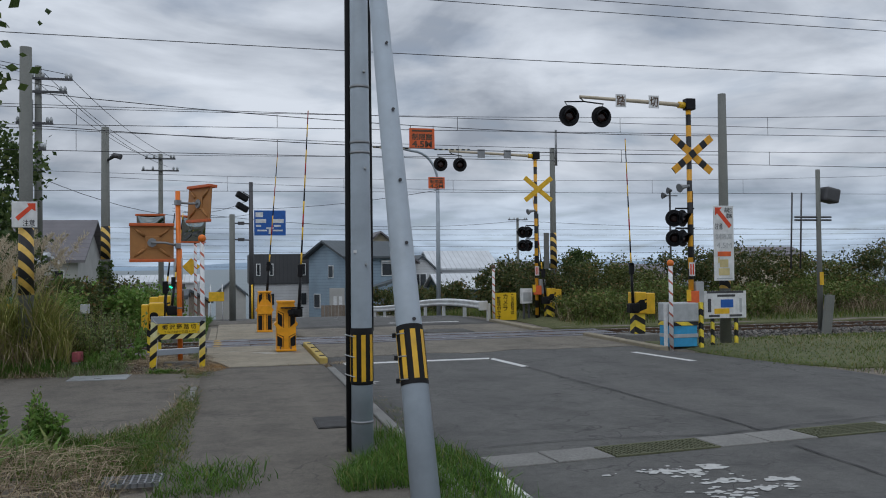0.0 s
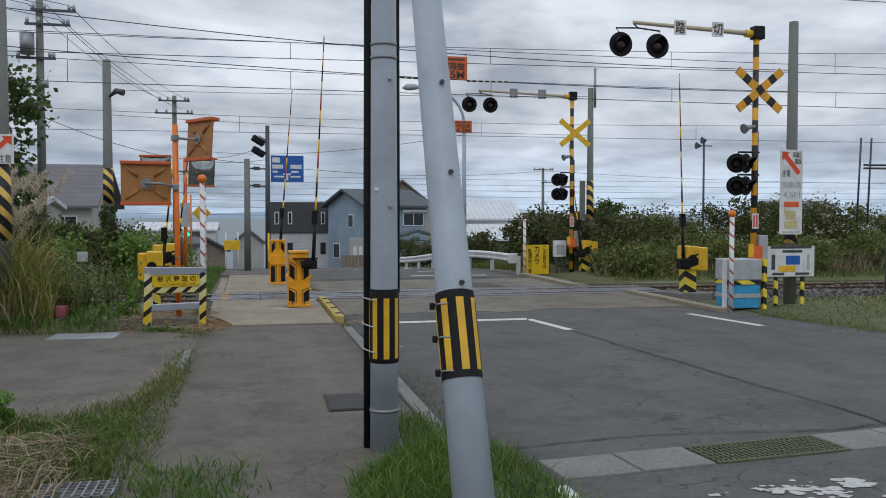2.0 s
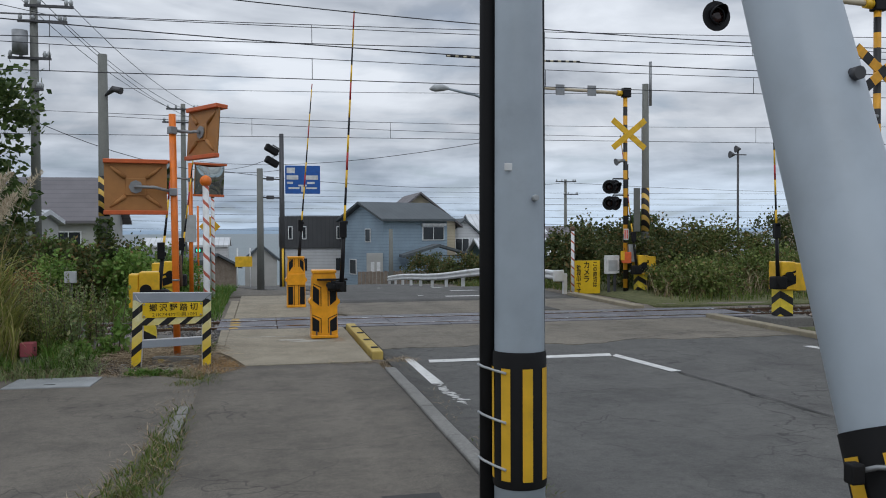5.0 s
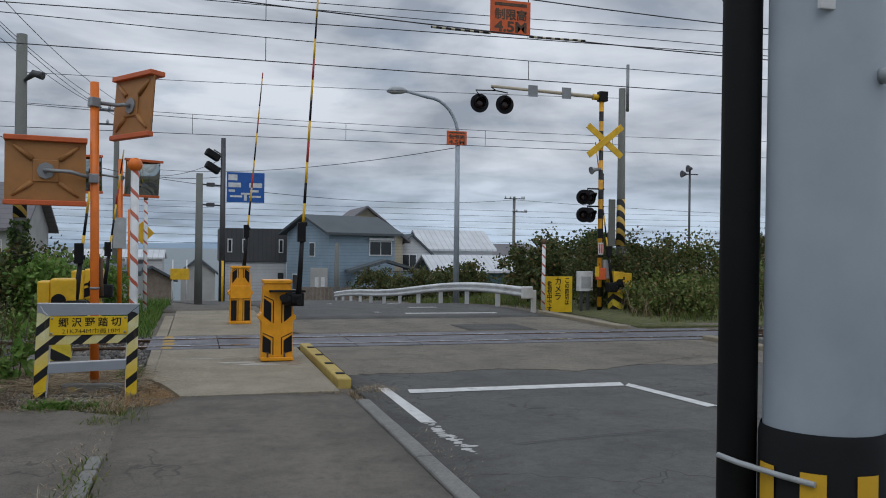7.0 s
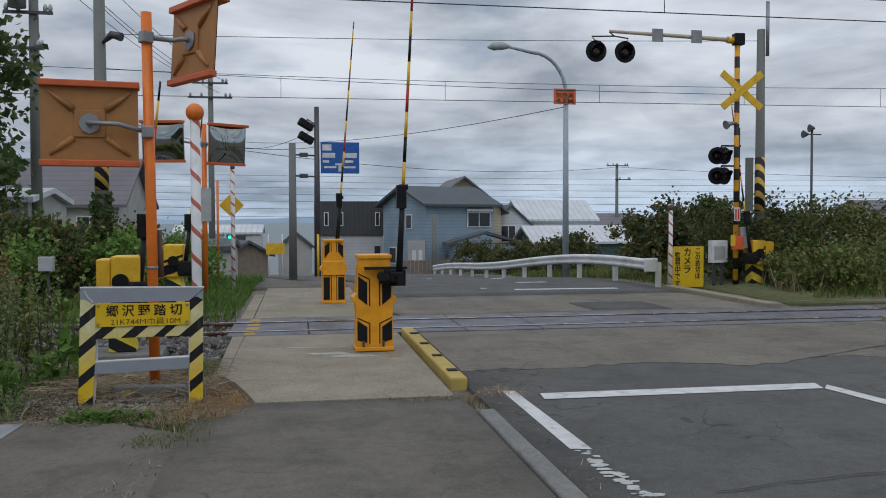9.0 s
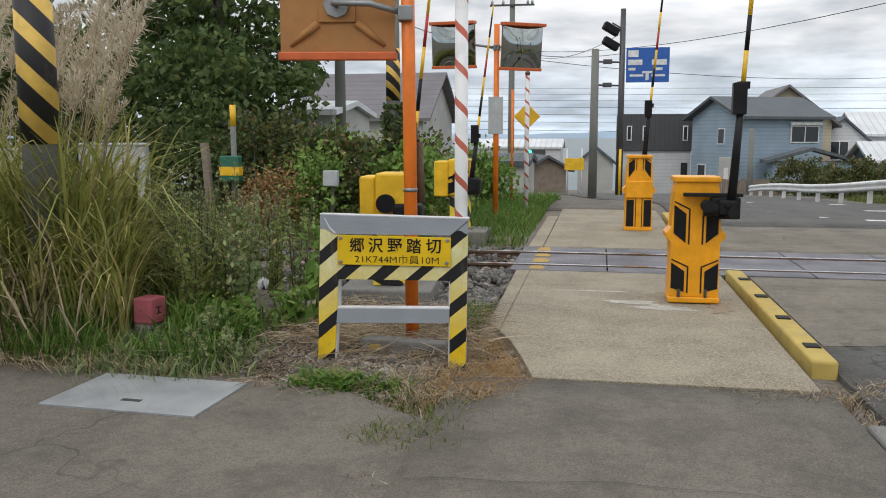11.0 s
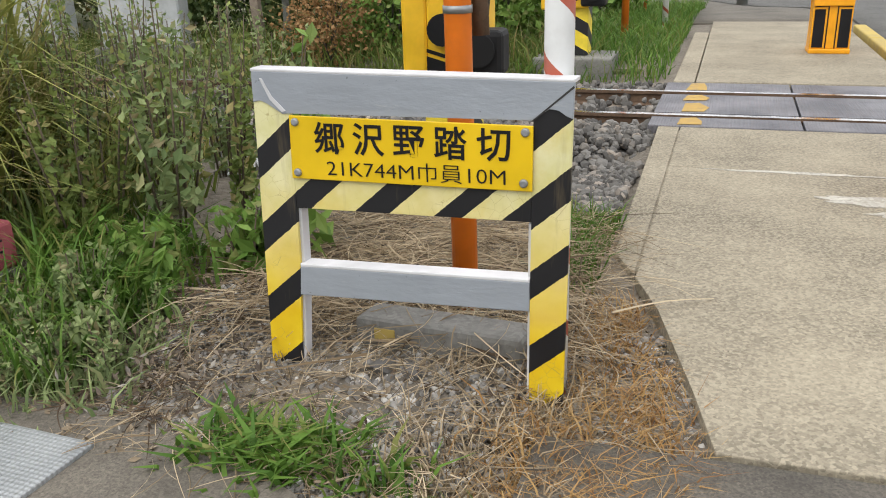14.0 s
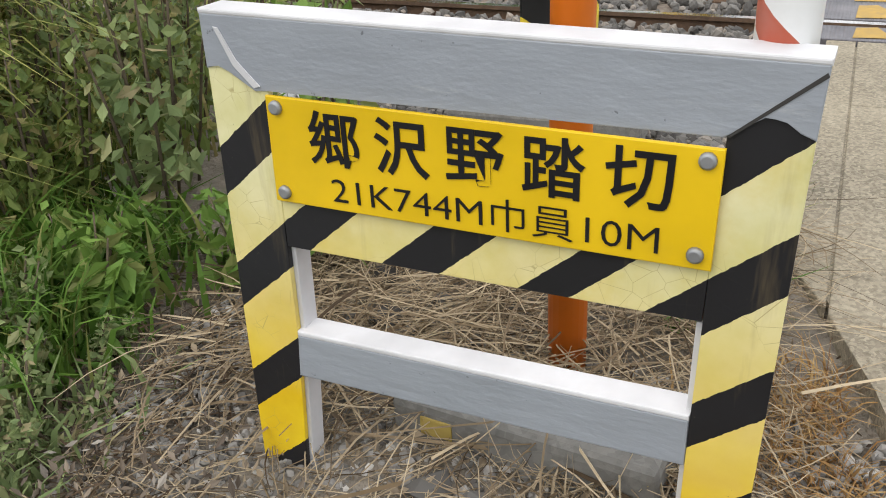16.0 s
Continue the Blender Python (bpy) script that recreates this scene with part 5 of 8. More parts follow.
boxpart("print_bar", (0.36, 0.42, -0.016, -0.012, 0.66, 0.98), M_BOX_GREY, bp, "grey column of print", 0)
for x in (-0.3, 0.3):
    boxpart("short_post", (x - 0.035, x + 0.035, 0.014, 0.07, -0.1, 0.9), M_DIAG, bp, "black and yellow short post", 0.005)

bin_ = thing("storage_bin", "light blue bin with a grey lid between striped posts", "storage bin", (9.58, 16.65, 0.0))
boxpart("body", (-0.31, 0.33, 0.0, 0.5, 0.02, 0.50), M_BOX_BLUE, bin_, "light blue body", 0.015)
boxpart("rim", (-0.33, 0.35, -0.02, 0.52, 0.48, 0.56), M_DIAG, bin_, "black and yellow taped rim", 0.008)
boxpart("band", (-0.32, 0.34, -0.012, 0.51, 0.22, 0.30), M_BOX_GREY, bin_, "grey band", 0.005)
boxpart("lid", (-0.33, 0.36, -0.02, 0.52, 0.565, 0.97), M_BOX_GREY, bin_, "grey upper box", 0.02)
boxpart("striped_post", (0.38, 0.46, -0.04, 0.04, -0.1, 0.98), M_DIAG, bin_, "black and yellow post", 0.006)
boxpart("striped_post", (-0.46, -0.4, -0.04, 0.04, -0.1, 0.98), M_WHITE, bin_, "white post", 0.006)

lp = concrete_pole((-3.5, 16.6, 0.1), 5.75, 0.135, 0.1, "grey concrete pole with a notice and hazard sheet", (1.3, 2.5))
ln = boxpart("notice", (-0.2, 0.22, -0.17, -0.16, 2.5, 2.96), M_WHITE, lp, "white notice with a red arrow", 0.004)
bm = bmesh.new()
slab(bm, [(0.19, 2.93), (0.05, 2.93), (0.08, 2.88), (-0.14, 2.68), (-0.09, 2.62), (0.13, 2.83), (0.19, 2.79)], 0.003, pose(0, -0.175, 0))
part("red_arrow", bm, M_RED, ln, "red arrow")
words("writing", "注意", 0.13, M_BLACK, ln, pose(0.08, -0.173, 2.58), 0.001, 0.2)
lp2 = concrete_pole((-3.6, 27.6, 0.0), 6.18, 0.15, 0.11, "grey concrete pole with a small lamp and hazard sheet", (2.15, 3.15))
bm = bmesh.new()
tube(bm, [(0.08, -0.1, 5.15), (0.28, -0.2, 5.3), (0.48, -0.28, 5.24)], [0.03, 0.08, 0.09], 12)
part("lamp", bm, M_DARK_STEEL, lp2, "small dark flood lamp")
fp = concrete_pole((10.6, 26.78, -0.05), 5.8, 0.12, 0.085, "grey concrete pole beside the far signal", (1.75, 2.95))
tubepart("extension", [(0.1, -0.1, 5.2), (0.1, -0.1, 6.4)], 0.04, M_STEEL, fp, "galvanised extension", 10)
boxpart("side_board", (-0.33, -0.15, 0.0, 0.05, 1.75, 2.95), M_POLE_CONC, fp, "grey guard board", 0.01)
boxpart("footing", (-0.35, 0.35, -0.3, 0.3, -0.2, 0.14), M_CONC_GREY, fp, "concrete footing", 0.02)
bx = thing("instrument_box", "white box with a printed picture on a short stand", "instrument box", (9.62, 26.78, 0.0))
boxpart("case", (-0.19, 0.19, -0.06, 0.12, 0.55, 1.05), M_WHITE, bx, "white case", 0.01)
boxpart("picture", (-0.13, 0.13, -0.066, -0.06, 0.62, 0.92), M_BOX_GREY, bx, "grey printed picture", 0)
boxpart("stand", (-0.12, -0.06, 0, 0.06, -0.05, 0.56), M_DARK_STEEL, bx, "dark leg", 0.004)
boxpart("stand", (0.06, 0.12, 0, 0.06, -0.05, 0.56), M_DARK_STEEL, bx, "dark leg", 0.004)

ys = thing("camera_notice", "yellow notice board about camera watching with black writing", "notice board", (8.86, 26.8, 0.0), -4)
boxpart("panel", (-0.42, 0.40, -0.015, 0.015, 0.02, 0.92), M_PLATE_YEL, ys, "yellow panel", 0.006)
for k, (txt, x, s, top) in enumerate((("この踏切は", 0.26, 0.15, 0.82), ("カメラ", 0.02, 0.21, 0.80), ("監視中です", -0.2, 0.17, 0.72))):
    for i, ch in enumerate(txt):
        words("letter", ch, s, M_BLACK, ys, pose(x, -0.018, top - i * s * 0.92), 0.001, s * 0.72, 0.003)
# ---- height limit signs, hanging bars ----
def hung_sign(at, w, h, label):
    s = thing("height_sign", label, "height limit sign", at)
    boxpart("panel", (-w / 2, w / 2, -0.012, 0.012, -h, 0), M_SIGN_RED, s, "orange-red panel", 0.004)
    words("writing", "制限高", h * 0.34, M_RUST, s, pose(0, -0.014, -h * 0.42), 0.001, w * 0.8, 0.004)
    words("writing", "4.5M", h * 0.42, M_RUST, s, pose(0, -0.014, -h * 0.78), 0.001, w * 0.8, 0.006)
    boxpart("print_bar", (-w * 0.4, w * 0.4, -0.016, -0.012, -h * 0.17, -h * 0.08), M_RUST, s, "small line of print", 0)
    return s


hs = hung_sign((3.88, 17.0, 4.665), 0.53, 0.42, "orange-red height limit sign that hangs over the road")
for x in (-0.24, 0.24):
    tubepart("hook", [(x, 0, -0.01), (x, 0, 0.06)], 0.006, M_WIRE, hs, "steel hook", 6)
M_BAR = striped("hanging_bar_bands", BLACK, (0.6, 0.55, 0.4), (1, 0, 0), 0.12, 0.6, 0.6, 0.2)
tubepart("striped_bar", [(-1.02, 0, -0.41), (-0.26, 0, -0.425)], 0.015, M_BAR, hs, "black and white banded bar", 8)
tubepart("striped_bar", [(0.26, 0, -0.43), (1.02, 0, -0.42)], 0.015, M_BAR, hs, "black and white banded bar", 8)

# ---- street lamp with the second height sign ----
sl = thing("street_lamp", "grey street lamp with a curved arm and a height limit sign", "street lamp", (8.4, 34.0, land(8.4, 34)))
B = 5.5 - land(8.4, 34)
pts = [(0, 0, 0), (0, 0, B - 0.2)]
for i in range(9):
    a = math.pi / 2 * i / 8
    pts.append((-1.05 * (1 - math.cos(a)), 0, B - 0.2 + 1.25 * math.sin(a)))
pts.append((-1.9, 0, B + 1.22))
tubepart("column", pts, [0.1, 0.075] + [0.055] * 9 + [0.04], M_POLE_GREY, sl, "grey curved column", 14)
bm = bmesh.new()
tube(bm, [(-1.75, 0, B + 1.2), (-1.95, 0, B + 1.22), (-2.25, 0, B + 1.2), (-2.42, 0, B + 1.16)], [0.05, 0.12, 0.13, 0.03], 14)
part("lamp_head", bm, M_BOX_GREY, sl, "grey lamp head")
sg = hung_sign((8.34, 33.918, 5.48), 0.69, 0.47, "orange-red height limit sign on the street lamp")

# ---- blue direction sign, signals ----
bs = thing("direction_sign", "blue road direction sign on a dark pole", "road sign", (1.18, 45.0, land(1, 45) - 0.1))
zb = -bs.matrix_basis.translation.z
tubepart("pole", [(0, 0, 0), (0, 0, 6.26 + zb)], [0.14, 0.1], M_DARK_STEEL, bs, "dark pole", 14)
boxpart("panel", (0.15, 1.75, -0.14, -0.1, 3.5 + zb, 4.8 + zb), M_BLUE, bs, "blue panel", 0.01)
for x0, x1, z0, z1 in ((0.22, 0.6, 4.45, 4.7), (0.22, 0.75, 4.15, 4.35), (1.1, 1.65, 4.15, 4.35), (0.3, 0.8, 3.72, 3.8), (1.1, 1.6, 3.72, 3.8), (0.88, 1.0, 3.58, 3.86), (0.75, 1.13, 3.84, 3.92), (0.24, 0.5, 3.95, 4.05), (1.15, 1.5, 3.95, 4.05)):
    boxpart("white_mark", (x0, x1, -0.146, -0.14, z0 + zb, z1 + zb), M_WHITE, bs, "white lettering bar or arrow", 0)
for z in (5.3, 4.75):
    bm = bmesh.new()
    box(bm, -0.36, 0.3, -0.14, 0.14, -0.16, 0.16, 0.06, pose(-0.42, -0.05, z + 0.2 + zb, 0, 28, 20))
    part("signal_head", bm, M_RUBBER, bs, "dark signal head")
tubepart("bracket", [(0.0, 0, 5.5 + zb), (-0.4, 0, 5.75 + zb)], 0.03, M_DARK_STEEL, bs, "bracket", 8)
tubepart("hazard_sleeve", [(0.02, -0.16, 0.1), (0.02, -0.16, 1.9)], 0.05, M_YELLOW, bs, "yellow sleeve", 10)
gp = concrete_pole((0.2, 40.0, land(0, 40)), 4.9, 0.15, 0.12, "plain grey concrete pole by the far walkway")
for z in (4.5, 3.75):
    tubepart("bracket", [(0.0, 0, z), (0.8, 0, z - 0.03)], 0.03, M_DARK_STEEL, gp, "dark bracket", 8)
    boxpart("device", (0.25, 0.55, -0.07, 0.07, z - 0.08, z + 0.07), M_DARK_STEEL, gp, "dark device", 0.02)

# ---- guard rail ----
gr = thing("guard_rail", "white steel guard rail with rust stains along the road", "guard rail", (8.45, 27.5, 0.0))


def rail_at(k):
    y = 20.5 * k
    x = -1.9 * k - 0.5 * math.sin(k * math.pi)
    return Vector((x, y, land(8.4 + x, 27.5 + y) + 0.08 + 0.05 * math.sin(k * 9)))


bm = bmesh.new()
prof = [(0.0, 0.55), (-0.05, 0.51), (-0.05, 0.46), (0.0, 0.415), (-0.05, 0.37), (-0.05, 0.32), (0.0, 0.28)]
rows = []
for i in range(33):
    p = rail_at(i / 32)
    h = 0.2 * smooth(0.5, 1.0, i / 32)
    rows.append([bm.verts.new((p.x + u, p.y, p.z + w - h)) for u, w in prof])
for a, b in zip(rows, rows[1:]):
    for k in range(6):
        bm.faces.new((a[k], a[k + 1], b[k + 1], b[k])).smooth = True
g = part("beam", bm, M_GUARD, gr, "white corrugated beam")
g.modifiers.new("thickness", "SOLIDIFY").thickness = 0.012
for i in range(12):
    p = rail_at(i / 11)
    boxpart("rail_post", (p.x + 0.01, p.x + 0.12, p.y - 0.06, p.y + 0.06, p.z - 0.4, p.z + 0.49 - 0.2 * smooth(0.5, 1, i / 11)), M_GUARD, gr, "white post", 0.008)
bm = bmesh.new()
box(bm, -0.3, 0.02, -0.1, -0.02, 0.32, 0.64, 0.03)
part("end_piece", bm, M_GUARD, gr, "rounded end piece")


# ---- houses ----
def clapboard(name, c, pitch=0.22, up=True):
    m = Nodes(name)
    x, y, z = m.xyz()
    saw = m.math("FRACT", m.math("DIVIDE", z if up else x, pitch))
    col = m.mix(m.span(m.noise(0.8, 5.0), 0.3, 0.7), scaled(c, 0.86), scaled(c, 1.08))
    col = m.mix(m.math("MULTIPLY", m.span(m.noise(2.0, 6.0, 0.7, (3.0, 3.0, 0.4)), 0.55, 0.8), 0.3), col, scaled(c, 0.5))
    # groove shade is painted into the colour, as the bump alone is weak
    col = m.mix(m.math("MULTIPLY", m.math("LESS_THAN", saw, 0.16), 0.45), col, scaled(c, 0.5))
    m.bump(saw, 0.5, 0.02)
    return m.done(col, 0.7)


M_SIDING_BLUE = clapboard("blue_siding", (0.27, 0.355, 0.43))
M_SIDING_WHITE = clapboard("white_siding", (0.56, 0.57, 0.58))
M_SIDING_CREAM = clapboard("cream_siding", (0.50, 0.44, 0.32))
M_SIDING_DARK = clapboard("dark_metal_siding", (0.06, 0.062, 0.066), 0.3, False)
M_ROOF_DARK = clapboard("dark_metal_roof", (0.085, 0.10, 0.11), 0.4, False)
M_ROOF_PALE = clapboard("pale_metal_roof", (0.60, 0.62, 0.64), 0.45, False)
M_ROOF_GREY = clapboard("grey_tile_roof", (0.16, 0.15, 0.16), 0.28, True)
M_WALL_GREY = painted("rendered_wall", (0.42, 0.42, 0.40), 0.8, 0.0, 0.4, 0.8)


def gable_house(label, at, turn, w, d, eave, ridge, wall, roof, windows=(), along="x", over=0.5, name="house"):
    """A house with a gable roof; ridge along x or y. windows: (x, z, w, h) on its front."""
    hs_ = thing(name, label, "house", at, turn)
    bm = bmesh.new()
    if along == "x":
        prof = [(0, -1.5), (d, -1.5), (d, eave), (d / 2, ridge), (0, eave)]
        a = [bm.verts.new((-w / 2, y, z)) for y, z in prof]
        b = [bm.verts.new((w / 2, y, z)) for y, z in prof]
    else:
        prof = [(-w / 2, -1.5), (w / 2, -1.5), (w / 2, eave), (0, ridge), (-w / 2, eave)]
        a = [bm.verts.new((x, 0, z)) for x, z in prof]
        b = [bm.verts.new((x, d, z)) for x, z in prof]
    bm.faces.new(a)
    bm.faces.new(b[::-1])
    for k in range(5):
        bm.faces.new((a[k], b[k], b[(k + 1) % 5], a[(k + 1) % 5]))
    part("wall", bm, wall, hs_)
    bm = bmesh.new()
    t = 0.16
    half = (d if along == "x" else w) / 2
    sl_ = (ridge - eave) / half
    for s in (-1, 1):
        lo = (s * (half + over), eave - sl_ * over)
        hi = (0, ridge)
        quad = [lo, hi, (hi[0], hi[1] + t), (lo[0], lo[1] + t)]
        ends = (-w / 2 - over, w / 2 + over) if along == "x" else (-over, d + over)
        vs = []
        for e in ends:
            vs.append([bm.verts.new((e, half + u, z + 0.02) if along == "x" else (u, e, z + 0.02)) for u, z in quad])
        bm.faces.new(vs[0])
        bm.faces.new(vs[1][::-1])
        for k in range(4):
            bm.faces.new((vs[0][k], vs[1][k], vs[1][(k + 1) % 4], vs[0][(k + 1) % 4]))
    part("roof", bm, roof, hs_)
    for x, z, ww, hh in windows:
        wn_ = boxpart("window", (x - ww / 2, x + ww / 2, -0.07, -0.003, z, z + hh), M_WHITE, hs_, "white framed window", 0.015)
        boxpart("pane", (x - ww / 2 + 0.07, x - 0.03, -0.078, -0.072, z + 0.07, z + hh - 0.07), M_GLASS_DARK, wn_, "dark pane", 0)
        boxpart("pane", (x + 0.03, x + ww / 2 - 0.07, -0.078, -0.072, z + 0.07, z + hh - 0.07), M_GLASS_DARK, wn_, "dark pane", 0)
    return hs_


YH = 62.0
HB = -2.0
# blue two-storey house: a side wing turned to the road and a long front
bh = gable_house("blue clapboard house with a dark metal roof", (10.74, YH + 1.1, HB), 25, 5.4, 5.2, 4.6, 5.65, M_SIDING_BLUE, M_ROOF_DARK, ((1.45, 3.1, 1.9, 1.0),), "x", 0.45)
for y_, z_, w_, h_ in ((1.9, 3.0, 0.7, 0.95), (3.9, 0.7, 0.9, 1.1)):
    ew = boxpart("window", (-2.77, -2.703, y_ - w_ / 2, y_ + w_ / 2, z_, z_ + h_), M_WHITE, bh, "white framed window", 0.01)
    boxpart("pane", (-2.776, -2.771, y_ - w_ / 2 + 0.06, y_ + w_ / 2 - 0.06, z_ + 0.06, z_ + h_ - 0.06), M_GLASS_DARK, ew, "dark pane", 0)
ew = boxpart("window_canopy", (0.4, 2.5, -0.2, -0.08, 4.13, 4.3), M_WHITE, bh, "white canopy over the window", 0.01)
pr = thing("house_porch", "low blue porch with a dark lean-to roof", "house porch", (11.7, YH - 2.0, HB), -3)
boxpart("wall", (-2.0, 2.0, 0, 2.0, -1.0, 2.1), M_SIDING_BLUE, pr, "", 0.01)
bm = bmesh.new()
slab(bm, [(-2.4, 2.0), (0.0, 2.72), (2.4, 2.05), (2.4, 2.2), (0.0, 2.9), (-2.4, 2.18)], 2.6, pose(0, -0.4, 0))
part("roof", bm, M_ROOF_DARK, pr)
dr = thing("house_door", "grey panel door beside a wooden fence", "door", (7.35, YH - 0.3, HB), 0)
boxpart("panel", (-0.25, 0.85, -0.08, 0.0, 0.0, 2.3), M_WALL_GREY, dr, "grey panel", 0.02)
for x in (0.15, 0.55):
    boxpart("pane", (x - 0.12, x + 0.12, -0.1, -0.081, 1.0, 1.7), M_WHITE, dr, "white window in the door", 0.01)
gable_house("cream house with a brown roof behind the blue house", (12.3, 70, HB), 0, 5.6, 7.0, 4.4, 6.6, M_SIDING_CREAM, M_ROOF_GREY, ((0.9, 2.6, 1.2, 1.0),), "y", 0.5)
gable_house("white house with a pale metal roof", (20.2, 72, HB), 0, 5.6, 6.0, 3.6, 5.0, M_SIDING_WHITE, M_ROOF_PALE, (), "x", 0.3)
gable_house("white gabled house front with a dark verge", (16.2, 71.5, HB), 0, 4.4, 5.0, 2.6, 4.6, M_SIDING_WHITE, M_ROOF_DARK, ((-0.2, 1.9, 1.2, 1.3),), "y", 0.3)
gable_house("low shed with a white metal roof", (20.5, 66, HB), 0, 8.0, 5.0, 2.0, 3.0, clapboard("teal_siding", (0.06, 0.11, 0.12)), M_ROOF_PALE, (), "x", 0.3)
dh = thing("house", "dark metal-clad house over a pale ground floor", "house", (3.6, 68, HB), 0)
boxpart("ground_floor", (-1.9, 2.6, 0, 6, -1.5, 2.55), M_SIDING_WHITE, dh, "pale rendered ground floor", 0.02)
boxpart("upper_floor", (-2.0, 2.7, -0.15, 6.2, 2.55, 4.9), M_SIDING_DARK, dh, "dark metal-clad upper floor", 0.03)
for x, z in ((-0.3, 3.2), (2.2, 3.2), (-1.3, 3.2)):
    w_ = boxpart("window", (x - 0.16, x + 0.16, -0.22, -0.14, z, z + 0.95), M_WHITE, dh, "narrow white window", 0.01)
    boxpart("pane", (x - 0.1, x + 0.1, -0.226, -0.219, z + 0.06, z + 0.89), M_GLASS_DARK, w_, "dark pane", 0)
for x in (-0.3, 2.2):
    boxpart("window", (x - 0.2, x + 0.2, -0.06, 0.0, 0.9, 1.8), M_GLASS_DARK, dh, "dark narrow window", 0.01)
gable_house("small grey shed beside the sea road", (0.2, 66, HB - 0.2), 0, 2.2, 4.0, 2.0, 2.9, M_WALL_GREY, M_ROOF_DARK, (), "y", 0.2)
fn = thing("wooden_fence", "grey weathered wooden fence before the house", "fence", (9.2, YH - 3.2, HB))
for k in range(26):
    boxpart("board", (-3.0 + k * 0.24, -2.78 + k * 0.24, 0, 0.04, -0.3, 1.2 + 0.02 * math.sin(k * 3)), M_WOOD, fn, "", 0)

gable_house("pale house with a grey tiled roof beyond the track", (-12.7, 57.0, land(-12, 57)), -3, 7.4, 7.0, 4.15, 6.5, M_WALL_GREY, M_ROOF_GREY, ((2.2, 2.2, 1.4, 1.2), (-1.2, 2.2, 1.2, 1.1)), "x", 0.5)
gable_house("low grey outbuilding with a flat pale roof", (-9.3, 34.5, land(-9, 34)), 0, 4.5, 4.0, 2.3, 2.6, M_WALL_GREY, M_ROOF_PALE, ((0.8, 1.0, 1.1, 0.9),), "x", 0.2)
gable_house("white building by the sea with a pale roof", (-6.2, 82, -4.5), 0, 7, 5, 5.0, 5.6, M_SIDING_WHITE, M_ROOF_PALE, ((0.5, 2.8, 2.5, 0.9),), "x", 0.2)
gable_house("low grey wall building beside the walkway", (-3.6, 36.5, land(-3, 36)), 0, 3.8, 3.0, 0.95, 1.15, M_WALL_GREY, M_ROOF_DARK, (), "x", 0.1)
gable_house("brown wooden hut by the sea road", (-2.6, 62, HB - 0.3), 20, 2.6, 3, 1.8, 2.5, M_WOOD, M_ROOF_DARK, (), "y", 0.3)
for x, y, w, lab in ((71.4, 100, 8.5, "far house with a grey tiled roof behind the hedge"), (53.2, 101, 5.5, "far low house behind the hedge"), (25.5, 78, 8, "far low house with a dark roof")):
    far_z = {100: -5.0, 101: -7.2, 78: -2.9}[y]
    far_up = {100: 3.9, 101: 3.9, 78: 0.0}[y]
    gable_house(lab, (x, y, far_z), 0, w, 6, 3.9 + far_up, 4.9 + far_up, M_SIDING_CREAM, M_ROOF_GREY, ((-1, 2.4, 1.2, 0.9),), "x", 0.5)

# ---- far poles, loudspeaker mast ----
def wire_pole(at, h, arms, label, ins=True):
    p = thing("utility_pole", label, "utility pole", at, 0, "far utility poles")
    tubepart("pole", [(0, 0, -0.5), (0, 0, h)], [0.17, 0.12], M_POLE_CONC, p, "grey concrete pole", 14)
    for z, w, cx in arms:
        boxpart("crossarm", (cx - w / 2, cx + w / 2, -0.2, -0.1, z - 0.04, z + 0.04), M_DARK_STEEL, p, "dark steel crossarm", 0)
        for x in (-0.45, -0.2, 0.35, 0.45):
            tubepart("insulator", [(cx + w * x, -0.15, z + 0.04), (cx + w * x, -0.15, z + 0.14), (cx + w * x, -0.15, z + 0.24)], [0.05, 0.07, 0.03], M_BOX_GREY, p, "insulator", 8)
    return p


tp = wire_pole((-6.95, 35.0, 0.0), 9.6, ((9.1, 1.5, 0.5), (8.6, 1.5, 0.3), (7.4, 1.3, -0.1), (6.4, 1.0, -0.2)), "tall utility pole with crossarms and a transformer")
bm = bmesh.new()
tube(bm, [(-0.35, -0.3, 7.5), (-0.35, -0.3, 8.25)], 0.24, 16)
part("transformer", bm, M_STEEL, tp, "grey transformer can")
wire_pole((-3.8, 52.5, -1.4), 10.0, ((9.7, 1.7, 0), (9.0, 2.1, 0)), "utility pole by the sea road")
wire_pole((27.9, 80.0, -2.5), 9.0, ((8.8, 2.0, 0), (7.6, 1.4, 0.5)), "far utility pole behind the houses")
wire_pole((8.2, 58.0, -2.0), 3.9, (), "short plain pole by the far road")
lm = thing("loudspeaker_mast", "thin mast with horn loudspeakers behind the hedge", "loudspeaker mast", (33.5, 60.0, -1.5))
tubepart("mast", [(0, 0, 0), (0, 0, 9.0)], 0.08, M_DARK_STEEL, lm, "dark mast", 8)
for x, z in ((-0.35, 8.6), (0.1, 9.0)):
    tubepart("horn", [(x - 0.28, 0, z), (x + 0.1, 0, z)], [0.26, 0.06], M_DARK_STEEL, lm, "horn loudspeaker", 12)
tubepart("bracket", [(-0.3, 0, 8.6), (0.65, 0, 8.6)], 0.04, M_DARK_STEEL, lm, "bracket", 6)
rpz = thing("signal_lamp_pole", "grey pole with a large dark flood lamp beside the track", "flood lamp", (15.65, 20.0, -0.15))
tubepart("pole", [(0, 0, 0), (0, 0, 4.5)], [0.075, 0.06], M_POLE_CONC, rpz, "grey pole", 12)
bm = bmesh.new()
box(bm, -0.2, 0.25, -0.2, 0.2, -0.2, 0.2, 0.06, pose(0.28, -0.05, 3.8, 0, 12, 0))
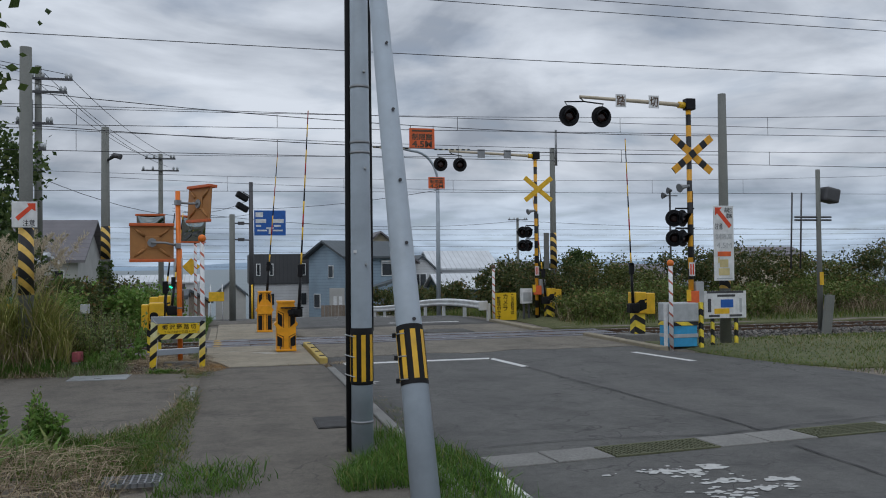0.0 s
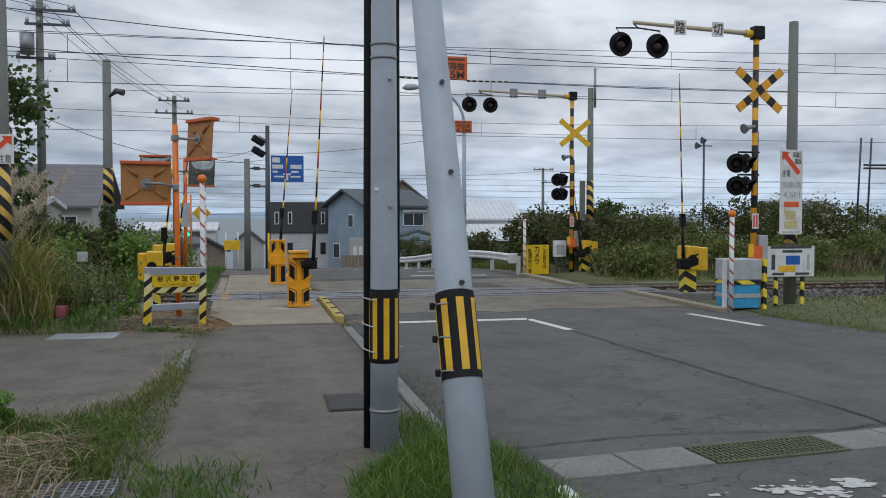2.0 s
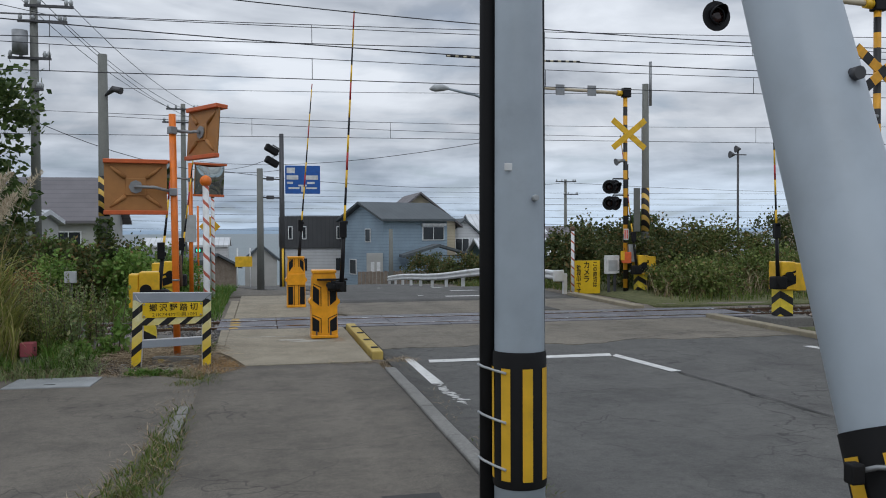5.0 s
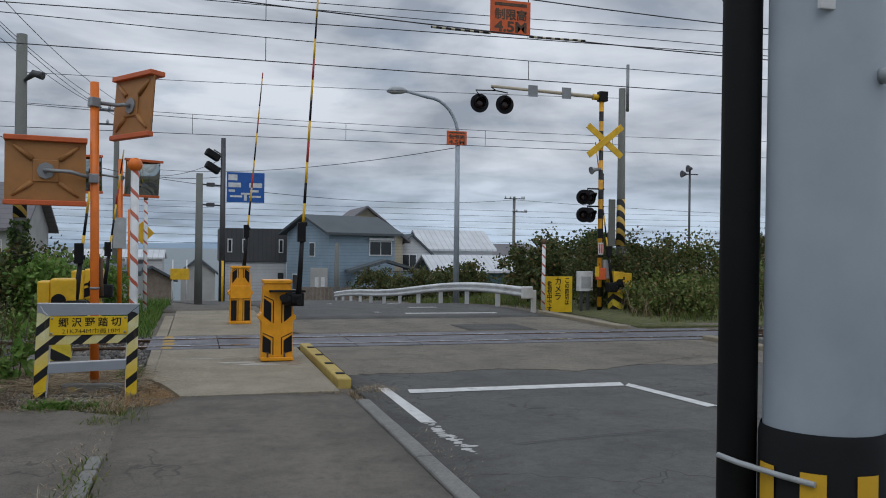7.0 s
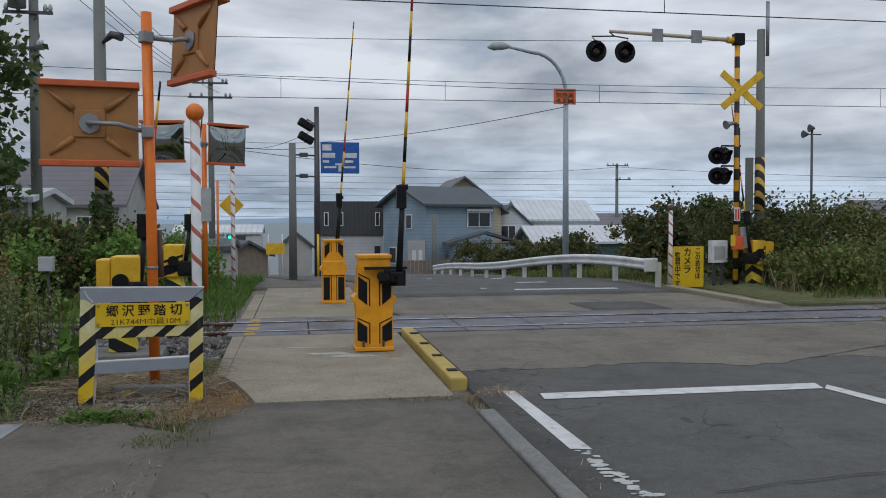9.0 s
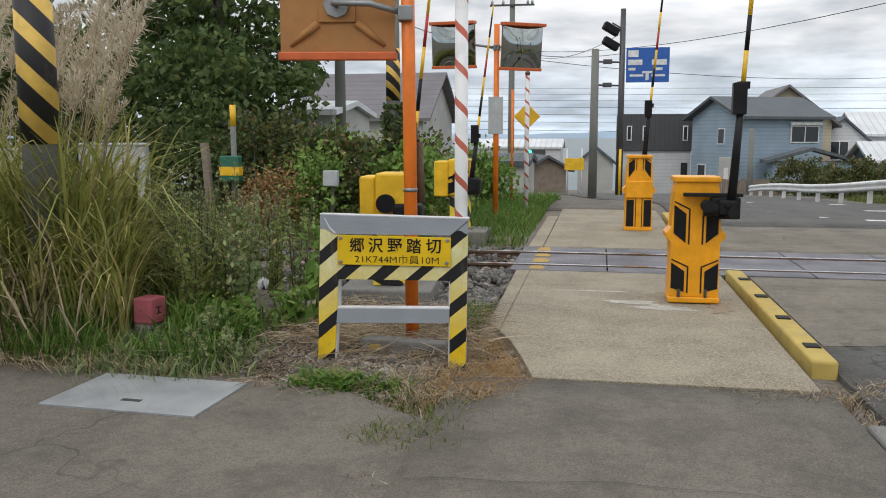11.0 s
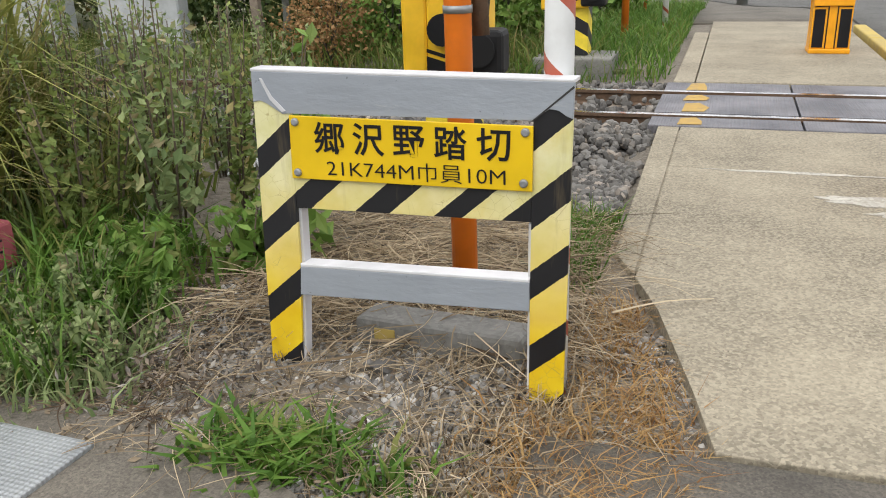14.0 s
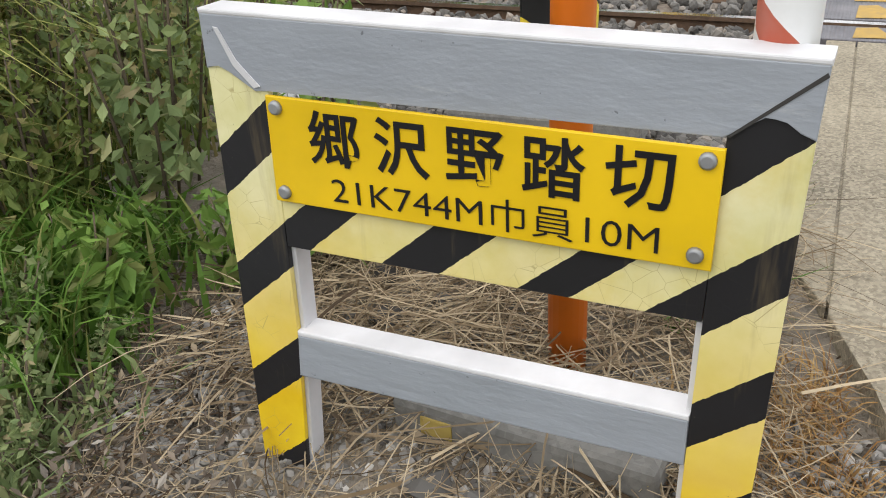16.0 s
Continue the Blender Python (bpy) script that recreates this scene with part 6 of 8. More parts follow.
part("lamp_head", bm, M_DARK_STEEL, rpz, "large dark lamp head")
for z in (3.2, 3.12):
    tubepart("crossarm", [(-0.75, 0, z), (0.4, 0, z)], 0.025, M_DARK_STEEL, rpz, "dark crossarm", 6)
for x in (-0.6, -0.3):
    tubepart("frame_leg", [(x, 0.4, 1.8), (x + 0.08, 0.4, 3.9)], 0.025, M_DARK_STEEL, rpz, "thin frame leg", 6)
boxpart("tag", (-0.06, 0.06, -0.09, -0.08, 1.35, 1.7), M_YELLOW, rpz, "yellow tag", 0)
lb = thing("leaning_slab", "pair of leaning concrete slabs beside the track", "concrete slab", (15.5, 19.6, -0.15), 0)
for k in range(2):
    b = boxpart("slab", (-0.09, 0.09, -0.04, 0.04, 0, 1.15), M_POLE_CONC, lb, "grey concrete slab", 0.01)
    b.matrix_basis = pose(-0.05 + 0.13 * k, 0.05 * k, -0.05, -3, 10, 0)

# ---- overhead wires ----
def wire(name, pts, r, label):
    bm = bmesh.new()
    tube(bm, pts, r * 1.3, 5, False)
    ob = finish(name, bm, M_WIRE)
    return tagged(ob, label, "overhead wire", "overhead wires")


def catenary(y, zc, zm, x_off, x0=-60, x1=90, spacing=4.6, slope=0.0):
    c = thing("catenary_wire", "contact wire hung from a messenger wire over the track", "overhead wire", (0, 0, 0), 0, "contact wires over the track")
    tubepart("contact_wire", [(x0, y, zc + slope * x0), (x1, y, zc + slope * x1)], 0.0085, M_WIRE, c, "", 5)
    mess, span = [], 45.0
    n = int((x1 - x0) / 3)
    for i in range(n + 1):
        x = x0 + 3 * i
        k = ((x - x_off) / span) % 1.0
        mess.append((x, y, zc + slope * x + zm + 0.5 * (2 * k - 1) ** 2))
    tubepart("messenger_wire", mess, 0.007, M_WIRE, c, "", 5)
    x = -8.0
    while x < 24:
        k = ((x - x_off) / span) % 1.0
        tubepart("dropper", [(x, y, zc + slope * x), (x, y, zc + slope * x + zm + 0.5 * (2 * k - 1) ** 2)], 0.0065, M_WIRE, c, "", 5)
        x += spacing
    return c


catenary(21.2, 4.60, 0.33, 8.0 - 22)
catenary(21.25, 5.26, 0.35, 2.0 - 22, slope=0.014)
catenary(30.0, 4.47, 0.44, 8.0 - 22, spacing=4.0, slope=0.006)
wire("overhead_wire", sag((-60, 22.6, 6.3), (60, 22.6, 6.3), 0.4, 20), 0.006, "dark feeder wire along the track")
wire("overhead_wire", sag((-60, 19.4, 8.2), (75, 19.4, 8.4), 1.5, 24), 0.007, "upper feeder wire along the track")
wire("overhead_wire", sag((-3.5, 16.6, 5.05), (11.05, 17.35, 4.75), 0.19), 0.006, "steel span wire that crosses the road and holds the sign")
wire("overhead_wire", sag((-3.6, 27.6, 5.35), (10.6, 26.78, 5.5), 0.05), 0.005, "span wire past the track")
wire("overhead_wire", sag((-3.6, 27.6, 4.65), (10.6, 26.78, 4.3), 0.08), 0.005, "second span wire past the track")
wire("overhead_wire", sag((-3.5, 16.6, 4.45), (11.05, 17.35, 4.31), 0.13), 0.006, "lower span wire with banded bars")
for dz in (0, 0.5):
    wire("overhead_wire", sag((-40, 14.0, 7.1 + 0.4 * dz), (60, 14.0, 7.1 + 0.4 * dz), 0.75, 20), 0.005, "service wire from the grey pole")
for x, z in ((-0.6, 9.3), (0.0, 9.3), (0.8, 9.3), (0.4, 8.8)):
    wire("overhead_wire", sag((-6.7 + x, 34.9, z), (-3.8 + x, 52.4, z - 0.95), 0.4), 0.009, "distribution wire towards the sea")
    wire("overhead_wire", sag((-6.7 + x, 34.9, z), (-30 + x, 10, z + 1.0), 0.4), 0.009, "distribution wire over the yard")
for k in range(7):
    wire("overhead_wire", sag((-70, 92 + 3 * k, 3.4 + 0.75 * k), (110, 84 + 3 * k, 1.6 + 0.85 * k), 0.8, 24), 0.014, "far wire along the sea road")
wire("overhead_wire", sag((1.2, 45, 5.4), (-3.5, 58, 5.8), 0.5), 0.009, "dark cable to the signal")
wire("overhead_wire", sag((1.2, 45, 4.6), (-7, 35, 5.4), 0.7), 0.009, "dark sagging cable to the signal")
wire("overhead_wire", sag((8.4, 34, 4.95), (-3.5, 57.8, 6.0), 0.5), 0.009, "dark supply wire of the lamp")
wire("overhead_wire", sag((27.9, 80, 6.2), (-3.5, 58, 5.6), 0.8), 0.013, "dark far supply wire overhead")
wire("overhead_wire", sag((27.9, 80, 6.2), (90, 70, 5.6), 0.8), 0.013, "dark far supply wire overhead")

# ---- cabinets and small things left of the walkway ----
cb = thing("equipment_cabinet", "pale grey two-door equipment cabinet on a concrete plinth", "equipment cabinet", (-7.2, 23.55, -0.05), 24)
boxpart("plinth", (-0.6, 0.6, -0.1, 0.75, -0.2, 0.2), M_CONC_GREY, cb, "concrete plinth", 0.02)
boxpart("body", (-0.5, 0.5, 0, 0.65, 0.2, 1.36), M_BOX_GREY, cb, "pale grey body", 0.012)
boxpart("roof", (-0.53, 0.53, -0.03, 0.68, 1.36, 1.40), M_BOX_GREY, cb, "pale grey roof", 0.01)
for s in (-1, 1):
    d = boxpart("door", (min(s * 0.01, s * 0.48), max(s * 0.01, s * 0.48), -0.016, -0.001, 0.24, 1.33), M_BOX_GREY, cb, "grey steel door", 0.006)
    boxpart("handle", (s * 0.08 - 0.015, s * 0.08 + 0.015, -0.035, -0.017, 0.85, 0.95), M_DARK_STEEL, d, "black handle", 0.003)
boxpart("print_bar", (-0.3, 0.0, -0.02, -0.0165, 0.95, 1.03), M_DARK_STEEL, cb, "line of dark print", 0)
boxpart("print_bar", (0.12, 0.4, -0.02, -0.0165, 0.95, 1.03), M_DARK_STEEL, cb, "line of dark print", 0)
cb2 = thing("equipment_cabinet", "tall grey equipment cabinet in the weeds", "equipment cabinet", (-9.3, 23.6, -0.1), 12)
boxpart("body", (-0.6, 0.6, 0, 0.6, 0.0, 1.3), M_BOX_GREY, cb2, "grey body", 0.012)
boxpart("roof", (-0.64, 0.64, -0.04, 0.64, 1.3, 1.35), M_BOX_GREY, cb2, "grey roof", 0.01)
gb = thing("marker_pole", "grey pole with a green box and yellow band", "marker pole", (-5.35, 24.0, 0))
tubepart("pole", [(0, 0, -0.2), (0, 0, 1.95)], 0.045, M_POLE_CONC, gb, "grey pole", 12)
tubepart("yellow_band", [(0, 0, 1.62), (0, 0, 1.95)], 0.048, M_YELLOW, gb, "yellow top", 12)
boxpart("box", (-0.16, 0.16, -0.2, -0.05, 0.75, 1.15), M_GREEN_BOX, gb, "dark green box", 0.015)
boxpart("band", (-0.165, 0.165, -0.206, -0.045, 0.84, 0.98), M_YELLOW, gb, "yellow band", 0.004)
wpst = finish("wooden_post", (lambda b: (box(b, -0.06, 0.06, -0.05, 0.05, -0.2, 1.35, 0.012), b)[1])(bmesh.new()), M_WOOD)
wpst.matrix_basis = pose(-5.85, 24.2, 0, 0, -4)
tagged(wpst, "weathered wooden post in the weeds", "wooden post")
wb = thing("junction_box", "small pale grey box on a thin stake", "junction box", (-3.55, 23.4, 0))
boxpart("case", (-0.11, 0.11, -0.06, 0.06, 0.72, 0.95), M_BOX_GREY, wb, "pale grey case", 0.01)
tubepart("stake", [(0, 0.08, -0.1), (0, 0.08, 0.9)], 0.02, M_DARK_STEEL, wb, "thin stake", 8)
rm = thing("boundary_post", "faded red-topped square concrete boundary post in the weeds", "boundary post", (-2.62, 16.42, -0.05), -10)
boxpart("foot", (-0.074, 0.074, -0.074, 0.074, -0.2, 0.24), M_CONC_GREY, rm, "bare concrete foot", 0.012)
boxpart("top", (-0.078, 0.078, -0.078, 0.078, 0.24, 0.42), painted("faded_red", (0.32, 0.075, 0.09), 0.75, 0.0, 0.55, 9.0, (0.3, 0.2, 0.19), 0.3), rm, "faded pinkish red top", 0.014)
bm = bmesh.new()
for y0, y1, z0, z1 in ((-0.03, 0.02, 0.31, 0.317), (-0.009, -0.001, 0.317, 0.352), (-0.03, 0.02, 0.352, 0.359)):
    box(bm, 0.0782, 0.081, y0, y1, z0, z1)
part("mark", bm, M_BLACK, rm, "dark carved mark")
sp = Nodes("steel_cover")
sx_, sy_, sz_ = sp.xyz()
sw = sp.math("MULTIPLY", sp.math("SINE", sp.math("MULTIPLY", sp.math("ADD", sx_, sy_), 190.0)), sp.math("SINE", sp.math("MULTIPLY", sp.math("SUBTRACT", sx_, sy_), 190.0)))
sp.bump(sw, 0.6, 0.004)
M_COVER = sp.done(sp.mix(sp.span(sp.noise(3.0, 5.0), 0.35, 0.65), (0.26, 0.275, 0.285), (0.37, 0.385, 0.395)), 0.5, 0.3)
lid = thing("steel_cover", "grey chequered steel cover plate on the yard", "cover plate", (-2.12, 15.47, -0.012), -3)
boxpart("plate", (-0.47, 0.47, -0.31, 0.31, 0.0, 0.022), M_COVER, lid, "chequered steel plate", 0.004)
boxpart("grip_hole", (-0.06, 0.06, -0.17, -0.135, 0.022, 0.0245), M_IRON, lid, "dark grip slot", 0)
mh = thing("utility_cover", "dark iron utility cover in the walkway", "cover plate", (1.17, 10.05, 0.02))
boxpart("plate", (-0.17, 0.17, -0.33, 0.33, -0.02, 0.008), M_IRON, mh, "dark iron plate", 0.003)
boxpart("frame", (-0.19, 0.19, -0.35, 0.35, -0.03, 0.002), M_IRON, mh, "frame", 0.002)
dg = thing("drain_grate", "dark steel drain grate in the verge", "drain grate", (-0.8, 7.72, 0.04))
for k in range(9):
    boxpart("bar", (-0.24 + k * 0.058, -0.228 + k * 0.058, -0.16, 0.16, -0.03, 0.012), M_STEEL, dg, "", 0)
for k in range(6):
    boxpart("cross_bar", (-0.25, 0.25, -0.16 + k * 0.062, -0.15 + k * 0.062, -0.03, 0.008), M_STEEL, dg, "", 0)
yd = thing("warning_sign", "yellow diamond warning sign on a thin post", "road sign", (-1.55, 30.5, -0.1))
tubepart("post", [(0, 0, 0), (0, 0, 2.6)], 0.03, M_POST_ORANGE, yd, "orange post", 8)
bm = bmesh.new()
slab(bm, [(0, -0.3), (0.3, 0), (0, 0.3), (-0.3, 0)], 0.02, pose(0.33, -0.04, 2.0), 0.01)
part("panel", bm, M_AMBER, yd, "amber diamond panel")
hb = thing("notice_board", "small yellow notice on two posts by the sea walkway", "notice board", (-0.6, 47, land(-0.6, 47)))
boxpart("panel", (-0.4, 0.4, -0.03, 0, 1.0, 1.5), M_YELLOW, hb, "yellow panel", 0.01)
for x in (-0.3, 0.3):
    tubepart("leg", [(x, 0.02, -0.2), (x, 0.02, 1.9)], 0.03, M_WHITE, hb, "white leg", 6)
ts = thing("traffic_signal", "traffic signal with a green lamp far down the road", "traffic signal", (-4.0, 75, -4.0))
tubepart("pole", [(-1.0, 0, 0), (-1.0, 0, 4.6)], 0.08, M_POLE_GREY, ts, "grey pole", 8)
boxpart("head", (-0.9, 0.5, -0.12, 0.12, 4.1, 4.55), M_DARK_STEEL, ts, "dark signal head", 0.05)
gl = Nodes("green_signal_light")
gl.bsdf.inputs["Emission Color"].default_value, gl.bsdf.inputs["Emission Strength"].default_value = (0.05, 1.0, 0.55, 1), 1.5
tubepart("green_lamp", [(-0.65, -0.12, 4.32), (-0.65, -0.15, 4.32)], 0.16, gl.done((0.02, 0.4, 0.2), 0.3), ts, "lit green lamp", 12)
# ---- plants ----
rng = np.random.default_rng(7)
M_GRASS = leafy("green_grass", (0.06, 0.098, 0.02), (0.175, 0.225, 0.05), (0.3, 0.235, 0.1))
M_GRASS_LUSH = leafy("lush_grass", (0.05, 0.12, 0.018), (0.15, 0.265, 0.045), (0.22, 0.23, 0.07))
M_GRASS_TALL = leafy("tall_reed_grass", (0.155, 0.19, 0.043), (0.46, 0.45, 0.135), (0.62, 0.5, 0.26), 0.55, 0.3)
M_STRAW = leafy("dead_straw", (0.19, 0.135, 0.08), (0.62, 0.51, 0.35), (0.07, 0.048, 0.03), 0.8, 0.08)
M_DRYRED = leafy("dry_reddish_weed", (0.36, 0.19, 0.07), (0.52, 0.36, 0.16), (0.22, 0.12, 0.06), 0.8, 0.25)
M_PLUME = leafy("reed_plume", (0.46, 0.39, 0.28), (0.72, 0.64, 0.5), None, 0.9, 0.3)
M_LEAF_DARK = leafy("dark_tree_leaf", (0.04, 0.072, 0.022), (0.115, 0.165, 0.05), (0.17, 0.205, 0.065), 0.5, 0.35)
M_LEAF_BUSH = leafy("bush_leaf", (0.04, 0.06, 0.02), (0.13, 0.15, 0.05), (0.24, 0.16, 0.065))
M_LEAF_HEDGE = leafy("hedge_leaf", (0.06, 0.085, 0.026), (0.19, 0.215, 0.065), (0.26, 0.17, 0.07))
M_LEAF_FRONT = leafy("hedge_front_leaf", (0.085, 0.13, 0.034), (0.23, 0.275, 0.08), (0.28, 0.2, 0.09))
M_LEAF_WEED = leafy("weed_leaf", (0.095, 0.19, 0.035), (0.24, 0.37, 0.085), (0.24, 0.27, 0.09), 0.5, 0.25)
M_LEAF_GREY = leafy("mugwort_leaf", (0.13, 0.19, 0.075), (0.36, 0.43, 0.19), (0.40, 0.34, 0.19), 0.55, 0.25)
M_LEAF_OLIVE = leafy("olive_weed_leaf", (0.12, 0.18, 0.05), (0.29, 0.35, 0.10), (0.44, 0.37, 0.17), 0.55, 0.25)
M_LEAF_AUTUMN = leafy("autumn_leaf", (0.25, 0.13, 0.05), (0.42, 0.26, 0.12), (0.12, 0.11, 0.04))
M_STEM = grained("brown_stem", (0.06, 0.045, 0.03), (0.14, 0.11, 0.075), 4.0, 50.0, 0.9, 0.3, 0.004, 0.3)
M_BARK = grained("bark", (0.045, 0.038, 0.03), (0.11, 0.095, 0.08), 3.0, 24.0, 0.95, 0.8, 0.02, 0.3)


def raw(name, verts, faces, mt, parent=None, label="", kind=""):
    me = bpy.data.meshes.new(name)
    me.from_pydata(verts.tolist(), [], faces)
    me.materials.append(mt)
    ob = new(name, me)
    ob.parent = parent
    return tagged(ob, label, kind=kind)


def arching(base, h, w, lean, name, mt, label, seg=5):
    """Long leaves that rise and then bend over; base (n, 3)."""
    n = len(base)
    a = rng.uniform(0, 2 * np.pi, n)
    d = np.stack([np.cos(a), np.sin(a), np.zeros(n)], 1)
    s = np.stack([-np.sin(a), np.cos(a), np.zeros(n)], 1)
    bend = rng.uniform(0.3, 1.0, n) * lean
    rows = []
    for i in range(seg + 1):
        t = i / seg
        out, up = h * (0.12 * t + 0.75 * bend * t ** 2.4), h * (t * (1.0 - 0.1 * t) - 0.62 * bend * t ** 3.2)
        p = base + d * out[:, None] + np.stack([np.zeros(n), np.zeros(n), up], 1)
        k = (w * (1 - t ** 2) * (0.55 + 0.45 * min(1, 4 * t)) / 2)[:, None]
        rows += [p - s * k, p + s * k]
    v = np.stack(rows, 1).reshape(-1, 3)
    m = 2 * (seg + 1)
    faces = [(b + 2 * i, b + 2 * i + 1, b + 2 * i + 3, b + 2 * i + 2) for b in range(0, m * n, m) for i in range(seg)]
    return raw(name, v, faces, mt, None, label, "stuff")


def blades(base, h, w, lean, name, mt, label, parent=None, droop=0.35, kind="stuff"):
    """Grass: base (n, 3); h, w, lean: (n,)."""
    n = len(base)
    a = rng.uniform(0, 2 * np.pi, n)
    d = np.stack([np.cos(a), np.sin(a), np.zeros(n)], 1)
    b = rng.uniform(0, 2 * np.pi, n)
    s = np.stack([np.cos(b), np.sin(b), np.zeros(n)], 1) * (w / 2)[:, None]
    up = np.array([0, 0, 1.0])
    mid = base + d * (lean * h * 0.3)[:, None] + up * (h * 0.55)[:, None]
    tip = base + d * (lean * h)[:, None] + up * (h * (1 - droop * np.minimum(1, lean) * rng.uniform(0.4, 1.2, n)))[:, None]
    v = np.stack([base - s, base + s, mid + s * 0.8, mid - s * 0.8, tip], 1).reshape(-1, 3)
    faces = []
    for i in range(0, 5 * n, 5):
        faces.append((i, i + 1, i + 2, i + 3))
        faces.append((i + 3, i + 2, i + 4))
    return raw(name, v, faces, mt, parent, label, kind)


def on_land(x, y, lift=0.0):
    return np.stack([x, y, np.array([land(p, q) for p, q in zip(x, y)]) + lift], 1)


def patch(name, mt, label, x0, x1, y0, y1, n, h0, h1, w, lean=(0.1, 0.8), keep=None, clump=0.0, lift=-0.01):
    x, y = rng.uniform(x0, x1, n), rng.uniform(y0, y1, n)
    if clump:
        c = rng.integers(0, max(1, n // 40), n)
        cx, cy = rng.uniform(x0, x1, n // 40 + 1), rng.uniform(y0, y1, n // 40 + 1)
        x, y = cx[c] + rng.normal(0, clump, n), cy[c] + rng.normal(0, clump, n)
    ok = np.ones(n, bool)
    if keep:
        ok = np.array([keep(p, q) for p, q in zip(x, y)])
    x, y = x[ok], y[ok]
    m = len(x)
    return blades(on_land(x, y, lift), rng.uniform(h0, h1, m) * rng.uniform(0.6, 1.0, m), rng.uniform(0.6, 1.3, m) * w, rng.uniform(*lean, m), name, mt, label)


def leaf_quads(p, size, flat=0.3, long=1.6, out=None):
    """Rhombic leaves at p (n, 3), folded on the midrib."""
    n = len(p)
    d = rng.normal(0, 1, (n, 3))
    if out is not None:
        d += out * 0.9
    d[:, 2] -= 0.15
    d /= np.linalg.norm(d, axis=1)[:, None] + 1e-6
    q = rng.normal(0, 1, (n, 3))
    q[:, 2] *= flat
    s = np.cross(d, q)
    s = np.cross(d, np.cross(s, d))
    s /= np.linalg.norm(s, axis=1)[:, None] + 1e-6
    nrm = np.cross(d, s)
    L, Wd = (size * long / 2)[:, None], (size / 2)[:, None]
    v = np.stack([p - d * L, p + s * Wd + nrm * Wd * 0.25, p + d * L, p - s * Wd + nrm * Wd * 0.25], 1).reshape(-1, 3)
    f = []
    for i in range(0, 4 * n, 4):
        f.append((i, i + 1, i + 2))
        f.append((i, i + 2, i + 3))
    return v, f


def clumps(centre, radii, k, per, spread, shell=0.55, low=-0.6):
    """Leaf places in k clumps inside an ellipsoid, denser towards its skin; also the clumps' middles."""
    u = rng.normal(0, 1, (k * 3, 3))
    u /= np.linalg.norm(u, axis=1)[:, None]
    u = u[u[:, 2] > low][:k]
    r = rng.uniform(shell, 1.0, len(u)) ** 0.6
    wob = 1 + 0.22 * np.array([noise.noise(tuple(q * 2.1 + np.array(centre))) for q in u])
    c = np.array(centre) + u * (r * wob)[:, None] * np.array(radii)
    i = rng.integers(0, len(c), k * per)
    sp = spread * rng.uniform(0.5, 1.3, len(c))
    p = c[i] + rng.normal(0, 1, (k * per, 3)) * sp[i][:, None] * np.array((1, 1, 0.75))
    return p, c


def tree(at, h, centre, radii, k, per, spread, size, mt, label, name="tree", trunk=0.16, limbs=9, shell=0.4, low=-0.7):
    t = thing(name, label, "tree" if name == "tree" else "bush", at)
    base = np.array(at)
    bm = bmesh.new()
    c0 = Vector(centre)
    if name == "tree":
        tube(bm, [(0, 0, -0.3), (0.05, 0.05, c0.z * 0.4), (c0.x * 0.6, c0.y * 0.6, c0.z * 0.8), (c0.x, c0.y, c0.z + radii[2] * 0.5)], [trunk * 1.25, trunk, trunk * 0.7, trunk * 0.15], 10)
    p, c = clumps(centre, radii, k, per, spread, shell, low)
    for j in rng.choice(len(c), min(limbs, len(c)), replace=False):
        q = Vector(c[j])
        s = Vector((c0.x * 0.5, c0.y * 0.5, c0.z * rng.uniform(0.45, 0.95))) if name == "tree" else Vector((c0.x + rng.uniform(-0.4, 0.4) * radii[0], c0.y, 0))
        m = s.lerp(q, 0.55) + Vector((0, 0, 0.12 * radii[2]))
        r = trunk * (0.4 if name == "tree" else 0.7)
        tube(bm, [tuple(s), tuple(m), tuple(q)], [r, r * 0.6, r * 0.2], 6)
    tagged(part("trunk" if name == "tree" else "branchwork", bm, M_BARK, t), "dark bark", kind="" if name == "tree" else "stuff")
    p = p[p[:, 2] > 0.02]
    out = p - np.array(centre)
    out /= np.linalg.norm(out, axis=1)[:, None] + 1e-6
    v, f = leaf_quads(p, rng.uniform(0.6, 1.25, len(p)) * size, 0.6, 1.5, out)
    raw("crown" if name == "tree" else "foliage", v, f, mt, t)
    return t


# trees left beyond the track
tree((-9.3, 32.0, 0.0), 11, (0.2, 0, 4.5), (3.0, 2.6, 3.6), 135, 52, 0.36, 0.17, M_LEAF_DARK, "tall dark green broadleaf tree beyond the track", trunk=0.2, limbs=22)
tree((-12.5, 27.5, 0.0), 6, (0, 0, 2.2), (2.6, 2.0, 2.0), 130, 60, 0.38, 0.15, M_LEAF_DARK, "dark green tree behind the equipment cabinets", trunk=0.15, limbs=14)
tree((-8.2, 28.4, 0.0), 6, (0, 0, 1.9), (2.6, 1.6, 1.7), 110, 56, 0.32, 0.13, M_LEAF_DARK, "dense dark green shrub tree behind the cabinets", trunk=0.12, limbs=12)
tree((-17, 30, 0.0), 8, (0, 0, 2.6), (3.0, 2.4, 2.4), 100, 54, 0.45, 0.18, M_LEAF_DARK, "dark green tree at the field edge", trunk=0.15, limbs=10)
tree((22.3, 52, -1.2), 5, (0, 0, 3.0), (0.95, 0.8, 1.0), 46, 50, 0.2, 0.13, M_LEAF_DARK, "small dark pine behind the hedge", trunk=0.12, limbs=8)

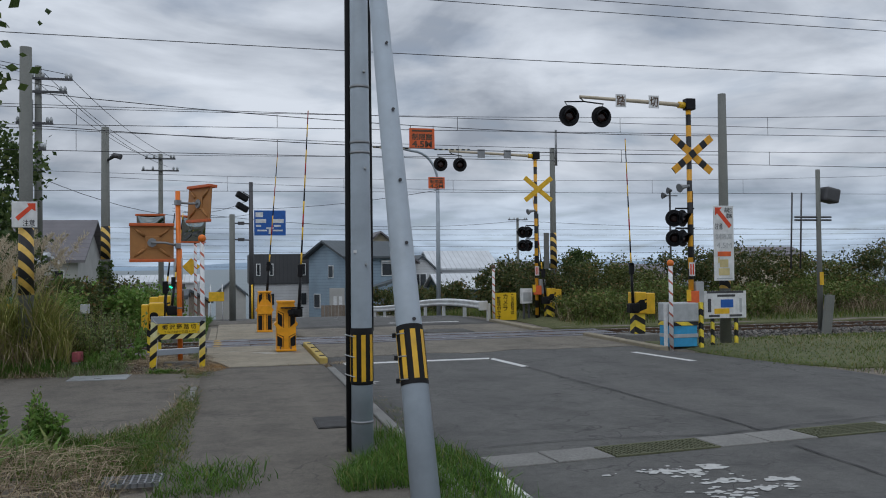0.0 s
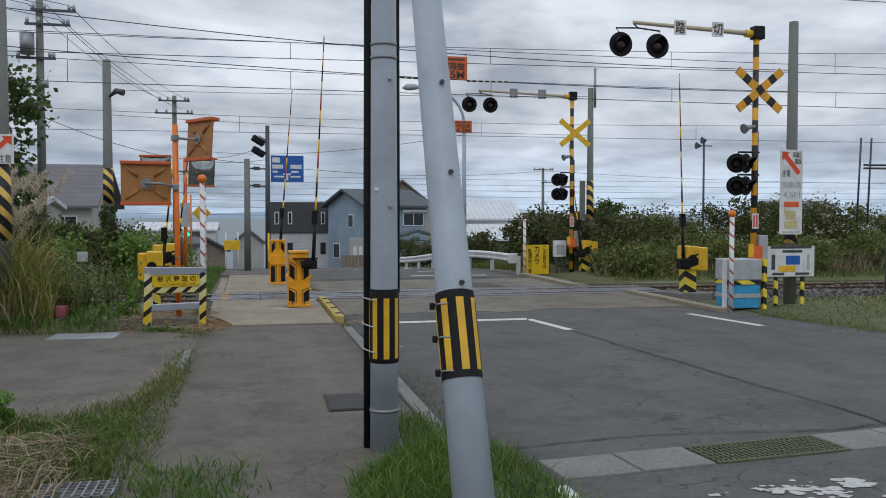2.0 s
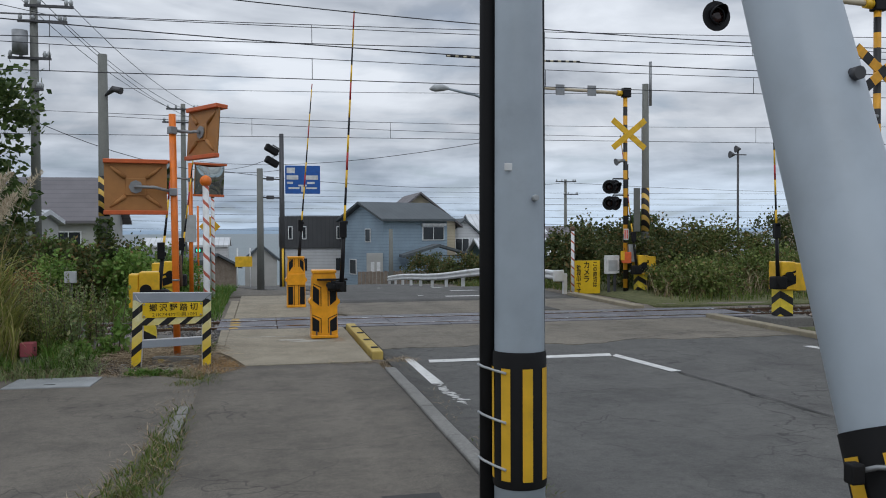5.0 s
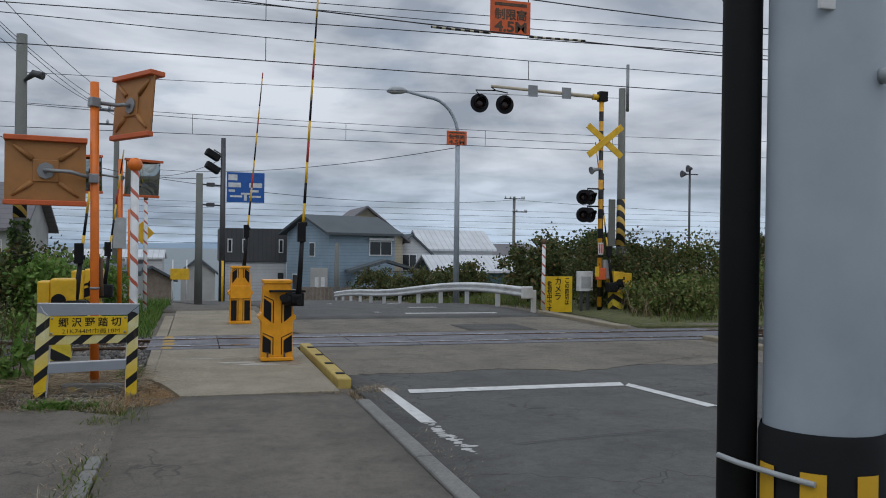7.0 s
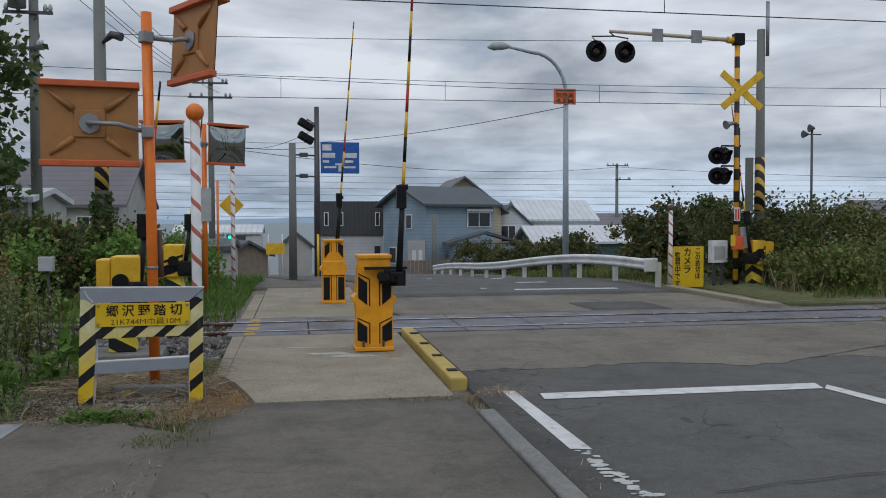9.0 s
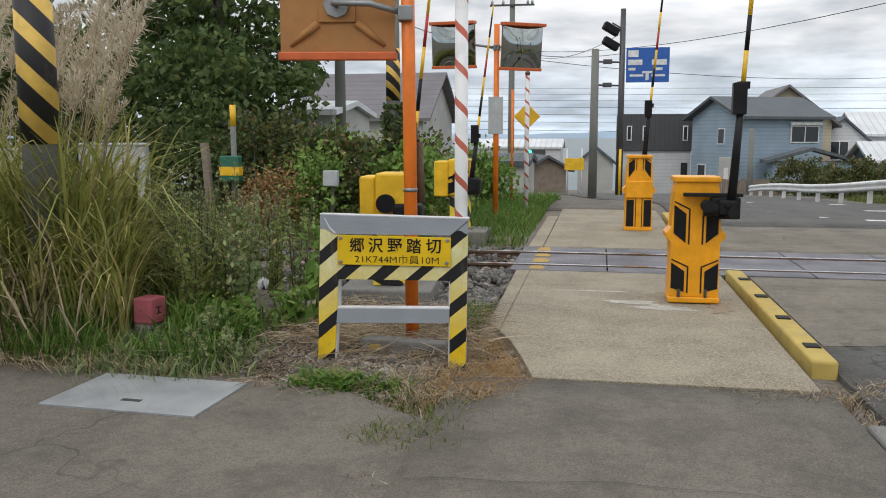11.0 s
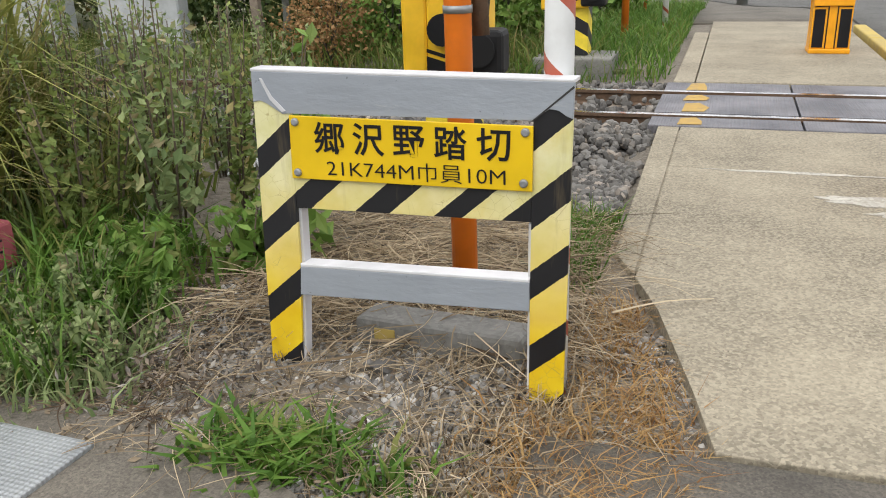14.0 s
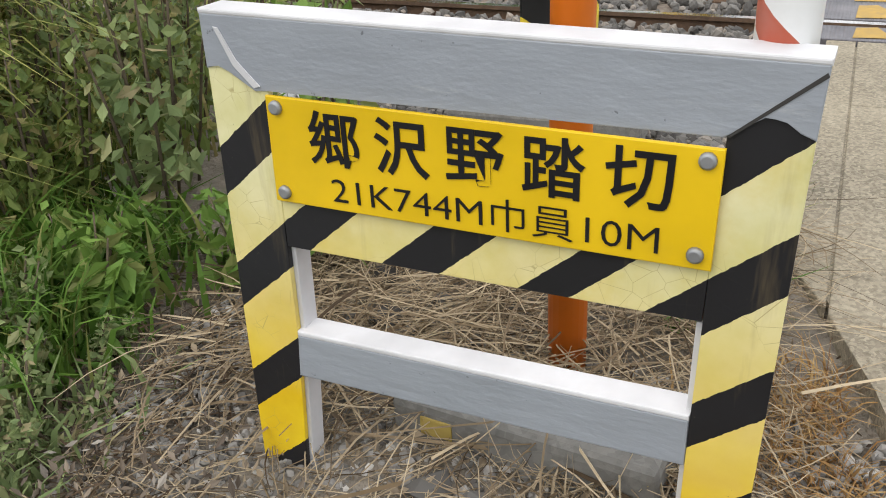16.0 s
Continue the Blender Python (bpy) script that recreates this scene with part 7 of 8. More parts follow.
tree((-4.6, 4.9, 0.2), 5, (1.9, 0.0, 3.0), (1.75, 1.0, 1.25), 50, 60, 0.2, 0.048, M_LEAF_DARK, "overhanging dark green tree beside the bank", trunk=0.09, limbs=14, shell=0.2)

for x, y, h in ((-9, -22, 3.6), (-2, -26, 4.2), (5, -24, 3.8), (12, -23, 4.0), (19, -20, 3.6)):
    tree((x, y, 0.0), 8, (0, 0, h), (4.0, 2.4, h), 70, 40, 0.6, 0.34, M_LEAF_DARK, "dark green roadside tree behind the walkway", trunk=0.18, limbs=8)

# bushes
def bush(x, y, rx, ry, h, mt, label, k=70, per=60, size=0.066):
    z = land(x, y)
    return tree((x, y, z), h, (0, 0, h * 0.48), (rx, ry, h * 0.55), k, per, 0.17, size, mt, label, "bush", 0.025, 10, 0.3, -0.9)


for i, (x, y, rx, h) in enumerate(((10.9, 27.4, 1.5, 1.85), (13.3, 27.9, 1.7, 1.75), (15.9, 27.6, 1.7, 2.1), (18.6, 27.9, 1.9, 2.3), (21.6, 27.6, 1.9, 2.05), (24.6, 28.0, 2.0, 2.3), (27.8, 27.8, 2.1, 2.15), (31.2, 28.2, 2.2, 2.4), (35, 28.5, 2.4, 2.4), (39.5, 29, 2.6, 2.5), (44, 29, 2.8, 2.5), (11.6, 25.9, 1.2, 0.95), (14.2, 26.0, 1.4, 1.15), (17.2, 26.0, 1.5, 1.05), (20.4, 26.1, 1.6, 1.25), (23.6, 26.1, 1.7, 1.1), (27, 26.2, 1.9, 1.3), (30.6, 26.4, 1.9, 1.2))):
    bush(x, y, rx, 1.3, 0.9 * h, M_LEAF_FRONT if i > 10 else (M_LEAF_BUSH, M_LEAF_HEDGE, M_LEAF_BUSH)[i % 3], ("tangled green hedge bush beyond the track", "lighter green hedge bush beyond the track", "olive green hedge bush beyond the track")[i % 3], 105, 78)
for x, y, rx, h in ((9.9, 30.5, 1.0, 1.7), (11.3, 31.8, 1.6, 1.9), (12.2, 36, 1.9, 1.75), (10.6, 40.5, 1.3, 1.5), (10.0, 45, 1.5, 1.4), (15.2, 34, 2.2, 1.7), (9.2, 50, 1.5, 1.5)):
    bush(x, y, rx, 1.2, h, M_LEAF_BUSH, "green bush behind the guard rail", 70, 55, 0.09)
for x, y, rx, h, mt in ((-2.6, 25.2, 0.7, 1.35, M_LEAF_WEED), (-4.2, 25.0, 0.9, 1.5, M_LEAF_BUSH), (-5.4, 25.6, 1.0, 1.9, M_LEAF_BUSH), (-6.9, 25.8, 1.1, 2.1, M_LEAF_DARK), (-8.6, 25.6, 1.3, 2.0, M_LEAF_BUSH), (-10.6, 25.0, 1.3, 1.6, M_LEAF_BUSH), (-3.4, 27.6, 1.0, 1.5, M_LEAF_BUSH), (-5.0, 29.0, 1.2, 1.6, M_LEAF_WEED), (-2.2, 30.0, 0.8, 1.2, M_LEAF_WEED), (-13, 24.2, 1.5, 1.8, M_LEAF_WEED)):
    bush(x, y, rx, 0.7, h, mt, "weedy green bush beyond the track", 62, 58, 0.075)
bush(-4.55, 23.5, 0.34, 0.3, 0.95, M_LEAF_AUTUMN, "dry reddish brown seeding weed bush", 30, 60, 0.04)
bush(-4.1, 24.3, 0.5, 0.4, 1.25, M_LEAF_WEED, "bright green weed bush beyond the rails", 40, 50, 0.06)

# ivy on the concrete pole
ang, zz = rng.uniform(0, 2 * np.pi, 850), rng.uniform(0, 1, 850) ** 1.3 * 1.9
rr = 0.16 + 0.2 * rng.uniform(0, 1, 850) ** 2 * (1.2 - zz / 2)
v, f = leaf_quads(np.stack([-3.6 + rr * np.cos(ang), 27.6 + rr * np.sin(ang), 1.1 * zz], 1), rng.uniform(0.05, 0.1, 850))
tagged(raw("ivy", v, f, M_LEAF_DARK), "ivy that climbs the concrete pole", "ivy", kind="stuff")


# weeds with upright leafy stems
def weed(at, h, mt, label, leaf=0.06, n_stem=5, n_leaf=46, spread=0.16):
    t = thing("weed", label, "weed", at)
    ps, ss = [], []
    for _ in range(n_stem):
        a, r = rng.uniform(0, 6.28), spread * rng.uniform(0.2, 1.3)
        hh = h * rng.uniform(0.6, 1.0)
        foot = Vector((0.25 * r * math.cos(a), 0.25 * r * math.sin(a), -0.03))
        tip = Vector((r * math.cos(a), r * math.sin(a), hh))
        mid = foot.lerp(tip, 0.5) + Vector((0, 0, 0.05 * hh))
        tubepart("stem", [tuple(foot), tuple(mid), tuple(tip)], [0.006, 0.005, 0.002], M_STEM, t, "", 5)
        for _ in range(n_leaf):
            k = rng.uniform(0.12, 1.0)
            c = foot.lerp(mid, k * 2) if k < 0.5 else mid.lerp(tip, k * 2 - 1)
            w = leaf * (1.5 - k)
            b = rng.uniform(0, 6.28)
            ps.append((c.x + w * math.cos(b), c.y + w * math.sin(b), c.z + rng.uniform(-0.02, 0.02)))
            ss.append(leaf * (1.25 - 0.75 * k) * rng.uniform(0.6, 1.2))
    v, f = leaf_quads(np.array(ps), np.array(ss), 0.8, 1.9)
    raw("leaves", v, f, mt, t)
    return t


spots = [(-1.72, 17.08, 1.02, M_LEAF_WEED, 0.078, "upright bright green leafy weed", 2), (-1.8, 17.2, 0.85, M_LEAF_WEED, 0.07, "upright bright green leafy weed", 2), (-2.2, 17.0, 0.92, M_LEAF_GREY, 0.045, "grey-green mugwort weed", 4),
         (-2.75, 17.1, 0.85, M_LEAF_GREY, 0.03, "grey-green mugwort weed", 5), (-1.78, 16.86, 0.3, M_LEAF_WEED, 0.06, "low green leafy weed", 5), (-2.05, 16.55, 0.3, M_LEAF_WEED, 0.06, "low green leafy weed", 6),
         (-2.05, 16.2, 0.28, M_LEAF_GREY, 0.04, "low grey-green weed", 6), (-2.75, 17.5, 1.2, M_LEAF_GREY, 0.03, "tall seeding mugwort weed", 6), (-3.0, 16.9, 0.9, M_LEAF_GREY, 0.03, "grey-green mugwort weed", 6),
         (-2.15, 16.35, 0.3, M_LEAF_GREY, 0.035, "low grey-green weed", 7), (-2.5, 17.9, 1.0, M_LEAF_GREY, 0.03, "grey-green mugwort weed", 5),
         (-3.0, 17.6, 1.05, M_LEAF_GREY, 0.032, "seeding mugwort weed", 7), (-3.3, 18.3, 1.1, M_LEAF_GREY, 0.032, "seeding mugwort weed", 7), (-2.5, 18.3, 0.95, M_LEAF_GREY, 0.032, "grey-green mugwort weed", 7), (-2.9, 18.7, 1.0, M_LEAF_GREY, 0.032, "grey-green mugwort weed", 7), (-2.6, 17.6, 0.95, M_LEAF_GREY, 0.032, "grey-green mugwort weed", 7), (-2.95, 18.0, 0.9, M_LEAF_GREY, 0.032, "grey-green mugwort weed", 6), (-3.6, 17.9, 1.1, M_LEAF_GREY, 0.032, "grey-green mugwort weed", 7),
         (-2.0, 9.75, 0.62, M_LEAF_WEED, 0.06, "young green shrub weed", 8), (-2.1, 17.35, 1.05, M_LEAF_OLIVE, 0.034, "feathery olive seeding weed", 5), (-2.35, 17.25, 1.15, M_LEAF_OLIVE, 0.034, "feathery olive seeding weed", 5), (-2.0, 17.6, 1.0, M_LEAF_GREY, 0.04, "grey-green mugwort weed", 4), (-2.45, 16.75, 0.8, M_LEAF_OLIVE, 0.034, "feathery olive seeding weed", 5), (-1.75, 9.6, 0.5, M_LEAF_WEED, 0.06, "young green shrub weed", 8), (-2.3, 9.5, 0.6, M_LEAF_WEED, 0.065, "green shrub weed", 8), (-2.6, 8.9, 0.5, M_LEAF_WEED, 0.07, "green shrub weed", 8)]
for x, y, h, mt, lf, lab, ns in spots:
    weed((x, y, land(x, y)), h, mt, lab + " beside the track", lf, ns, 42 if mt is M_LEAF_WEED else 70, 0.2 if h > 0.5 else 0.16)

for _ in range(16):
    x, y = rng.uniform(-2.4, -1.78), rng.uniform(15.9, 16.45)
    weed((x, y, land(x, y)), rng.uniform(0.12, 0.24), M_LEAF_GREY, "low feathery grey-green weed at the yard edge", 0.022, 6, 60, 0.14)
for x, y, h in ((-2.5, 16.95, 0.9), (-2.85, 17.25, 1.1), (-3.3, 17.1, 1.0)):
    weed((x, y, land(x, y)), h, M_LEAF_OLIVE, "dark olive seeding weed beside the track", 0.03, 6, 75, 0.24)

for x, y, h in ((-2.75, 7.35, 0.45), (-2.4, 7.0, 0.35), (-2.95, 7.9, 0.55), (-2.2, 7.75, 0.32), (-2.65, 8.3, 0.5)):
    weed((x, y, land(x, y)), h, M_LEAF_WEED, "broad-leaved green plant on the near bank", 0.085, 7, 26, 0.3)

# tall reed grass with plumes
n_reed = 300
cy_ = rng.uniform(16.5, 19.2, n_reed)
cx_ = -2.4 - 0.95 * (cy_ - 16) - rng.uniform(0, 1, n_reed) ** 1.3 * 4.2
pick = rng.integers(0, n_reed, 8200)
rx_, ry_ = cx_[pick] + rng.normal(0, 0.07, 8200), cy_[pick] + rng.normal(0, 0.07, 8200)
tall = rng.uniform(1.05, 2.0, n_reed)[pick] * rng.uniform(0.55, 1.05, 8200)
arching(on_land(rx_, ry_), tall, rng.uniform(0.012, 0.026, 8200), rng.uniform(0.3, 1.0, 8200), "tall_grass", M_GRASS_TALL, "tall arching yellow-green reed grass on the bank")
patch("tall_grass", M_GRASS_TALL, "yellow-green reed grass further along the bank", -14, -7, 16.2, 19.3, 4500, 0.8, 1.7, 0.022, (0.15, 0.75))
patch("tall_grass", M_STRAW, "dead straw-coloured reed grass", -6.5, -2.6, 16.0, 18.8, 2400, 0.4, 1.4, 0.014, (0.3, 0.95), lambda x, y: x < -2.7 - 0.95 * (y - 16))
patch("tall_grass", M_GRASS, "green grass at the foot of the reeds", -7, -1.75, 15.95, 17.6, 5200, 0.12, 0.42, 0.014, (0.2, 0.9), lambda x, y: x < -2.35 - 0.3 * smooth(16.35, 15.9, y) and (x + 2.5) ** 2 + (y - 16.2) ** 2 > 0.12)
n_lo = 5200
ly_ = rng.uniform(16.3, 17.7, n_lo)
lx_ = -2.72 - 0.45 * (ly_ - 16.3) - rng.uniform(0, 1, n_lo) ** 1.4 * 4.0
arching(on_land(lx_, ly_), rng.uniform(0.6, 1.35, n_lo), rng.uniform(0.012, 0.024, n_lo), rng.uniform(0.5, 1.1, n_lo), "tall_grass", M_GRASS_TALL, "drooping yellow-green reed leaves along the yard")
n_lo = 620
ly_, lx_ = rng.uniform(16.55, 17.4, n_lo), -3.2 - rng.uniform(0, 1, n_lo) ** 1.3 * 1.8
arching(on_land(lx_, ly_), rng.uniform(1.3, 2.4, n_lo), rng.uniform(0.016, 0.034, n_lo), rng.uniform(0.6, 1.2, n_lo), "tall_grass", M_GRASS_TALL, "tallest reed leaves behind the boundary post")
n_lo = 1500
ly_ = rng.uniform(15.95, 16.5, n_lo)
lx_ = rng.uniform(-3.9, -1.95, n_lo)
ok = (lx_ + 2.62) ** 2 + (ly_ - 16.3) ** 2 > 0.05
arching(on_land(lx_[ok], ly_[ok]), rng.uniform(0.18, 0.45, n_lo)[ok], rng.uniform(0.008, 0.016, n_lo)[ok], rng.uniform(0.5, 1.1, n_lo)[ok], "tall_grass", M_GRASS_LUSH, "drooping green grass round the boundary post")
pv, pf = [], []
stalks = bmesh.new()
for _ in range(74):
    y = rng.uniform(16.5, 18.3)
    x = rng.uniform(-5.6, -3.05 - 0.7 * (y - 16.5))
    h = rng.uniform(1.6, 2.6)
    a, ln_ = rng.uniform(-0.6, 0.9), rng.uniform(0.1, 0.4)
    d = Vector((math.cos(a) * ln_, math.sin(a) * ln_, 1)).normalized()
    z0 = land(x, y)
    foot, top = Vector((x, y, z0)), Vector((x, y, z0)) + d * h
    tube(stalks, [tuple(foot), tuple(foot.lerp(top, 0.6)), tuple(top)], [0.005, 0.004, 0.002], 4)
    n = 150
    k = rng.uniform(0, 1, n)
    droop = Vector((math.cos(a), math.sin(a), -0.2)) * 0.12
    for q in k:
        c = top - d * (0.36 * q) + droop * (1 - q) ** 2
        w = 0.045 * (0.35 + math.sin(q * 2.6))
        o = rng.normal(0, 1, 3) * w
        i = len(pv)
        e = Vector(o) + d * 0.05
        pv += [tuple(c), tuple(c + e * 0.6 + Vector((0.005, 0, 0.002))), tuple(c + e), tuple(c + e * 0.6 - Vector((0.005, 0, 0.002)))]
        pf.append((i, i + 1, i + 2, i + 3))
tagged(finish("reed_stalks", stalks, M_STRAW), "thin straw-coloured reed stalks", "reeds", kind="stuff")
tagged(raw("reed_plumes", np.array(pv), pf, M_PLUME), "feathery cream reed plumes", "reeds", kind="stuff")

patch("tall_grass", M_GRASS_TALL, "dense yellow-green grass on the bank", -6.5, -2.5, 16.9, 19.0, 4500, 0.3, 0.75, 0.016, (0.3, 0.9), lambda x, y: x < -2.5 - 0.35 * (y - 16.9))
patch("tall_grass", M_LEAF_GREY, "dense grey-green weeds on the bank", -6.0, -2.2, 16.7, 18.6, 2200, 0.2, 0.6, 0.018, (0.3, 0.9), lambda x, y: x < -2.55 - 0.5 * (y - 16.7))
# low grass
patch("dead_grass", M_STRAW, "dry weeds at the kerb's corner", 1.0, 2.2, 15.95, 16.5, 2200, 0.03, 0.15, 0.006, (0.5, 1.6), lambda x, y: y < 16.2 or x > 1.9, 0.06)
patch("dead_grass", M_STRAW, "flattened straw along the yard edge", -5.5, -2.2, 15.78, 15.98, 700, 0.1, 0.35, 0.006, (1.2, 2.2))
patch("grass", M_GRASS_LUSH, "bright green grass round the grey poles", 1.45, 2.3, 5.4, 9.3, 5200, 0.08, 0.3, 0.011, (0.2, 0.9), lambda x, y: x < 1.75 + 0.5 * smooth(9.4, 7.5, y) and (x - 1.27) ** 2 + (y - 8.34) ** 2 > 0.02)
patch("grass", M_GRASS_LUSH, "lush grass tuft before the grey pole", 0.9, 1.75, 6.9, 8.3, 3600, 0.1, 0.3, 0.011, (0.2, 0.9), lambda x, y: x > 1.5 - 0.6 * smooth(8.5, 7.4, y))
patch("grass", M_GRASS, "grass strip between kerb and road", 1.9, 2.14, 8.5, 13.0, 1500, 0.03, 0.12, 0.009, (0.3, 1.0), lambda x, y: rng.uniform() < smooth(13, 9, y))
patch("grass", M_STRAW, "dry weeds along the kerb", 1.84, 2.1, 9.0, 16.4, 1800, 0.02, 0.1, 0.007, (0.4, 1.2), None, 0.06)
patch("grass", M_GRASS_LUSH, "green grass tuft at the walkway edge", -0.5, 0.2, 7.1, 8.1, 1500, 0.06, 0.24, 0.011, (0.3, 0.9), None, 0.09)
patch("grass", M_GRASS, "grass along the walkway edge", -1.1, -0.36, 8.0, 13.6, 9500, 0.04, 0.17, 0.011, (0.3, 1.0), lambda x, y: x < -0.4 and x > -0.68 - 0.5 * smooth(11.5, 8.6, y) and rng.uniform() < 0.25 + 0.9 * smooth(13.6, 10.5, y))
patch("grass", M_STRAW, "dry grass along the walkway edge", -0.8, -0.4, 10.0, 15.6, 1700, 0.02, 0.1, 0.007, (0.4, 1.2), None, 0.07)
patch("grass", M_GRASS, "grass on the near bank", -3.6, -0.7, 5.4, 9.8, 6000, 0.06, 0.24, 0.011, (0.3, 1.0), None, 0.14)
RIM = [(-0.48, 12.6), (-0.52, 11.6), (-0.72, 10.8), (-1.07, 10.0), (-1.6, 9.78), (-2.6, 9.98), (-4.0, 10.38)]


def off_rim(x, y):
    """How far a place lies from the yard's broken near rim."""
    best = 9.0
    for (ax, ay), (bx_, by_) in zip(RIM, RIM[1:]):
        t = min(1.0, max(0.0, ((x - ax) * (bx_ - ax) + (y - ay) * (by_ - ay)) / ((bx_ - ax) ** 2 + (by_ - ay) ** 2)))
        best = min(best, math.hypot(x - ax - t * (bx_ - ax), y - ay - t * (by_ - ay)))
    return best


patch("grass", M_GRASS, "ragged grass along the broken edge of the yard", -3.9, -0.4, 9.3, 12.6, 15000, 0.04, 0.2, 0.011, (0.3, 1.1), lambda x, y: off_rim(x, y) < 0.12 + 0.22 * abs(noise.noise((x * 2.2, y * 2.2, 5))))
patch("dead_grass", M_STRAW, "dry grass along the broken edge of the yard", -3.9, -0.4, 9.2, 12.6, 7000, 0.04, 0.2, 0.007, (0.6, 1.6), lambda x, y: off_rim(x, y) < 0.26)
patch("grass", M_GRASS_LUSH, "fresh grass below the yard's edge", -2.4, -0.45, 8.3, 10.0, 5200, 0.05, 0.2, 0.011, (0.3, 1.0), lambda x, y: x < -0.5 - 0.2 * smooth(9.0, 10.0, y), 0.12)
patch("dead_grass", M_STRAW, "dead straw on the near bank", -3.6, -0.9, 5.2, 9.2, 4200, 0.08, 0.36, 0.007, (0.9, 2.0))
patch("fern", M_LEAF_WEED, "fern and leafy growth on the near bank", -3.6, -1.9, 7.2, 9.5, 1600, 0.12, 0.42, 0.035, (0.6, 1.4), None, 0.12)
patch("grass", M_GRASS, "short grass verge beside the track", 9.4, 24, 11.5, 18.6, 26000, 0.05, 0.15, 0.014, (0.3, 1.0), lambda x, y: x > 10.45 - 1.2 * smooth(11.7, 14, y) and not (8.9 < x < 10.2 and y > 16))
patch("grass", M_STRAW, "dry tufts in the verge", 10.0, 24, 12.0, 18.6, 2600, 0.04, 0.14, 0.01, (0.5, 1.2), lambda x, y: x > 10.3)
patch("grass", M_GRASS, "grass beyond the track beside the road", 8.55, 12, 27.2, 42, 6500, 0.1, 0.45, 0.02, (0.3, 0.9), lambda x, y: x > 8.6 - 1.9 * smooth(27, 48, y) + 0.25)
patch("grass", M_GRASS, "weeds at the foot of the hedge", 10.2, 45, 24.0, 27.0, 12000, 0.1, 0.5, 0.022, (0.3, 0.9))
patch("grass", M_STRAW, "dry brown stalks in the hedge foot", 10.3, 40, 24.9, 26.6, 6500, 0.4, 1.25, 0.014, (0.3, 0.9))
patch("grass", M_GRASS_LUSH, "green grass beside the far walkway", -2.2, -0.6, 23.0, 34, 6500, 0.12, 0.42, 0.016, (0.3, 0.9), lambda x, y: x < -0.55)
patch("grass", M_GRASS, "weeds along the far side of the track", -14, -1.9, 22.9, 25.0, 9000, 0.15, 0.65, 0.018, (0.3, 0.9))
patch("grass", M_GRASS_LUSH, "green grass along the concrete slab", -0.70, -0.46, 17.1, 18.15, 750, 0.06, 0.22, 0.009, (0.3, 0.9))
patch("grass", M_GRASS, "grass tuft before the frame", -0.75, -0.32, 14.95, 15.75, 700, 0.04, 0.15, 0.007, (0.4, 1.0), None, 0.07)
patch("grass", M_GRASS_LUSH, "broad green grass tuft before the name board", -1.32, -0.8, 15.74, 15.98, 520, 0.06, 0.18, 0.021, (0.7, 1.3), None, 0.06)
patch("grass", M_LEAF_GREY, "low grey-green weeds along the yard edge", -2.9, -1.8, 15.85, 16.3, 1500, 0.05, 0.24, 0.014, (0.3, 1.0), None, 0.1)
patch("grass", M_GRASS_LUSH, "lush green blades beside the name board", -2.6, -1.85, 16.3, 16.9, 800, 0.1, 0.3, 0.018, (0.4, 1.0), None, 0.08)
patch("grass", M_GRASS, "weeds at the joint of the slab", -0.1, 1.7, 16.08, 16.18, 380, 0.015, 0.06, 0.006, (0.4, 1.2), None, 0.05)
patch("grass", M_GRASS, "small weeds beside the rail", 1.25, 1.7, 20.26, 20.34, 160, 0.03, 0.1, 0.007, (0.4, 1.2))
patch("dead_grass", M_DRYRED, "dry reddish weeds beside the name board", -0.5, 0.0, 15.6, 17.1, 4200, 0.03, 0.14, 0.006, (0.6, 1.8), lambda x, y: x < 0.0 - 0.25 * smooth(16.2, 17.0, y) - 0.2 * smooth(16.1, 15.6, y), 0.07)
patch("dead_grass", M_STRAW, "dry grass round the frame's leg", -0.75, -0.3, 15.6, 16.5, 800, 0.05, 0.17, 0.006, (0.5, 1.5), None, 0.06)


# straw lying on the ground behind and before the name board
def strewn(name, label, x0, x1, y0, y1, n, l0, l1, r, mt, z=0.015, stack=0.08):
    v, f = [], []
    for _ in range(n):
        x, y = rng.uniform(x0, x1), rng.uniform(y0, y1)
        a, L, bend = rng.uniform(0, 6.28), rng.uniform(l0, l1), rng.uniform(-1.4, 1.4)
        zz = land(x, y) + z + rng.uniform(0, 1) ** 2 * stack
        pts = []
        for i in range(5):
            pts.append((x, y, max(land(x, y) + 0.004, zz + 0.05 * math.sin(i * 0.8) * L)))
            x, y = x + math.cos(a) * L / 4, y + math.sin(a) * L / 4
            a += bend / 4
        w = r * rng.uniform(0.6, 1.4)
        b = len(v)
        for i, p in enumerate(pts):
            k = w * (1 - 0.15 * i)
            v += [(p[0] - k * math.sin(a), p[1] + k * math.cos(a), p[2]), (p[0] + k * math.sin(a), p[1] - k * math.cos(a), p[2] + k * 0.5), (p[0], p[1], p[2] + k * 1.2)]
        for i in range(4):
            for s in range(3):
                f.append((b + 3 * i + s, b + 3 * i + (s + 1) % 3, b + 3 * i + 3 + (s + 1) % 3, b + 3 * i + 3 + s))
    return tagged(raw(name, np.array(v), f, mt), label, "straw", kind="stuff")


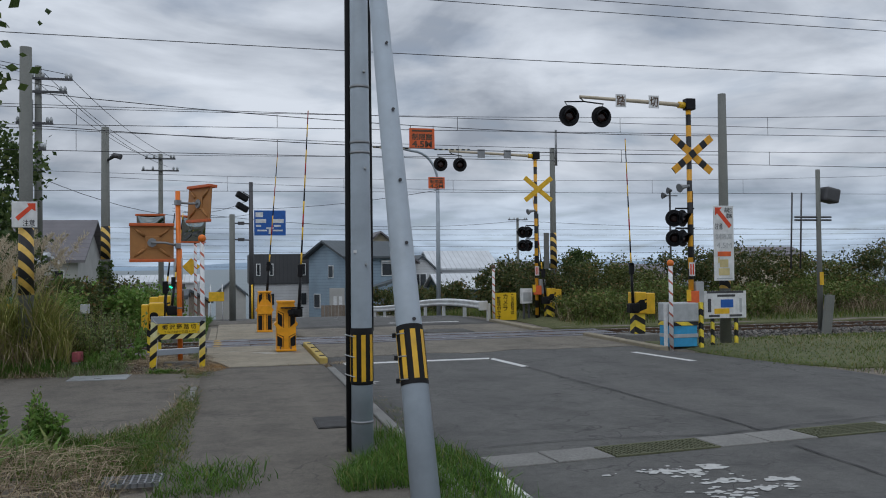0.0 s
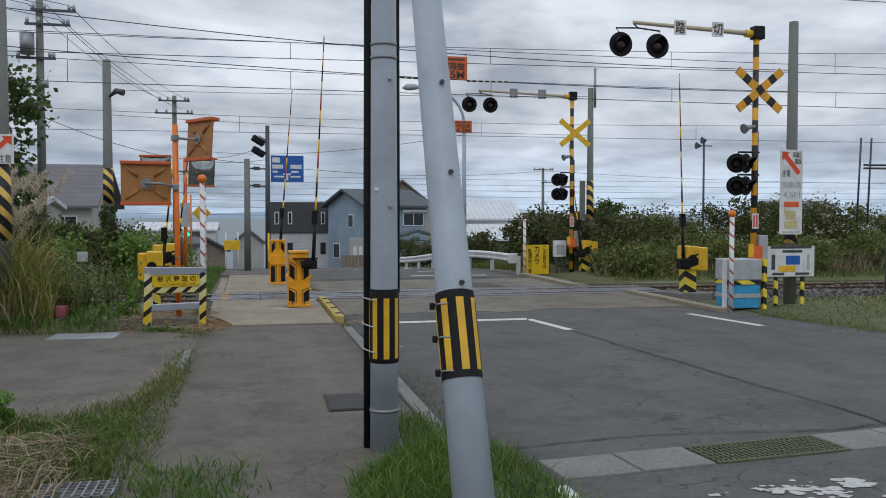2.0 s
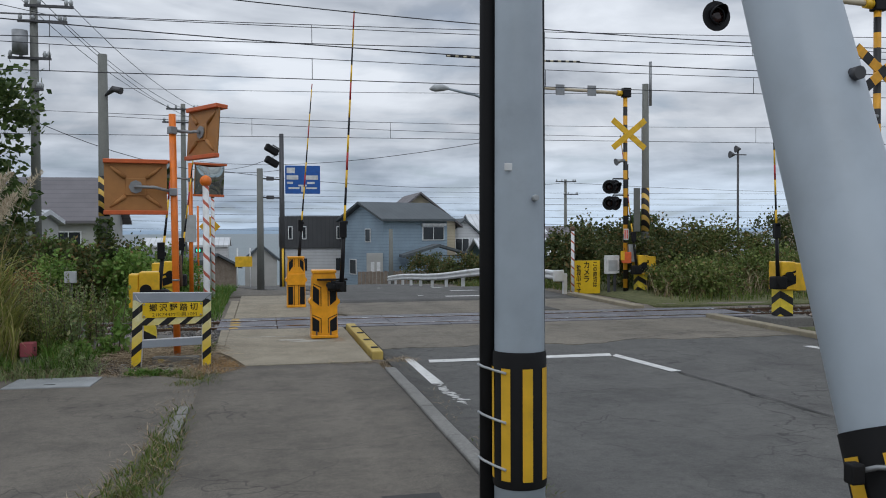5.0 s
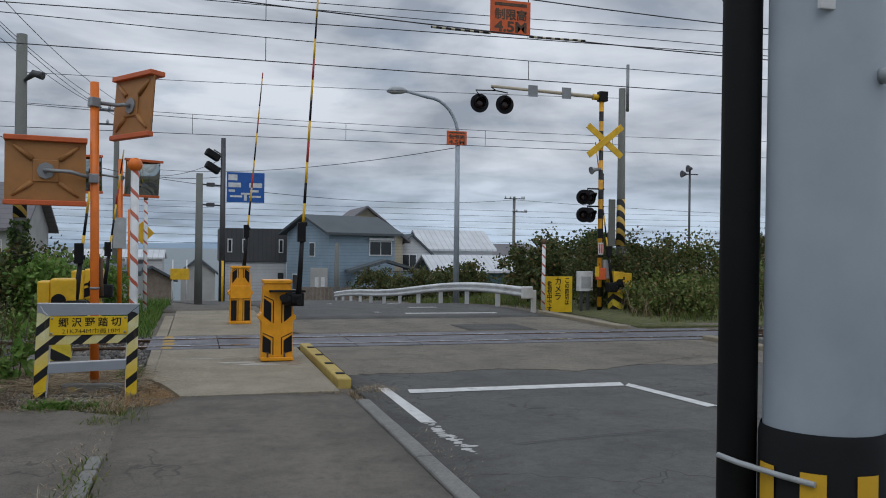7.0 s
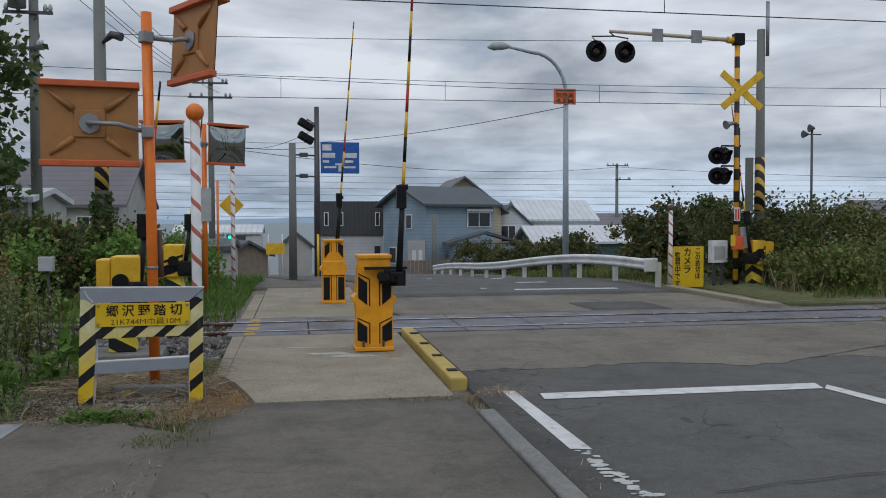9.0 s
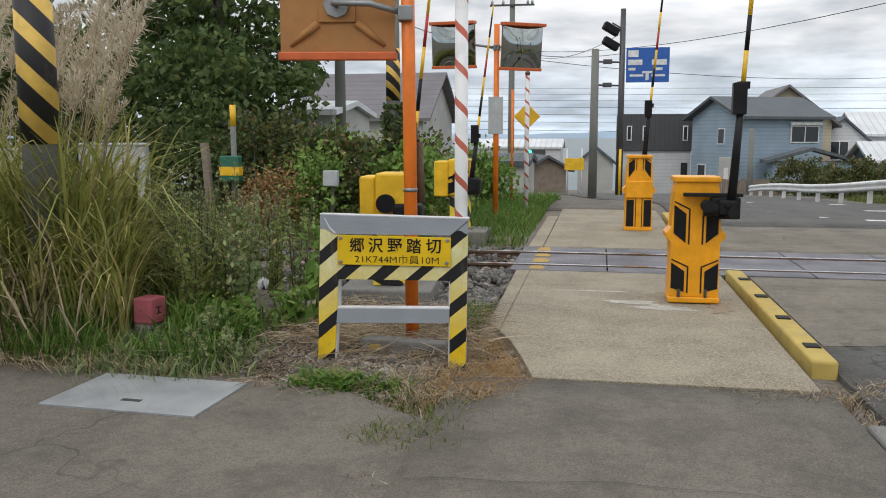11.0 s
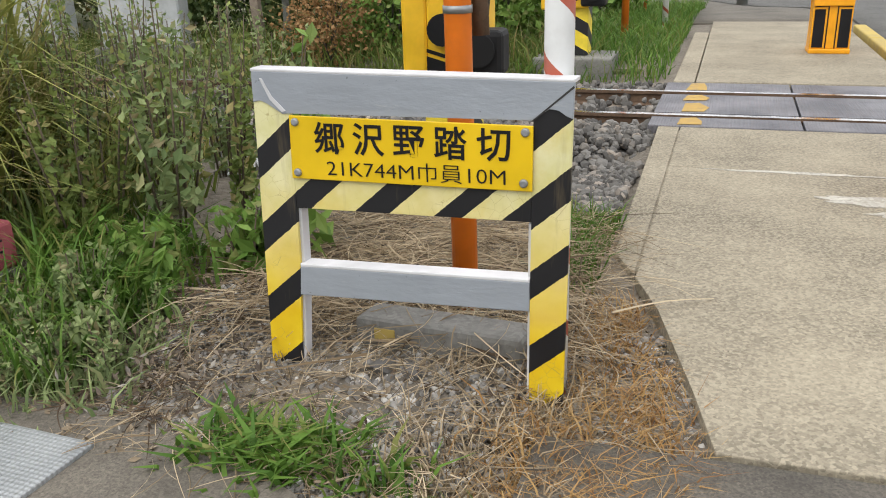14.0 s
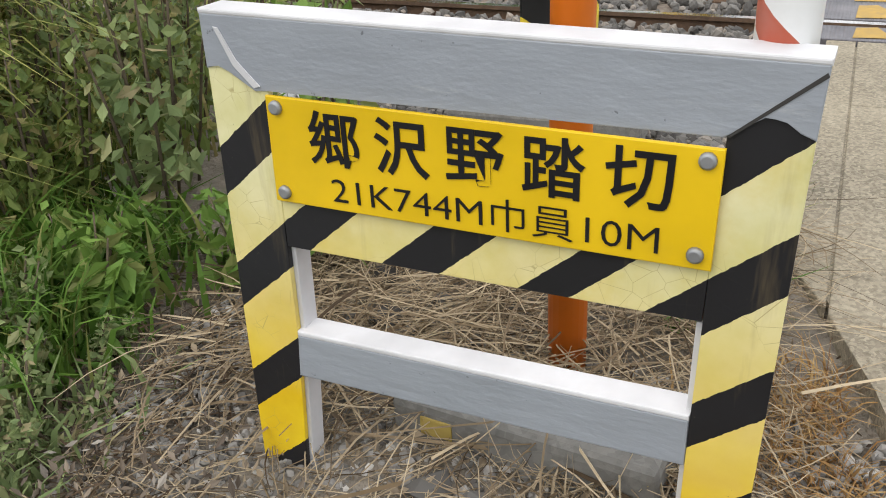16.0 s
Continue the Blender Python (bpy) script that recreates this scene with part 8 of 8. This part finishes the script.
strewn("straw", "matted dead straw behind the name board", -1.75, -0.4, 16.5, 17.9, 3000, 0.1, 0.45, 0.0026, M_STRAW)
strewn("straw", "dead straw and roots before the name board", -1.8, -0.05, 15.72, 16.6, 1500, 0.05, 0.26, 0.002, M_STRAW, 0.01, 0.035)
strewn("straw", "thick pale stalks that lie in the straw", -1.6, -0.35, 16.2, 17.4, 46, 0.2, 0.5, 0.005, M_STRAW, 0.02, 0.09)
strewn("straw", "dry stalks on the near bank", -3.4, -0.9, 5.6, 9.2, 1900, 0.15, 0.5, 0.004, M_STRAW, 0.02, 0.1)
strewn("straw", "dark dry litter below the weeds", -2.7, -1.5, 15.85, 16.9, 800, 0.04, 0.18, 0.003, leafy("dark_litter", (0.05, 0.035, 0.025), (0.16, 0.11, 0.07), None, 0.9, 0.0), 0.01, 0.05)


# fallen leaves and chips round the name board
M_LITTER = leafy("leaf_litter", (0.16, 0.12, 0.08), (0.42, 0.34, 0.24), (0.07, 0.05, 0.04), 0.85, 0.1)
lx, ly = rng.uniform(-2.3, -0.2, 1500), 15.72 + 1.5 * rng.uniform(0, 1, 1500) ** 1.3
v, f = leaf_quads(on_land(lx, ly, 0.012) + np.stack([np.zeros(1500), np.zeros(1500), rng.uniform(0, 0.025, 1500)], 1), rng.uniform(0.005, 0.02, 1500), 2.5, 2.4)
tagged(raw("leaf_litter", v, f, M_LITTER), "brown fallen leaves and chips on the soil", "leaf litter", kind="stuff")
lx, ly = rng.normal(-1.62, 0.16, 420), rng.normal(16.12, 0.12, 420)
v, f = leaf_quads(on_land(lx, ly, 0.02) + np.stack([np.zeros(420), np.zeros(420), rng.uniform(0, 0.09, 420)], 1), rng.uniform(0.005, 0.016, 420), 2.0, 2.8)
tagged(raw("withered_weeds", v, f, leafy("withered_leaf", (0.07, 0.055, 0.045), (0.27, 0.22, 0.17), (0.36, 0.33, 0.29), 0.9, 0.1)), "withered dark weeds on the soil", "weeds", kind="stuff")

M_SCRAP = painted("white_plastic_sheet", (0.74, 0.75, 0.76), 0.35, 0.0, 0.25, 5.0)
for cx, cy, w in ((-3.45, 17.85, 0.34), (-2.5, 18.05, 0.2)):
    bm = bmesh.new()
    grid = [[bm.verts.new((w * (i / 7 - 0.5), 0.7 * w * (j / 5 - 0.5), 0.05 + 0.12 * noise.noise((i * 0.7 + cx, j * 0.8, 1.0)) + 0.05 * noise.noise((i * 1.9, j * 2.1 + cx, 4.0)))) for i in range(8)] for j in range(6)]
    for p, q in zip(grid, grid[1:]):
        for i in range(7):
            bm.faces.new((p[i], p[i + 1], q[i + 1], q[i]))
    scrap = finish("plastic_sheet", bm, M_SCRAP)
    scrap.modifiers.new("thickness", "SOLIDIFY").thickness = 0.003
    scrap.matrix_basis = pose(cx, cy, land(cx, cy) + 0.02, 0, 0, 30 * cx)
    tagged(scrap, "crumpled white plastic sheet caught in the weeds", "plastic sheet", "scraps of plastic in the weeds")

# stones: gravel and ballast
def stones(name, label, n, sample, s0, s1, mt):
    g = (1 + 5 ** 0.5) / 2
    t12 = np.array([(-1, g, 0), (1, g, 0), (-1, -g, 0), (1, -g, 0), (0, -1, g), (0, 1, g), (0, -1, -g), (0, 1, -g), (g, 0, -1), (g, 0, 1), (-g, 0, -1), (-g, 0, 1)], float) / 1.9
    fc = [(0, 11, 5), (0, 5, 1), (0, 1, 7), (0, 7, 10), (0, 10, 11), (1, 5, 9), (5, 11, 4), (11, 10, 2), (10, 7, 6), (7, 1, 8), (3, 9, 4), (3, 4, 2), (3, 2, 6), (3, 6, 8), (3, 8, 9), (4, 9, 5), (2, 4, 11), (6, 2, 10), (8, 6, 7), (9, 8, 1)]
    v, f = [], []
    for i in range(n):
        c = np.array(sample())
        q = t12 * rng.uniform(0.7, 1.25, (12, 1)) * rng.uniform(s0, s1) * rng.uniform(0.6, 1.2, 3)
        a = rng.uniform(0, 6.28)
        rot = np.array([[math.cos(a), -math.sin(a), 0], [math.sin(a), math.cos(a), 0], [0, 0, 1]])
        v.append(q @ rot.T + c)
        f += [tuple(12 * i + k for k in t) for t in fc]
    return tagged(raw(name, np.concatenate(v), f, mt), label, "stones", kind="stuff")


M_STONE = leafy("ballast_stone", (0.08, 0.076, 0.072), (0.23, 0.22, 0.205), (0.33, 0.29, 0.25), 0.9, 0.0)


def on_bed(x0, x1):
    def s():
        x, y = rng.uniform(x0, x1), rng.uniform(19.2, 20.6) if rng.uniform() < 0.7 else rng.uniform(20.75, 23.0)
        z = -0.05 if 19.95 < y < 22.45 else -0.05 - 0.15 * min(1, abs(y - (19.95 if y < 20 else 22.45)) / 0.6)
        return x, y, z + rng.uniform(-0.01, 0.03)
    return s


stones("ballast_stones", "loose dark grey ballast stones", 5200, on_bed(-5.0, -0.5), 0.02, 0.045, M_STONE)
stones("ballast_stones", "ballast stones along the further track", 3500, on_bed(9.1, 20), 0.025, 0.05, M_STONE)
M_PEBBLE = leafy("pale_pebble", (0.12, 0.112, 0.103), (0.42, 0.405, 0.38), (0.62, 0.6, 0.56), 0.9, 0.0)
stones("gravel", "grey gravel before the name board", 8000, lambda: (lambda x, y: (x, y, land(x, y) + 0.004))(rng.uniform(-1.8, 0.02), rng.uniform(15.7, 16.9)), 0.003, 0.016, M_PEBBLE)
stones("ballast_stones", "grey ballast stones spilled towards the name board", 3600, lambda: (lambda x, y: (x, y, land(x, y) + 0.01))(rng.uniform(-2.7, -0.5), 19.4 - 1.35 * rng.uniform() ** 1.2), 0.018, 0.04, M_STONE)
stones("gravel", "a few stones in the straw", 36, lambda: (lambda x, y: (x, y, land(x, y) + 0.01))(rng.uniform(-1.8, -0.5), rng.uniform(15.9, 17.4)), 0.015, 0.05, M_STONE)
